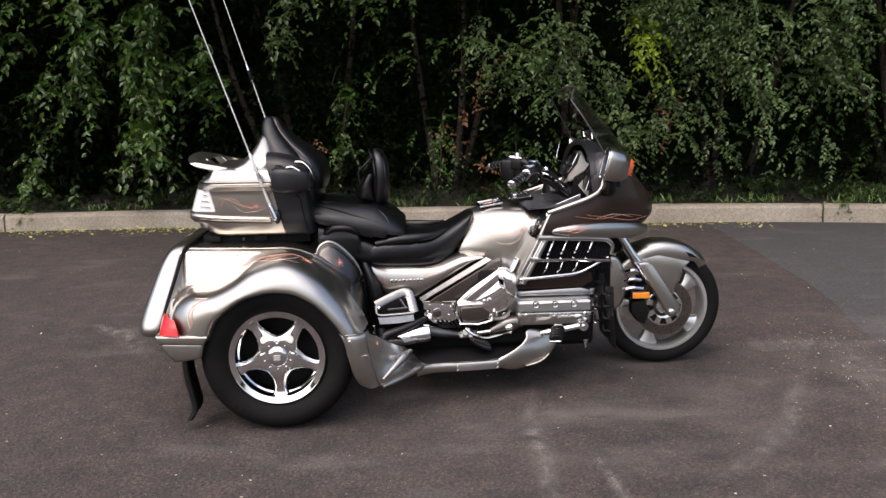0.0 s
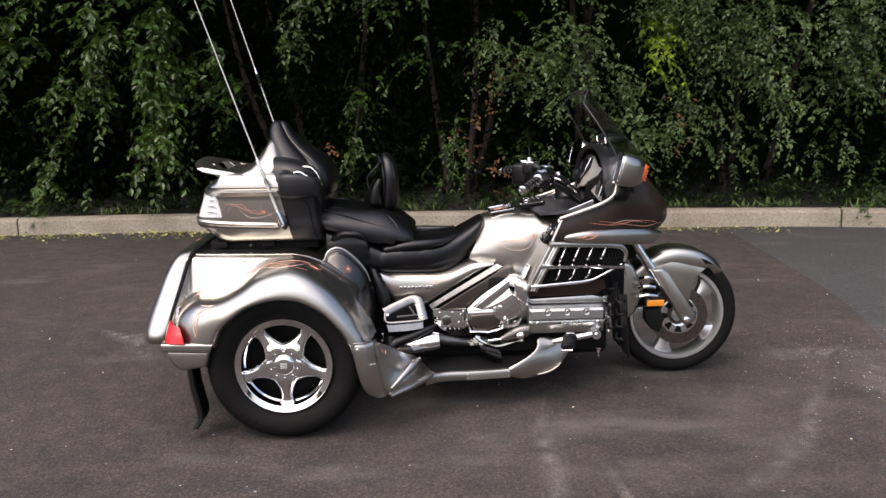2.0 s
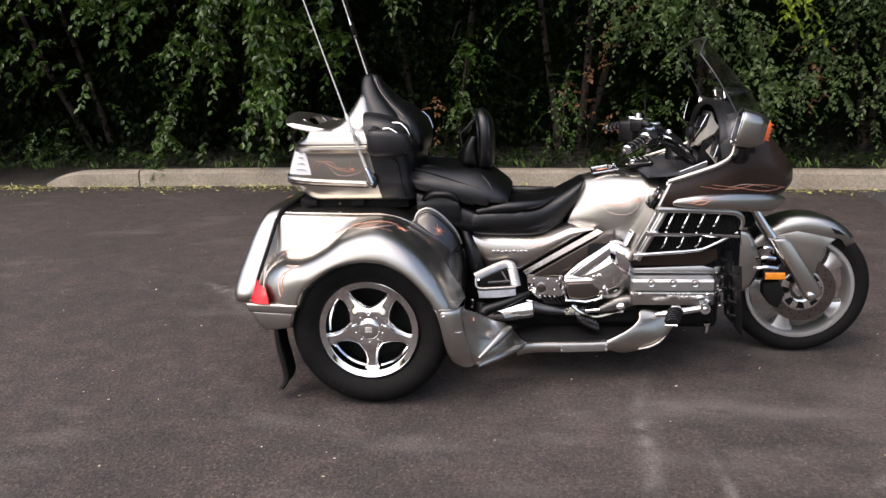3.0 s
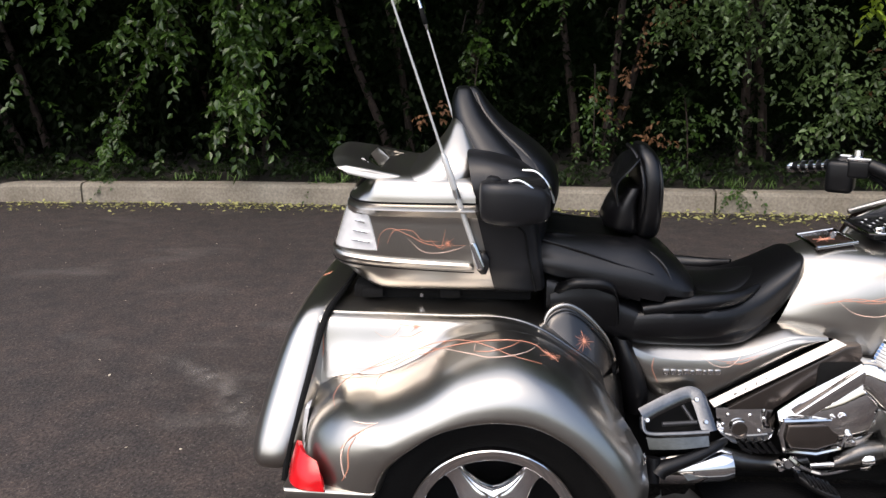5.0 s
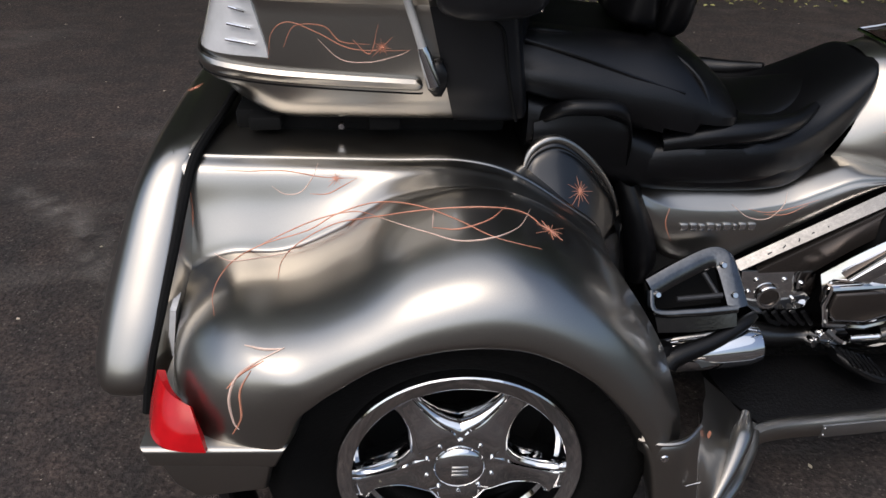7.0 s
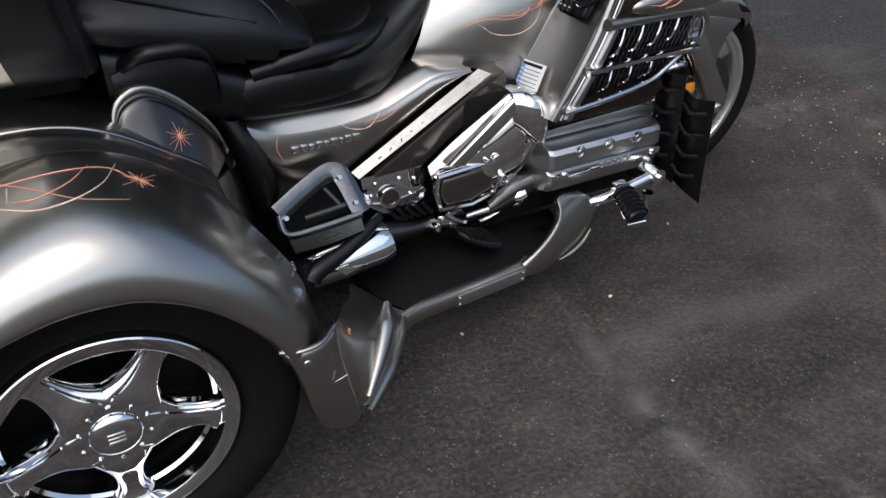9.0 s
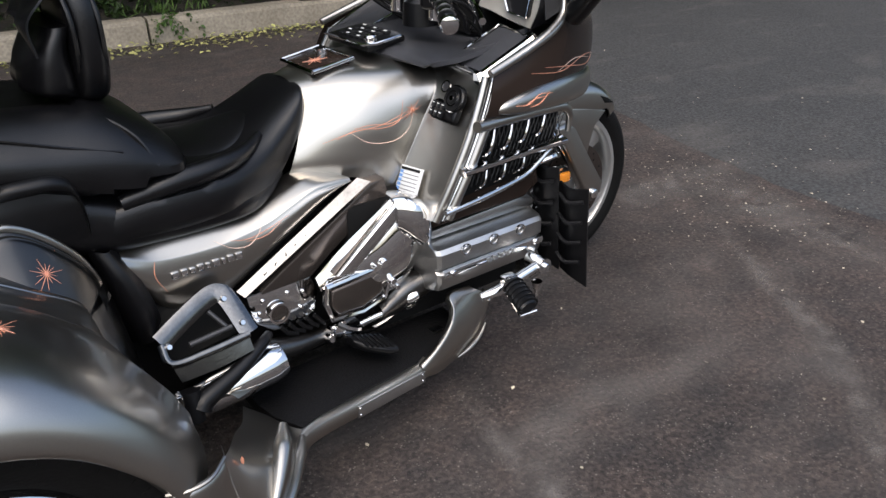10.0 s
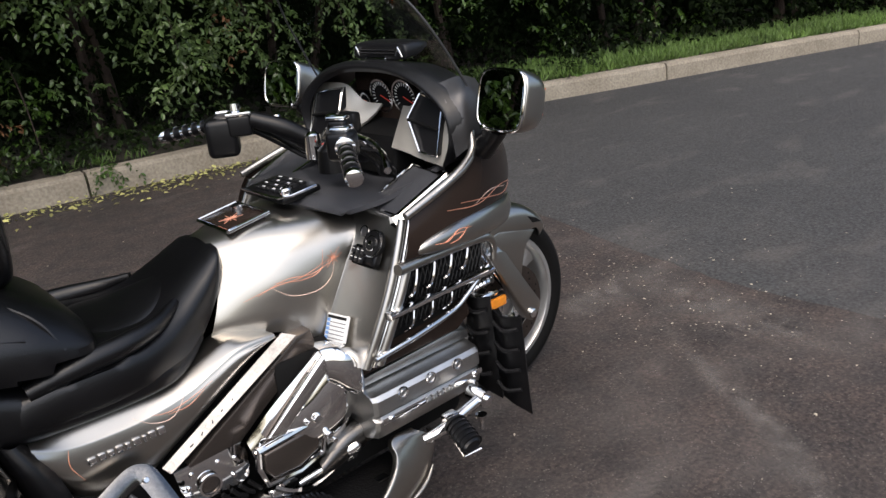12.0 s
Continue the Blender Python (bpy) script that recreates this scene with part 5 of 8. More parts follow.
        for line, ob in (([(0.31, 0.02, 0.902), (0.37, 0.10, 0.912), (0.43, 0.165, 0.895), (0.475, 0.212, 0.858), (0.50, 0.238, 0.80)], seat),
                         ([(0.10, 0.10, 0.928), (0.17, 0.155, 0.937), (0.25, 0.135, 0.925), (0.285, 0.06, 0.905)], seat),
                         ([(0.14, 0.19, 0.928), (0.24, 0.215, 0.905), (0.34, 0.23, 0.872), (0.44, 0.236, 0.842)], seat)):
            part("stitching", tube(mirrored(line, side), 0.0038, 6, smooth=22), LEATHER, ob)
        grip = [(0.165, 0.200, 0.780), (0.190, 0.238, 0.806), (0.218, 0.256, 0.822), (0.260, 0.260, 0.824), (0.305, 0.257, 0.820), (0.336, 0.246, 0.798), (0.350, 0.232, 0.745), (0.352, 0.215, 0.70)]
        rings = []
        for p in spline(mirrored(grip, side), 26):
            rings.append([p + np.array([0.0, 0.017 * math.cos(a), 0.015 * math.sin(a)]) for a in np.linspace(0, 2 * math.pi, 14, endpoint=False)])
        rail = part("grab_rail", loft(rings), PLASTIC, trike, "moulded black passenger grab rail")
        rows = [[(x, out(side, d), z) for x, d, z in ((x0, 0.235, 0.815 - 0.3 * abs(x0 - 0.26)), (x0, 0.243, 0.765), (x0, 0.238, 0.72), (x0, 0.225, 0.68))] for x0 in (0.16, 0.22, 0.28, 0.345)]
        part("rail_web", sheet(rows, 12, 12, 0.008), PLASTIC, rail)
    # rider backrest with a slack pouch
    rings = []
    for z, xc, hx, hw in ((0.905, 0.445, 0.030, 0.07), (0.925, 0.447, 0.040, 0.098), (0.98, 0.450, 0.042, 0.118), (1.06, 0.452, 0.040, 0.122), (1.115, 0.448, 0.036, 0.112), (1.155, 0.438, 0.028, 0.085), (1.178, 0.428, 0.012, 0.045)):
        rings.append(oval(z, xc, CY - 0.01, hx, hw, 2.8, 40, axis=2))
    b = part("rider_backrest", loft(rings, 30), LEATHER, trike, "upright padded black leather rider backrest")
    for k in (-0.024, 0.026):
        edge = [(0.448 + k - 0.03 * max(0, math.cos(a)) ** 3, 0.119 * math.sin(a) - 0.01, 1.045 + 0.128 * math.cos(a)) for a in np.linspace(-2.4, 2.4, 34)]
        part("piping", tube([(x, CY - d - 0.02, z) for x, d, z in edge], 0.0045, 6), LEATHER, b)
    pouch = loft([oval(0.925, 0.395, CY - 0.01, 0.040, 0.088, 2.6, 28, axis=2), oval(0.945, 0.378, CY - 0.01, 0.050, 0.108, 2.6, 28, axis=2), oval(0.985, 0.376, CY - 0.01, 0.046, 0.112, 2.6, 28, axis=2), oval(1.03, 0.392, CY - 0.01, 0.034, 0.110, 2.6, 28, axis=2), oval(1.06, 0.405, CY - 0.01, 0.028, 0.106, 2.6, 28, axis=2)], 20)
    for v in pouch.verts:
        v.co.x += 0.007 * noise.noise((v.co.y * 22, v.co.z * 18, 2.0))
    part("pouch", pouch, LEATHER, b, "slack black leather map pouch")
    flap = [[(0.412, CY - 0.01 + w, 1.158 - 1.2 * w * w), (0.385, CY - 0.01 + w * 1.12, 1.12 + 0.012 * math.sin(30 * w)), (0.356 + 0.016 * math.sin(25 * w), CY - 0.01 + w * 1.22, 1.075), (0.350, CY - 0.01 + w * 1.25, 1.04 + 0.035 * math.sin(18 * w + 1))] for w in np.linspace(-0.1, 0.1, 11)]
    part("flap", sheet(flap, 30, 16, 0.004), LEATHER, b, "loose black leather flap")
    part("mount", tube([(0.43, CY, 0.88), (0.43, CY, 0.93)], 0.015, 10), CHROME, b)


seats()


def antennas():
    for side, base, top in ((-1, (-0.040, 0.312, 0.905), (-0.385, 0.322, 1.99)), (1, (-0.040, 0.312, 0.905), (-0.385, 0.322, 2.10))):
        a, b = Vector((base[0], out(side, base[1]), base[2])), Vector((top[0], out(side, top[1]), top[2]))
        w = (b - a).normalized()
        mast = part("antenna", tube([a + w * 0.25, a + w * 0.6, b], [0.0036, 0.003, 0.0021], 7), MAST, trike, "slender whip antenna leaning back")
        part("foot", tube([a - w * 0.030, a - w * 0.022, a + w * 0.035, a + w * 0.048], [0.006, 0.013, 0.0115, 0.009], 12), CHROME, mast, "chrome antenna foot")
        part("foot_base", loft([oval(a.x + 0.014 + k, out(side, 0.298), a.z - 0.012, 0.016, h, 2.4, 16) for k, h in ((-0.018, 0.020), (-0.006, 0.034), (0.006, 0.034), (0.014, 0.018))]), PLASTIC, mast, "black antenna base")
        part("lower_mast", tube([a + w * 0.04, a + w * 0.19], 0.0072, 10), MAST, mast)
        part("collar", tube([a + w * 0.175, a + w * 0.20], 0.0088, 10), STEEL, mast)
        part("sleeve", tube([a + w * 0.20, a + w * 0.21, a + w * 0.285, a + w * 0.30], [0.0085, 0.0092, 0.0085, 0.004], 12), MAST, mast, "pale plastic sleeve")
        if side > 0:
            part("coil", tube([a + w * 0.645, a + w * 0.65, a + w * 0.70, a + w * 0.705], [0.004, 0.008, 0.008, 0.004], 10), BLACK, mast, "black antenna coil")
            part("coil_ends", tube([a + w * 0.70, a + w * 0.735], [0.0075, 0.004], 10, tube([a + w * 0.63, a + w * 0.648], [0.004, 0.0075], 10)), CHROME, mast)


antennas()


found = {}


def tank():
    """The shell runs from the seat to a crease, then turns into the flat panel that faces back."""
    rows = []
    for pts in ([(0.818, 0.130, 0.655), (0.835, 0.135, 0.695), (0.858, 0.126, 0.745), (0.880, 0.100, 0.808), (0.890, 0.060, 0.850), (0.892, 0.0, 0.862)],
                [(0.900, 0.165, 0.650), (0.905, 0.166, 0.700), (0.915, 0.155, 0.760), (0.930, 0.125, 0.820), (0.945, 0.080, 0.862), (0.950, 0.0, 0.876)],
                [(0.980, 0.190, 0.635), (0.990, 0.192, 0.700), (1.000, 0.185, 0.770), (1.010, 0.155, 0.835), (1.020, 0.100, 0.874), (1.020, 0.0, 0.886)],
                [(1.030, 0.200, 0.595), (1.060, 0.206, 0.680), (1.090, 0.206, 0.760), (1.115, 0.187, 0.832), (1.125, 0.130, 0.873), (1.130, 0.0, 0.888)],
                [(1.046, 0.203, 0.567), (1.090, 0.210, 0.652), (1.144, 0.214, 0.752), (1.190, 0.206, 0.826), (1.205, 0.150, 0.870), (1.210, 0.0, 0.890)],
                [(1.055, 0.212, 0.557), (1.100, 0.220, 0.650), (1.156, 0.225, 0.752), (1.206, 0.218, 0.832), (1.225, 0.160, 0.868), (1.230, 0.0, 0.890)],
                [(1.064, 0.280, 0.553), (1.108, 0.286, 0.648), (1.164, 0.289, 0.750), (1.214, 0.286, 0.835), (1.236, 0.260, 0.862), (1.240, 0.0, 0.890)],
                [(1.072, 0.355, 0.552), (1.116, 0.363, 0.646), (1.172, 0.364, 0.748), (1.222, 0.357, 0.838), (1.240, 0.340, 0.860), (1.250, 0.0, 0.890)]):
        rows.append([(x, out(-1, d), z) for x, d, z in pts] + [(x, out(1, d), z) for x, d, z in pts[-2::-1]])
    return part("tank_shell", sheet(rows, 90, 76), PAINT, trike, "rounded silver tank shell with orange pinstripes", 55)


tank_shell = tank()


def side_cover(side):
    rows = []
    for x, top, low in ((0.398, 0.633, 0.575), (0.43, 0.631, 0.515), (0.47, 0.629, 0.468), (0.53, 0.627, 0.448), (0.60, 0.624, 0.455), (0.66, 0.622, 0.488), (0.72, 0.627, 0.524), (0.78, 0.648, 0.560), (0.84, 0.667, 0.597), (0.90, 0.660, 0.634), (0.936, 0.652, 0.650)):
        crease = lerp(top, low, 0.22)
        rows.append([(x, out(side, d), z) for d, z in ((0.12, top + 0.004), (0.168, top + 0.002), (0.185, top), (0.214, crease + 0.004), (0.2205, crease - 0.006), (0.226, lerp(crease, low, 0.3)), (0.2255, lerp(crease, low, 0.62)), (0.216, lerp(crease, low, 0.9)), (0.198, low), (0.15, low - 0.002))])
    cover = part("side_cover", sheet(rows, 60, 50), PAINT, trike, "silver side cover with a raised emblem")
    x = 0.485
    for w in (0.016, 0.014, 0.012, 0.014, 0.010, 0.016, 0.008, 0.014, 0.016):
        part("emblem_bar", block(x, x + w, out(side, 0.222), out(side, 0.2315), 0.5445, 0.5575 + 0.002 * (w > 0.013), 0.0015), CHROME, cover)
        x += w + 0.0050
    found["cover", side] = cover
    # diagonal straps, bottom to top
    low, high = (0.633, 0.236, 0.448), (0.975, 0.247, 0.646)
    low2, high2 = (0.622, 0.218, 0.460), (0.950, 0.228, 0.656)
    rows = [[(lerp(low2[0], high2[0], f), out(side, lerp(low2[1], high2[1], f)), lerp(low2[2], high2[2], f)), (lerp(low[0], high[0], f), out(side, lerp(low[1], high[1], f)), lerp(low[2], high[2], f))] for f in (0, 0.5, 1)]
    strap = part("frame_strap", sheet(rows, 12, 6, 0.01), STRAP, trike, "diagonal bright metal strap with mottled tone")
    for k in range(9):
        bm = block(-0.005, 0.005, -0.001, 0.001, -0.0012, 0.0012, 0, None, Matrix.Translation((0.69 + k * 0.028, out(side, 0.2322), 0.489 + k * 0.0163)) @ Matrix.Rotation(radians(side * 50), 4, "X") @ Matrix.Rotation(radians(-20 - 25 * (k % 3)), 4, "Y"))
        part("strap_mark", bm, SATIN, strap)
    part("dark_panel", plate([(0.650, 0.436), (0.80, 0.44), (0.86, 0.50), (1.03, 0.60), (1.020, 0.640), (0.98, 0.636)], out(side, 0.17), out(side, 0.238), 0.006), BROWN_CHROME, trike, "smoked dark chrome panel")


def chrome_covers(side):
    # big polygonal cover behind the cylinder head
    rows = [[(0.805, out(side, 0.25), 0.445), (0.81, out(side, 0.265), 0.41), (0.82, out(side, 0.265), 0.37), (0.84, out(side, 0.24), 0.345)],
            [(0.87, out(side, 0.268), 0.51), (0.885, out(side, 0.295), 0.45), (0.895, out(side, 0.29), 0.38), (0.90, out(side, 0.26), 0.345)],
            [(0.955, out(side, 0.28), 0.572), (0.965, out(side, 0.312), 0.49), (0.97, out(side, 0.305), 0.40), (0.975, out(side, 0.27), 0.345)],
            [(1.02, out(side, 0.29), 0.618), (1.035, out(side, 0.322), 0.53), (1.04, out(side, 0.312), 0.43), (1.04, out(side, 0.27), 0.36)],
            [(1.065, out(side, 0.26), 0.60), (1.085, out(side, 0.30), 0.53), (1.09, out(side, 0.29), 0.45), (1.085, out(side, 0.25), 0.38)]]
    cover = part("engine_side_cover", sheet(rows, 26, 20), CHROME, trike, "faceted chrome engine side cover")
    part("cover_insert", plate([(0.815, 0.43), (0.945, 0.438), (0.97, 0.425), (0.955, 0.372), (0.90, 0.352), (0.83, 0.357), (0.812, 0.385)], out(side, 0.25), out(side, 0.305), 0.01, segments=3), BROWN_CHROME, cover, "smoked dark insert")
    part("insert_frame", tube([(x, out(side, 0.300), z) for x, z in ((0.805, 0.44), (0.80, 0.40), (0.815, 0.35), (0.90, 0.342), (0.965, 0.36), (0.985, 0.43), (0.95, 0.448), (0.805, 0.44))], 0.0075, 8), CHROME, cover, "chrome frame")
    part("upper_facet", plate([(0.83, 0.465), (0.875, 0.455), (1.03, 0.575), (1.035, 0.612), (1.0, 0.602)], out(side, 0.27), out(side, 0.312), 0.008, segments=3), CHROME, cover)
    # joint cover by the head
    rings = [oval(x, out(side, d), z, w, h, 3, 20) for x, d, z, w, h in ((1.0, 0.27, 0.57, 0.05, 0.045), (1.035, 0.29, 0.555, 0.055, 0.06), (1.075, 0.295, 0.53, 0.05, 0.065), (1.10, 0.28, 0.51, 0.035, 0.05))]
    part("head_pipe_cover", loft(rings, 16), CHROME, cover, "chrome pipe cover")
    for x, z, r in ((0.955, 0.462, 0.012), (0.978, 0.405, 0.010), (0.99, 0.385, 0.008), (0.93, 0.46, 0.006)):
        part("bolt", knob((x, out(side, 0.305), z), (0, side, 0), r, 0.018), CHROME, cover)
    # lower polished plate with badge
    low = part("pivot_plate", plate([(0.635, 0.448), (0.80, 0.452), (0.815, 0.40), (0.80, 0.35), (0.74, 0.325), (0.69, 0.335), (0.645, 0.375)], out(side, 0.19), out(side, 0.238), 0.006), CHROME, trike, "polished pivot plate with a round badge")
    part("badge", tube([(0.705, out(side, 0.236), 0.385), (0.705, out(side, 0.246), 0.385), (0.705, out(side, 0.249), 0.385)], [0.024, 0.024, 0.016], 24), BROWN_CHROME, low, "dark round badge")
    part("badge_ring", turned([(0.022, 0.0), (0.027, 0.0), (0.027, 0.005), (0.022, 0.005)], (0.705, out(side, 0.246) - (0.0 if side > 0 else 0.005), 0.385), n=28), CHROME, low)
    for x, z in ((0.672, 0.425), (0.735, 0.425), (0.765, 0.375), (0.66, 0.395), (0.775, 0.415)):
        part("bolt", knob((x, out(side, 0.238), z), (0, side, 0), 0.006, 0.006), CHROME, low)
    bm = bmesh.new()
    for k in range(5):
        tube([(0.705 + k * 0.022, out(side, 0.245), 0.345), (0.72 + k * 0.022, out(side, 0.25), 0.325), (0.745 + k * 0.018, out(side, 0.25), 0.315)], 0.006, 6, bm)
    part("rubber_boot", bm, PLASTIC, low)


def exhaust(side):
    rings = [(0.44, 0.030), (0.46, 0.042), (0.56, 0.046), (0.64, 0.045), (0.668, 0.038), (0.672, 0.030)]
    can = part("exhaust_can", tube([(x, out(side, 0.315), 0.290 + (x - 0.44) * 0.10) for x, r in rings], [r * 1.0 for x, r in rings], 24), CHROME, trike, "polished chrome exhaust can")
    part("exhaust_pipe", tube([(0.64, out(side, 0.265), 0.31), (0.74, out(side, 0.25), 0.285), (0.86, out(side, 0.225), 0.275), (1.0, out(side, 0.22), 0.29), (1.10, out(side, 0.24), 0.33)], [0.030, 0.026, 0.024, 0.024, 0.024], 14, smooth=24), PIPE, trike, "dark steel exhaust pipe")
    part("pipe_guard", loft([oval(x, out(side, 0.255), z, 0.04, h, 2.6, 18) for x, z, h in ((0.96, 0.30, 0.02), (1.0, 0.31, 0.034), (1.05, 0.325, 0.04), (1.12, 0.34, 0.034))], 14), PIPE, trike, "dark satin pipe guard")


def foot_gear(side):
    # passenger bracket: a broad chrome frame leaning outwards round an opening
    frame_pts = [(0.414, 0.305, 0.453), (0.475, 0.285, 0.478), (0.540, 0.268, 0.501), (0.566, 0.270, 0.500), (0.578, 0.284, 0.484), (0.596, 0.330, 0.420)]
    face = (Vector((0.05, 0.90, 0.43)) if side > 0 else Vector((0.05, -0.90, 0.43))).normalized()
    pts = [Vector((x, out(side, d), z)) for x, d, z in spline(frame_pts, 28)]
    rings = []
    for i, p in enumerate(pts):
        way = (pts[min(i + 1, 27)] - pts[max(i - 1, 0)]).normalized()
        across = face.cross(way).normalized() * 0.021
        rings.append([p + across + face * 0.004, p + across * 0.6 + face * 0.008, p - across * 0.6 + face * 0.008, p - across + face * 0.004, p - across - face * 0.008, p + across - face * 0.008])
    bracket = part("passenger_bracket", loft(rings), STRAP, trike, "chrome passenger footboard bracket")
    base = [(0.416, 0.307, 0.450), (0.424, 0.330, 0.412), (0.500, 0.334, 0.412), (0.594, 0.332, 0.418)]
    part("bracket_bar", tube([Vector((x, out(side, d), z)) for x, d, z in base], 0.010, 10, smooth=16), STRAP, bracket)
    rows = [[(0.424, out(side, 0.338), 0.404), (0.432, out(side, 0.348), 0.372)], [(0.51, out(side, 0.342), 0.406), (0.515, out(side, 0.352), 0.376)], [(0.592, out(side, 0.340), 0.412), (0.594, out(side, 0.350), 0.386)]]
    part("bracket_foot", sheet(rows, 10, 4, 0.012), STRAP, bracket, "chrome lower edge")
    part("bracket_rod", tube([(0.47, out(side, 0.318), 0.434), (0.565, out(side, 0.315), 0.440)], 0.006, 10), SATIN, bracket)
    part("bracket_post", tube([(0.530, out(side, 0.285), 0.476), (0.556, out(side, 0.312), 0.440)], 0.005, 10), SATIN, bracket)
    for x, d, z in ((0.428, 0.314, 0.440), (0.566, 0.284, 0.490), (0.586, 0.320, 0.440)):
        part("bolt", knob((x, out(side, d), z + 0.004), tuple(face), 0.007, 0.010), CHROME, bracket)
    # black sheet behind the opening, put there for the shade inside it
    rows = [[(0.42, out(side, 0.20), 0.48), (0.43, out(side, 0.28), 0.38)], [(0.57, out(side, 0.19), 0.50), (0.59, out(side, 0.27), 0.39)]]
    part("dark_gap_sheet", sheet(rows, 4, 4, 0.01), BLACK, bracket)
    peg = part("folded_footboard", tube([(x, out(side, d), z) for x, d, z in ((0.452, 0.375, 0.315), (0.468, 0.372, 0.328), (0.55, 0.355, 0.352), (0.62, 0.325, 0.374), (0.65, 0.305, 0.380))], [0.026, 0.022, 0.017, 0.015, 0.010], 12, smooth=14), PLASTIC, trike, "folded black passenger footboard")
    part("pivot", tube([(0.435, out(side, 0.38), 0.29), (0.44, out(side, 0.36), 0.355)], 0.022, 12), PLASTIC, peg)
    part("latch", block(0.398, 0.412, out(side, 0.385), out(side, 0.41), 0.345, 0.385, 0.003), CHROME, peg)
    # brake pedal or gear lever
    pedal = part("pedal_arm", tube([(0.84, out(side, 0.27), 0.315), (0.88, out(side, 0.275), 0.285), (0.95, out(side, 0.265), 0.262), (1.05, out(side, 0.258), 0.288)], [0.010, 0.010, 0.008, 0.010], 8, smooth=14), CHROME, trike, "chrome pedal arm")
    part("lever", tube([(0.90, out(side, 0.275), 0.292), (0.98, out(side, 0.283), 0.302), (1.045, out(side, 0.284), 0.315)], 0.010, 10), CHROME, pedal, "chrome lever")
    part("lever_knob", tube([(1.035, out(side, 0.283), 0.313), (1.045, out(side, 0.284), 0.316), (1.065, out(side, 0.285), 0.320), (1.072, out(side, 0.285), 0.322)], [0.014, 0.020, 0.019, 0.012], 14), CHROME, pedal, "bright lever knob")
    part("tip", block(1.035, 1.068, out(side, 0.235), out(side, 0.285), 0.281, 0.300, 0.006), CHROME, pedal)
    bm = loft([oval(x, out(side, d), z, w, 0.013, 3, 18) for x, d, z, w in ((0.862, 0.285, 0.262, 0.024), (0.885, 0.305, 0.256, 0.036), (0.925, 0.325, 0.244, 0.040), (0.955, 0.335, 0.236, 0.030))], 12)
    peg = part("rider_footrest", bm, PLASTIC, trike, "black rubber rider footrest")
    bm = bmesh.new()
    for k in range(6):
        x = 0.88 + k * 0.0125
        block(x - 0.003, x + 0.003, out(side, 0.282 + 0.003 * k), out(side, 0.346 + 0.003 * k), 0.268 - k * 0.0038, 0.274 - k * 0.0038, 0.001, bm)
    part("tread_ribs", bm, PLASTIC, peg)
    bm = bmesh.new()
    for x, z, r in ((0.835, 0.29, 0.018), (0.86, 0.272, 0.014), (0.85, 0.305, 0.010), (0.815, 0.275, 0.012)):
        knob((x, out(side, 0.25), z), (0.2, side, 0.2), r, 0.03, bm)
    block(0.80, 0.875, out(side, 0.235), out(side, 0.255), 0.262, 0.278, 0.004, bm)
    part("footrest_bracket", bm, CHROME, peg, "chrome footrest bracket")
    # highway peg on the front bar
    arm = part("highway_peg", tube([(1.19, out(side, 0.40), 0.318), (1.24, out(side, 0.415), 0.33), (1.37, out(side, 0.412), 0.352)], [0.012, 0.015, 0.014], 10, smooth=8), CHROME, trike, "chrome highway peg arm")
    part("arm_plate", plate([(1.20, 0.312), (1.215, 0.337), (1.36, 0.362), (1.365, 0.338)], out(side, 0.405), out(side, 0.420), 0.004), CHROME, arm)
    part("clamp", tube([(1.385, out(side, 0.37), 0.354), (1.385, out(side, 0.43), 0.354)], 0.022, 16), CHROME, arm)
    part("clamp_bolt", knob((1.385, out(side, 0.43), 0.354), (0, side, 0), 0.010, 0.008), CHROME, arm)
    axis = [Vector((lerp(1.264, 1.236, f), out(side, lerp(0.430, 0.530, f)), lerp(0.350, 0.332, f))) for f in (0.0, 0.12, 0.3, 0.6, 0.9, 1.0)]
    rings = []
    for c, r in zip(axis, (0.012, 0.022, 0.026, 0.027, 0.026, 0.020)):
        rings.append([c + Vector((1.15 * r * math.cos(a), 0, 0.62 * r * math.sin(a))) for a in np.linspace(0, 2 * math.pi, 16, endpoint=False)])
    part("peg_rubber", loft(rings, 14), PLASTIC, arm, "ribbed black rubber peg")
    for k in range(6):
        c = axis[1].lerp(axis[4], k / 5)
        rings = [[c + Vector((1.22 * 0.0275 * math.cos(a), y, 0.70 * 0.0275 * math.sin(a))) for a in np.linspace(0, 2 * math.pi, 16, endpoint=False)] for y in (-0.004, 0.004)]
        part("rubber_ring", loft(rings), PLASTIC, arm)
    part("peg_underside", tube([axis[0] - Vector((0.022, 0, 0.012)), axis[5] - Vector((0.026, 0, 0.016)), axis[5] + Vector((0.020, side * 0.006, -0.014))], 0.0045, 8), CHROME, arm, "chrome peg frame")
    part("peg_joint", block(-0.02, 0.02, -0.016, 0.016, -0.016, 0.016, 0.006, None, Matrix.Translation((1.266, out(side, 0.42), 0.350))), CHROME, arm, "chrome peg joint")
    part("front_bar", tube([(1.385, out(side, 0.40), 0.35), (1.41, out(side, 0.36), 0.36), (1.44, out(side, 0.28), 0.40), (1.45, out(side, 0.20), 0.45)], 0.012, 10, smooth=12), CHROME, arm)
    part("hanging_bell", turned([(0.0005, 0.0), (0.006, 0.0), (0.006, 0.018), (0.012, 0.034), (0.016, 0.045), (0.0005, 0.045)][::-1], (1.405, out(side, 0.38), 0.235), "z", 14), CHROME, trike, "small chrome bell") if side < 0 else None


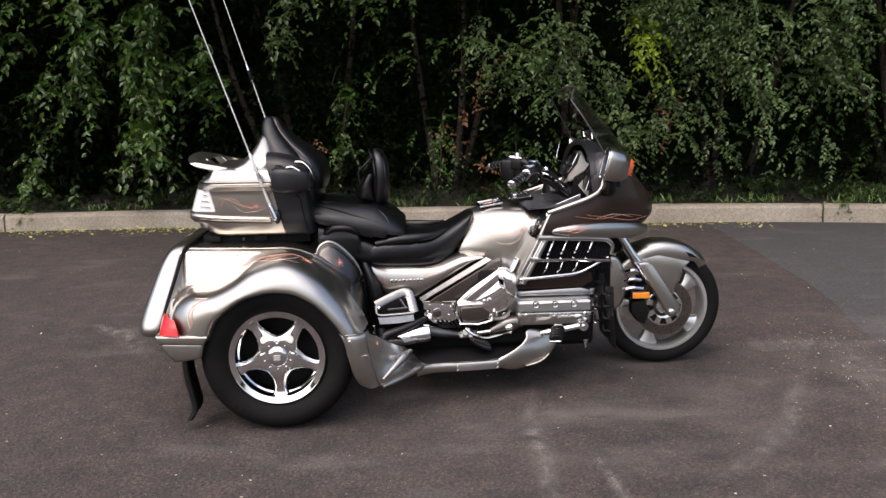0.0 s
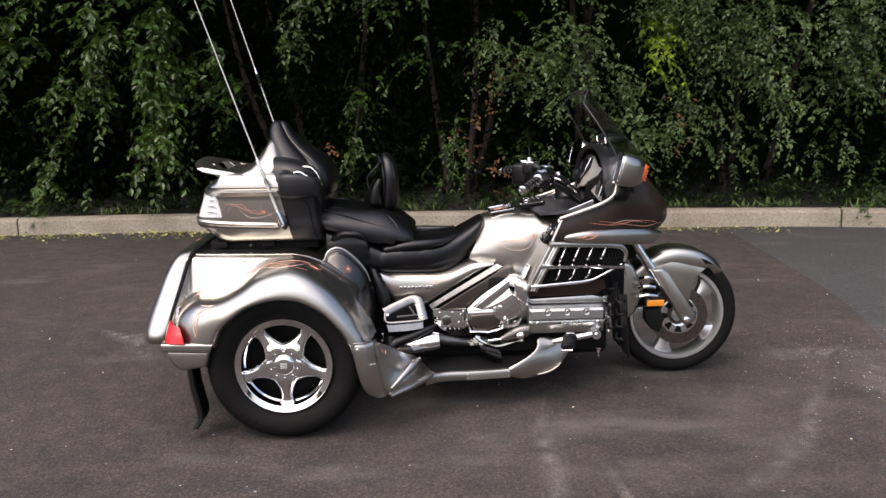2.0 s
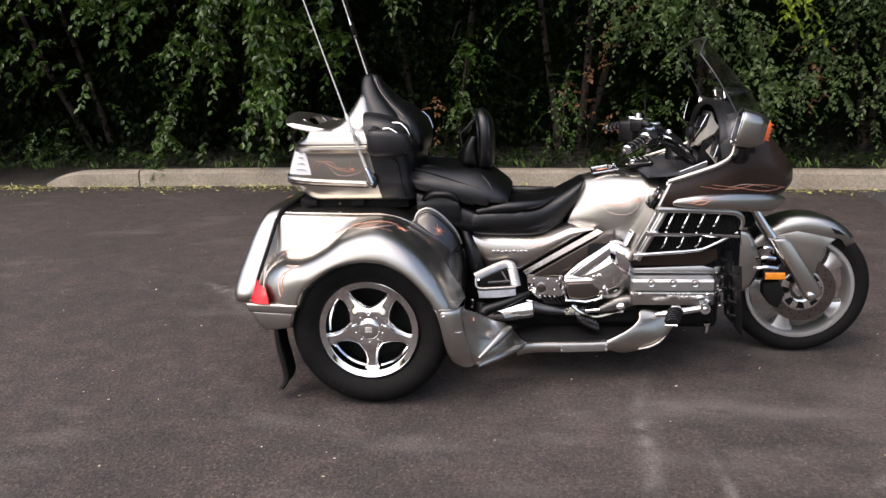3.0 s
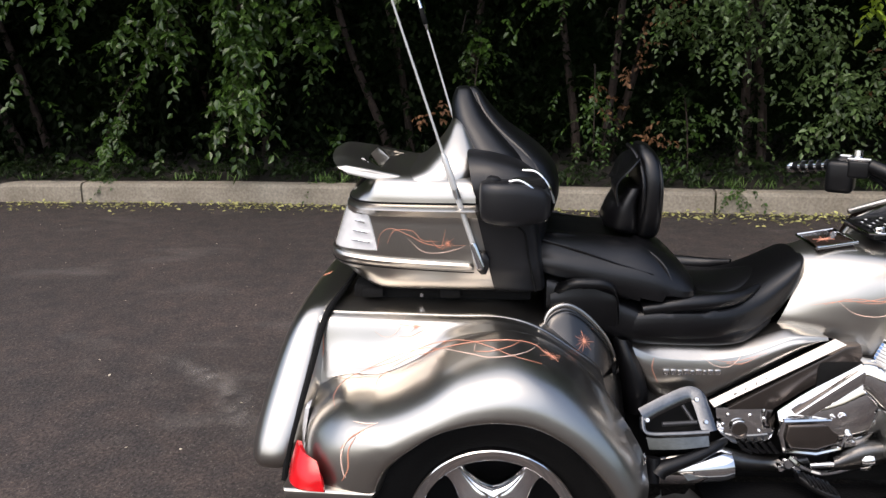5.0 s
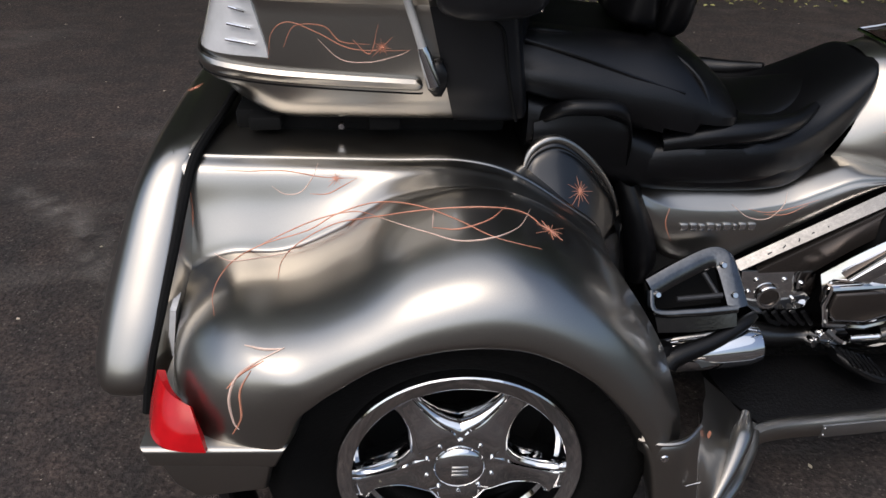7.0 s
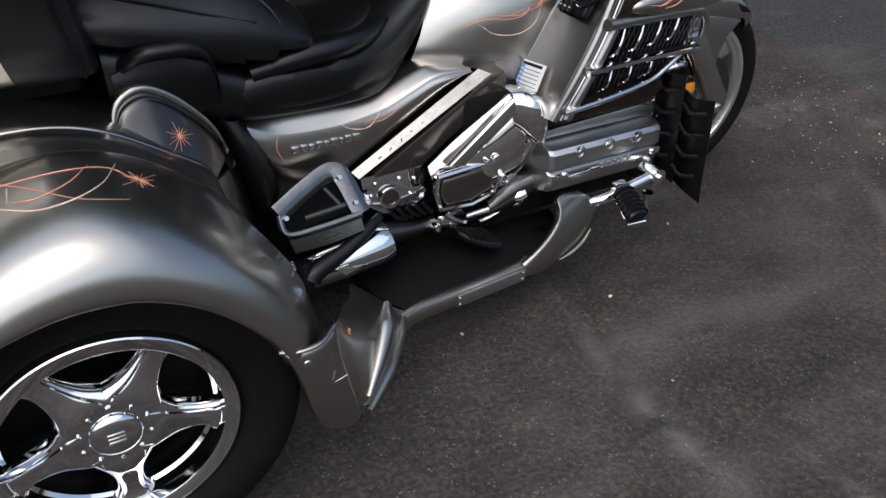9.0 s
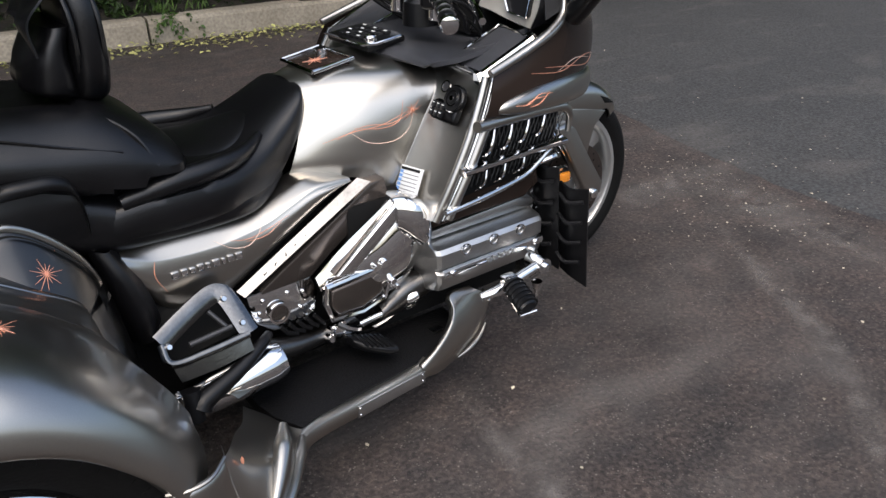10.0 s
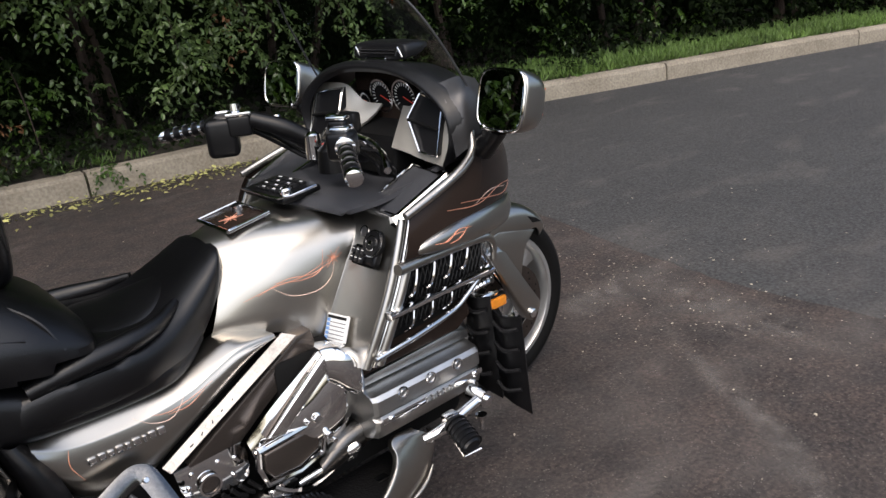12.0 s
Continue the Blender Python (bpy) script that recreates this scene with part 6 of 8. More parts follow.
def cylinder_head(side):
    prof = [(0.20, 0.47), (0.285, 0.478), (0.318, 0.470), (0.352, 0.462), (0.362, 0.452), (0.363, 0.415), (0.352, 0.409), (0.352, 0.402), (0.362, 0.396), (0.360, 0.372), (0.345, 0.345), (0.31, 0.333), (0.20, 0.34)]
    rings = []
    for x, k in ((1.088, 0.93), (1.096, 0.99), (1.11, 1.0), (1.26, 1.0), (1.41, 1.0), (1.43, 0.99), (1.44, 0.93)):
        rings.append([(x, out(side, 0.20 + (d - 0.20) * k), 0.405 + (z - 0.405) * (0.5 + 0.5 * k)) for d, z in prof])
    cover = part("valve_cover", loft(rings), STEEL, trike, "ribbed aluminium valve cover with recessed bolts", sharp=28)
    for x in (1.171, 1.262, 1.352):
        bm = turned([(0.016, 0.0), (0.016, 0.004), (0.012, 0.004), (0.012, 0.001)], (x, out(side, 0.3625) - (0.004 if side < 0 else 0), 0.448), n=20)
        part("bolt_cup", bm, CHROME, cover)
        part("bolt", knob((x, out(side, 0.36), 0.448), (0, side, 0), 0.008, 0.006), STEEL, cover)
    rings = [[(x, out(side, 0.357 + a), 0.3985 + b) for a, b in ((0, 0.010), (0.012, 0.008), (0.014, 0), (0.012, -0.008), (0, -0.010))] for x in (1.10, 1.112, 1.415, 1.43)]
    bar = part("chrome_strip", loft(rings), CHROME, cover, "chrome strip with raised letters")
    bm = bmesh.new()
    for k in range(5):
        block(1.235 + k * 0.021, 1.249 + k * 0.021, out(side, 0.370), out(side, 0.3735), 0.392, 0.405, 0.001, bm)
    part("letters", bm, STEEL, bar)
    for x in (1.125, 1.405):
        part("strip_bolt", knob((x, out(side, 0.368), 0.3985), (0, side, 0), 0.009, 0.007), CHROME, bar)
    part("head_shelf", plate([(1.08, 0.478), (1.08, 0.50), (1.39, 0.512), (1.44, 0.50), (1.445, 0.475)], out(side, 0.17), out(side, 0.315), 0.006), STEEL, trike, "grey metal ledge above the cylinder head")
    part("head_front", plate([(1.43, 0.36), (1.43, 0.49), (1.475, 0.50), (1.49, 0.43), (1.47, 0.36)], out(side, 0.15), out(side, 0.27), 0.008), STEEL, trike)
    for x, z, r in ((1.455, 0.46, 0.012), (1.47, 0.40, 0.014), (1.45, 0.38, 0.008), (1.485, 0.45, 0.008)):
        part("head_bolt", knob((x, out(side, 0.27), z), (0.2, side, 0), r, 0.03), CHROME, trike)
    # black guard ahead of the engine: two stepped blades that face back
    for k, (d0, d1, x, z0, z1) in enumerate(((0.27, 0.355, 1.485, 0.30, 0.585), (0.355, 0.445, 1.505, 0.275, 0.545))):
        rows = [[(x + 0.02 * f, out(side, d0), z), (x - 0.008 + 0.02 * f, out(side, (d0 + d1) / 2), z - 0.006), (x + 0.012 + 0.02 * f, out(side, d1), z - 0.03 * f)] for f, z in ((0, z1), (0.3, lerp(z1, z0, 0.35)), (0.6, lerp(z1, z0, 0.7)), (1, z0))]
        g = part("splash_guard", sheet(rows, 20, 10, 0.006), PLASTIC, trike, "black stepped splash guard")
        for j in range(4):
            z = lerp(z1, z0, 0.12 + 0.22 * j)
            part("louvre", tube([(x - 0.012, out(side, d0 + 0.008), z), (x - 0.018, out(side, (d0 + d1) / 2), z - 0.012), (x + 0.0, out(side, d1 - 0.006), z - 0.004)], 0.006, 6, smooth=8), GREY_PLASTIC, g)
    for z in (0.33, 0.40):
        part("guard_bolt", knob((1.475, out(side, 0.30), z), (-1, 0, 0), 0.007, 0.01), CHROME, trike)


def knee_panel(side):
    panel = tank_shell
    edge = spline([(1.236, 0.356, 0.872), (1.208, 0.366, 0.815), (1.167, 0.373, 0.73), (1.120, 0.372, 0.64), (1.077, 0.363, 0.553)], 24)
    for dx, dd, m, r in ((0.0, 0.0, PAINT, 0.011), (0.017, 0.008, CHROME, 0.005), (0.032, 0.008, PAINT, 0.012)):
        part("edge_moulding", tube([(x + dx, out(side, d + dd), z) for x, d, z in edge], r, 10), m, trike, "rounded edge moulding")
    if side < 0:
        # switch cluster
        face = Matrix.Translation((1.185, out(side, 0.290), 0.806)) @ Matrix.Rotation(radians(28), 4, "Y")
        cl = part("switch_panel", block(-0.010, 0.004, -0.044, 0.050, -0.048, 0.000, 0.014, None, face, 3), PLASTIC, panel, "glossy black switch panel")
        for r, m, h in ((0.034, PLASTIC, -0.012), (0.033, CHROME, -0.0135), (0.0305, PLASTIC, -0.0165), (0.019, CHROME, -0.0185), (0.0165, PLASTIC, -0.0195), (0.006, CHROME, -0.021)):
            part("dial", tube([face @ Vector((-0.002, -0.018, 0.010)), face @ Vector((h, -0.018, 0.010))], r, 28), m, cl)
        part("lock_ring", turned([(0.0125, 0), (0.0155, 0), (0.0155, 0.004), (0.0125, 0.004)], (0, 0, 0), "x", 20), CHROME, cl).matrix_local = face @ Matrix.Translation((-0.006, 0.034, 0.032))
        part("lock", tube([face @ Vector((0.002, 0.034, 0.032)), face @ Vector((-0.004, 0.034, 0.032))], 0.0125, 18), SATIN, cl, "grey key lock")
        for k in range(6):
            part("key", block(-0.018, -0.008, -0.0075, 0.0075, -0.0085, 0.0085, 0.002, None, face @ Matrix.Translation((0, 0.040 - 0.0175 * (k % 3), -0.015 - 0.020 * (k // 3)))), GREY_PLASTIC, cl)
            part("key_mark", block(-0.0188, -0.0175, -0.004, 0.004, -0.001, 0.001, 0, None, face @ Matrix.Translation((0, 0.040 - 0.0175 * (k % 3), -0.012 - 0.020 * (k // 3)))), WHITE, cl)
        # sticker: white with ruled lines, a column of blue marks
        face = Matrix.Translation((1.085, out(side, 0.253), 0.623)) @ Matrix.Rotation(radians(27), 4, "Y") @ Matrix.Rotation(radians(-7), 4, "X")
        st = part("sticker", block(-0.007, 0.001, -0.040, 0.040, -0.032, 0.032, 0.001, None, face), WHITE, panel, "white and blue instruction sticker")
        for k in range(5):
            part("line", block(-0.0078, -0.006, -0.036, 0.026, -0.0008, 0.0008, 0, None, face @ Matrix.Translation((0, 0, -0.026 + 0.0095 * k))), SATIN, st)
            part("mark", block(-0.0078, -0.006, 0.026, 0.038, -0.0038, 0.0038, 0, None, face @ Matrix.Translation((0, 0, -0.026 + 0.0105 * k))), BLUE, st)
        part("heading", block(-0.0078, -0.006, -0.036, 0.037, 0.021, 0.028, 0, None, face), PLASTIC, st)


def vents(side):
    # solid black plate stands in for the dark inside of the recess
    cave = part("vent_recess", plate([(1.185, 0.768), (1.48, 0.748), (1.525, 0.725), (1.522, 0.665), (1.44, 0.605), (1.36, 0.58), (1.09, 0.575), (1.13, 0.66)], out(side, 0.20), out(side, 0.335), 0.004, lean=lambda x, z: -side * 0.12 * max(0, x - 1.3)), BLACK, trike, "black plate for the dark radiator recess, with mesh")
    bm = bmesh.new()
    for k in range(5, 26):                     # mesh wires
        x = 1.12 + 0.016 * k
        for sgn in (-1, 1):
            tube([(x - sgn * 0.05 * 0.5, out(side, 0.337 - 0.12 * max(0, x - 1.3)), 0.60), (x + sgn * 0.05 * 0.5 + 0.02, out(side, 0.337 - 0.12 * max(0, x - 1.3)), 0.755)], 0.0016, 4, bm)
    tagged(part("mesh", bm, PLASTIC, cave), kind="stuff")
    depth = lambda x: 0.398 - 0.16 * max(0.0, x - 1.16)
    bar = [(1.135, 0.672), (1.155, 0.674), (1.35, 0.664), (1.50, 0.652), (1.525, 0.650)]
    rings = [[(x, out(side, depth(x) + a), z + b) for a, b in ((-0.012, 0.007), (0.004, 0.009), (0.012, 0.004), (0.012, -0.004), (0.004, -0.011), (-0.012, -0.011))] for x, z in spline(bar, 20)]
    part("vent_bar", loft(rings), CHROME, cave, "chrome bar across the vent")
    top = [(1.175, 0.775), (1.30, 0.768), (1.47, 0.754), (1.515, 0.742), (1.535, 0.715), (1.53, 0.675)]
    part("vent_rim", tube([(x, out(side, depth(x) + 0.004), z) for x, z in top], [0.014, 0.014, 0.013, 0.012, 0.010, 0.008], 10, smooth=26), PAINT, cave, "rounded silver vent rim")
    low = [(1.09, 0.578), (1.22, 0.585), (1.36, 0.592), (1.42, 0.612), (1.47, 0.637), (1.52, 0.660)]
    part("vent_rim", tube([(x, out(side, depth(x) - 0.01), z) for x, z in low], [0.007, 0.008, 0.008, 0.008, 0.008, 0.007], 10, smooth=26), CHROME, cave, "thin chrome lower vent rim")
    for x in (1.235, 1.30, 1.365, 1.43):
        part("fin", tube([(x - 0.018, out(side, depth(x) - 0.045), 0.685), (x - 0.012, out(side, depth(x) - 0.012), 0.69), (x + 0.002, out(side, depth(x) - 0.006), 0.72), (x + 0.016, out(side, depth(x) - 0.014), 0.752)], [0.0035, 0.0055, 0.005, 0.0035], 8, smooth=10), CHROME, cave, "curved chrome fin")
    for x in (1.215, 1.285, 1.36):
        part("fin", tube([(x - 0.012, out(side, depth(x) - 0.03), 0.60), (x, out(side, depth(x) - 0.012), 0.62), (x + 0.012, out(side, depth(x) - 0.016), 0.652)], [0.0035, 0.0045, 0.003], 8, smooth=8), CHROME, cave, "curved chrome fin")
    part("vent_sill", plate([(1.075, 0.575), (1.36, 0.575), (1.44, 0.60), (1.45, 0.545), (1.40, 0.515), (1.085, 0.512)], out(side, 0.16), out(side, 0.325), 0.008), DARK_PAINT, trike, "dark brown lower cowl")


def fairing(side):
    # dark panel beneath the trim line
    rows = [[(1.235, out(side, 0.385), 0.885), (1.40, out(side, 0.372), 0.935), (1.50, out(side, 0.350), 0.975), (1.60, out(side, 0.30), 1.00), (1.70, out(side, 0.225), 0.975), (1.755, out(side, 0.16), 0.945)],
            [(1.215, out(side, 0.400), 0.84), (1.38, out(side, 0.385), 0.87), (1.50, out(side, 0.360), 0.90), (1.62, out(side, 0.305), 0.91), (1.72, out(side, 0.23), 0.905), (1.775, out(side, 0.155), 0.895)],
            [(1.20, out(side, 0.402), 0.80), (1.36, out(side, 0.390), 0.80), (1.50, out(side, 0.355), 0.81), (1.63, out(side, 0.295), 0.815), (1.725, out(side, 0.22), 0.825), (1.77, out(side, 0.15), 0.83)],
            [(1.19, out(side, 0.390), 0.77), (1.35, out(side, 0.372), 0.765), (1.49, out(side, 0.335), 0.76), (1.60, out(side, 0.27), 0.745), (1.68, out(side, 0.19), 0.755), (1.72, out(side, 0.12), 0.775)]]
    panel = part("fairing_side", sheet(rows, 24, 44), DARK_PAINT, trike, "dark brown glossy fairing side with pinstripes")
    rings = []
    for x, d, z, w, h in ((1.235, 0.392, 0.800, 0.006, 0.006), (1.27, 0.396, 0.803, 0.014, 0.018), (1.36, 0.388, 0.803, 0.020, 0.030), (1.48, 0.358, 0.796, 0.022, 0.036), (1.58, 0.315, 0.785, 0.022, 0.038), (1.66, 0.268, 0.775, 0.020, 0.036), (1.72, 0.222, 0.772, 0.012, 0.022), (1.74, 0.205, 0.772, 0.004, 0.006)):
        rings.append(oval(x, out(side, d), z, w, h, 2.2, 22))
    found["fairing", side] = panel
    found["bulge", side] = part("fairing_bulge", loft(rings, 40), PAINT, trike, "silver teardrop bulge on the fairing")
    trim = [(1.222, 0.388, 0.888), (1.32, 0.384, 0.918), (1.42, 0.374, 0.952), (1.47, 0.362, 0.985), (1.485, 0.348, 1.03)]
    part("fairing_trim", tube(mirrored(trim, side), [0.010, 0.012, 0.012, 0.010, 0.007], 10, smooth=24), PAINT, panel, "silver trim rail")
    # inner cowl between pocket and windscreen
    rows = [[(1.44, out(side, 0.335), 0.97), (1.47, out(side, 0.352), 0.99), (1.52, out(side, 0.345), 0.985)],
            [(1.43, out(side, 0.335), 1.04), (1.475, out(side, 0.355), 1.055), (1.56, out(side, 0.335), 1.04)],
            [(1.44, out(side, 0.315), 1.10), (1.49, out(side, 0.335), 1.12), (1.58, out(side, 0.305), 1.10)],
            [(1.46, out(side, 0.27), 1.145), (1.52, out(side, 0.285), 1.155), (1.60, out(side, 0.255), 1.135)]]
    part("screen_cheek", sheet(rows, 20, 16, 0.01), SATIN, trike, "satin grey windscreen cheek")
    # pocket lid
    top = [(1.240, 0.210, 0.874), (1.234, 0.342, 0.870), (1.382, 0.350, 0.932), (1.412, 0.195, 0.938)]
    bm = bmesh.new()
    rows = [[(x, out(side, d), z) for x, d, z in (top[0], tuple((np.array(top[0]) + np.array(top[1])) / 2 + np.array([0, 0, 0.006])), top[1])], [(x, out(side, d), z) for x, d, z in (top[3], tuple((np.array(top[3]) + np.array(top[2])) / 2 + np.array([0, 0, 0.006])), top[2])]]
    lid = part("pocket_lid", sheet([rows[0], rows[1]], 10, 10, 0.02), COVER_GREY, trike, "matt black pocket lid in a chrome frame")
    ring = [(x, out(side, d), z + 0.006) for x, d, z in (*top, top[0])]
    part("pocket_frame", tube([ring[3], ring[0]], 0.0035, 8, tube([ring[0], ring[1]], 0.0065, 8, tube([ring[2], ring[3]], 0.003, 8))), CHROME, lid)
    rings = [[(x, out(side, d + a), z + b) for a, b in ((-0.006, 0.010), (0.006, 0.010), (0.018, -0.006), (0.016, -0.016), (-0.004, -0.010))] for x, d, z in ((1.222, 0.332, 0.868), (1.236, 0.340, 0.872), (1.375, 0.347, 0.932), (1.392, 0.345, 0.938))]
    part("pocket_edge", loft(rings), CHROME, lid, "broad chrome pocket edge")
    # mirror
    head = [oval(1.487, out(side, 0.487), 1.112, 0.082, 0.068, 4.0, 32), oval(1.495, out(side, 0.487), 1.112, 0.086, 0.072, 4.0, 32), oval(1.53, out(side, 0.483), 1.112, 0.083, 0.070, 3.4, 32), oval(1.565, out(side, 0.472), 1.112, 0.075, 0.064, 3.0, 32), oval(1.592, out(side, 0.456), 1.112, 0.052, 0.048, 2.8, 32), oval(1.60, out(side, 0.45), 1.112, 0.03, 0.03, 2.6, 32)]
    m = part("mirror_housing", loft(head, 24), PAINT, trike, "rounded silver mirror housing with orange signal")
    part("mirror_glass", loft([oval(1.4835, out(side, 0.487), 1.112, 0.079, 0.065, 4.2, 32), oval(1.4865, out(side, 0.487), 1.112, 0.080, 0.066, 4.2, 32)]), MIRROR, m, "clean mirror glass")
    part("mirror_rim", tube([(1.486, p[1], p[2]) for p in oval(1.487, out(side, 0.487), 1.112, 0.083, 0.069, 4.0, 40) + oval(1.487, out(side, 0.487), 1.112, 0.083, 0.069, 4.0, 40)[:1]], 0.0035, 7), CHROME, m)
    sig = loft([oval(1.577, out(side, 0.462), 1.115, 0.056, 0.046, 3, 24), oval(1.597, out(side, 0.458), 1.115, 0.05, 0.042, 3, 24), oval(1.610, out(side, 0.452), 1.115, 0.036, 0.032, 3, 24)])
    s = part("signal_lens", sig, ORANGE_LENS, m, "ribbed orange turn signal")
    for k in range(5):
        part("lens_rib", block(1.585, 1.611, out(side, 0.42), out(side, 0.495), 1.084 + k * 0.015, 1.087 + k * 0.015, 0.001), ORANGE_LENS, s)
    swing = Matrix.Translation((1.502, out(side, 0.487), 1.106)) @ Matrix.Rotation(radians(side * 8), 4, "Z") @ Matrix.Rotation(radians(13), 4, "Y") @ Matrix.Translation((-1.53, -out(side, 0.487), -1.112))
    m.matrix_local = swing
    part("mirror_arm", tube([(1.53, out(side, 0.43), 1.05), (1.54, out(side, 0.40), 1.02), (1.545, out(side, 0.36), 0.99)], [0.030, 0.026, 0.034], 12, smooth=8), PLASTIC, m, "black mirror arm")
    part("arm_bolt", knob((1.50, out(side, 0.43), 1.045), (-1, side * 0.2, 0), 0.008, 0.02), CHROME, m)
    # speaker panel in the dash
    spk = [(1.450, 0.155, 1.055), (1.483, 0.174, 1.112), (1.462, 0.280, 1.097), (1.420, 0.290, 0.972), (1.420, 0.225, 0.979)]
    bm = bmesh.new()
    face = [bm.verts.new((x, out(side, d), z)) for x, d, z in spk]
    bm.faces.new(face)
    ext = bmesh.ops.extrude_face_region(bm, geom=bm.faces[:])
    bmesh.ops.translate(bm, vec=(0.02, 0, 0.004), verts=[v for v in ext["geom"] if isinstance(v, bmesh.types.BMVert)])
    sp = part("speaker_cover", bm, GREY_PLASTIC, trike, "black speaker grille with chrome edging")
    ring = [(x - 0.004, out(side, d), z) for x, d, z in (*spk, spk[0])]
    part("speaker_edge", tube([ring[1], ring[2], ring[3], ring[4]], 0.0026, 6, tube([ring[4], ring[0], ring[1]], 0.0036, 6)), CHROME, sp)
    part("speaker_split", tube([(1.444, out(side, 0.158), 1.050), (1.436, out(side, 0.284), 1.034)], 0.005, 6), BLACK, sp)


def front_end():
    # nose, dash, windscreen
    def ring(x, hw, z0, z1, p=2.8):
        return oval(x, CY, (z0 + z1) / 2, hw, (z1 - z0) / 2, p, 40)
    part("fairing_nose", loft([ring(1.56, 0.28, 0.78, 1.13), ring(1.64, 0.255, 0.77, 1.10), ring(1.70, 0.215, 0.77, 1.03), ring(1.755, 0.15, 0.79, 0.965), ring(1.785, 0.10, 0.82, 0.92)], 24), DARK_PAINT, trike, "rounded dark brown fairing nose")
    for side in (-1, 1):
        lamp = loft([oval(1.66, out(side, 0.15), 0.905, 0.080, 0.050, 2.6, 24), oval(1.725, out(side, 0.130), 0.890, 0.075, 0.056, 2.6, 24), oval(1.768, out(side, 0.105), 0.872, 0.06, 0.046, 2.6, 24), oval(1.790, out(side, 0.085), 0.862, 0.03, 0.024, 2.6, 24)], 14)
        part("headlight", lamp, WHITE_LENS, trike, "clear chrome-backed headlight")
    rows = []
    for f in np.linspace(-1, 1, 11):
        d = f * 0.33
        rows.append([(1.50 + 0.16 * (1 - f * f), CY + d, 1.135 + 0.02 * (1 - f * f)), (1.455 + 0.14 * (1 - f * f), CY + d * 0.97, 1.22 + 0.02 * (1 - f * f)), (1.40 + 0.10 * (1 - f * f), CY + d * 0.90, 1.315 + 0.035 * (1 - f * f)), (1.35 + 0.06 * (1 - f * f), CY + d * 0.76, 1.395 + 0.06 * (1 - f ** 4))])
    screen = part("windscreen", sheet(rows, 40, 30, 0.004), SCREEN, trike, "clear curved plastic windscreen")
    screen.visible_shadow = False
    part("screen_edge", tube([tuple(spline(r, 30)[-1]) for r in rows], 0.003, 6, smooth=40), SATIN, screen)
    for r in (rows[0], rows[-1]):
        part("screen_edge", tube([tuple(p) for p in spline(r, 30)], 0.003, 6), SATIN, screen)
    vent = part("vent_cover", loft([oval(1.492, CY, 1.212, 0.108, 0.018, 5, 28), oval(1.500, CY, 1.214, 0.116, 0.023, 5, 28), oval(1.545, CY, 1.218, 0.112, 0.022, 4, 28), oval(1.59, CY, 1.222, 0.09, 0.012, 3, 28)], 14), GREY_PLASTIC, screen, "black windscreen vent")
    part("vent_slot", block(1.488, 1.50, CY - 0.075, CY + 0.075, 1.206, 1.224, 0.003), BLACK, vent)
    for z in (1.211, 1.219):
        part("vent_slat", tube([(1.487, CY - 0.075, z), (1.487, CY + 0.075, z)], 0.0014, 5), SATIN, vent)
    for d in (-0.092, 0.092):
        part("vent_clip", tube([(1.489, CY + d - 0.012, 1.202), (1.487, CY + d, 1.226), (1.489, CY + d + 0.014, 1.205)], 0.0024, 6), CHROME, vent)
    part("vent_badge", block(1.482, 1.492, CY - 0.04, CY + 0.05, 1.192, 1.200, 0.003), CHROME, vent)
    # dash hood and panel
    half = spline([(0.0, 1.184), (0.09, 1.182), (0.18, 1.166), (0.26, 1.134), (0.318, 1.090), (0.336, 1.040), (0.322, 0.990), (0.296, 0.945)], 15)
    hood = []
    for d, z in [(-d, z) for d, z in half[:0:-1]] + [tuple(p) for p in half]:
        f = abs(d) / 0.336
        hood.append([(1.452 - 0.01 * f, CY + d * 0.93, z - 0.018), (1.436 - 0.01 * f, CY + d * 0.985, z - 0.006), (1.440, CY + d * 1.015, z + 0.002), (1.475, CY + d * 1.05, z + 0.010), (1.60 - 0.03 * f, CY + d * 0.98, z - 0.012)])
    part("dash_hood", sheet(hood, 50, 20, 0.006), GREY_PLASTIC, trike, "charcoal dashboard hood")
    dash = part("dashboard", loft([ring(1.548, 0.27, 0.90, 1.13, 3), ring(1.56, 0.28, 0.88, 1.14, 3), ring(1.61, 0.25, 0.86, 1.12, 3)], 8), PAINT, trike, "silver and black dashboard with gauges")
    part("gauge_bay", plate([(1.528, 1.02), (1.542, 1.148), (1.58, 1.148), (1.58, 1.02)], CY - 0.20, CY + 0.20, 0.012), DARK_PAINT, dash)
    for d, r, z in ((-0.050, 0.046, 1.088), (0.052, 0.044, 1.088), (-0.135, 0.026, 1.07), (0.135, 0.026, 1.07)):
        y = CY + d
        c = (1.530, y, z)
        tilt = Matrix.Translation(c) @ Matrix.Rotation(radians(-10), 4, "Y")
        g = part("gauge", tube([(0.004, 0, 0), (-0.004, 0, 0)], r, 32), BLACK, dash, "round black gauge with white figures")
        g.matrix_local = tilt
        part("bezel", turned([(r, -0.008), (r + 0.005, -0.008), (r + 0.005, 0.002), (r, 0.002)], (0, 0, 0), "x", 32), CHROME, g)
        bm = bmesh.new()
        for k in range(17):
            a = radians(-30 + 15 * k)
            block(-0.0052, -0.004, -0.001, 0.001, r * 0.72, r * 0.92, 0, bm, Matrix.Rotation(a - radians(90), 4, "X"))
        tagged(part("gauge_marks", bm, WHITE, g), kind="stuff")
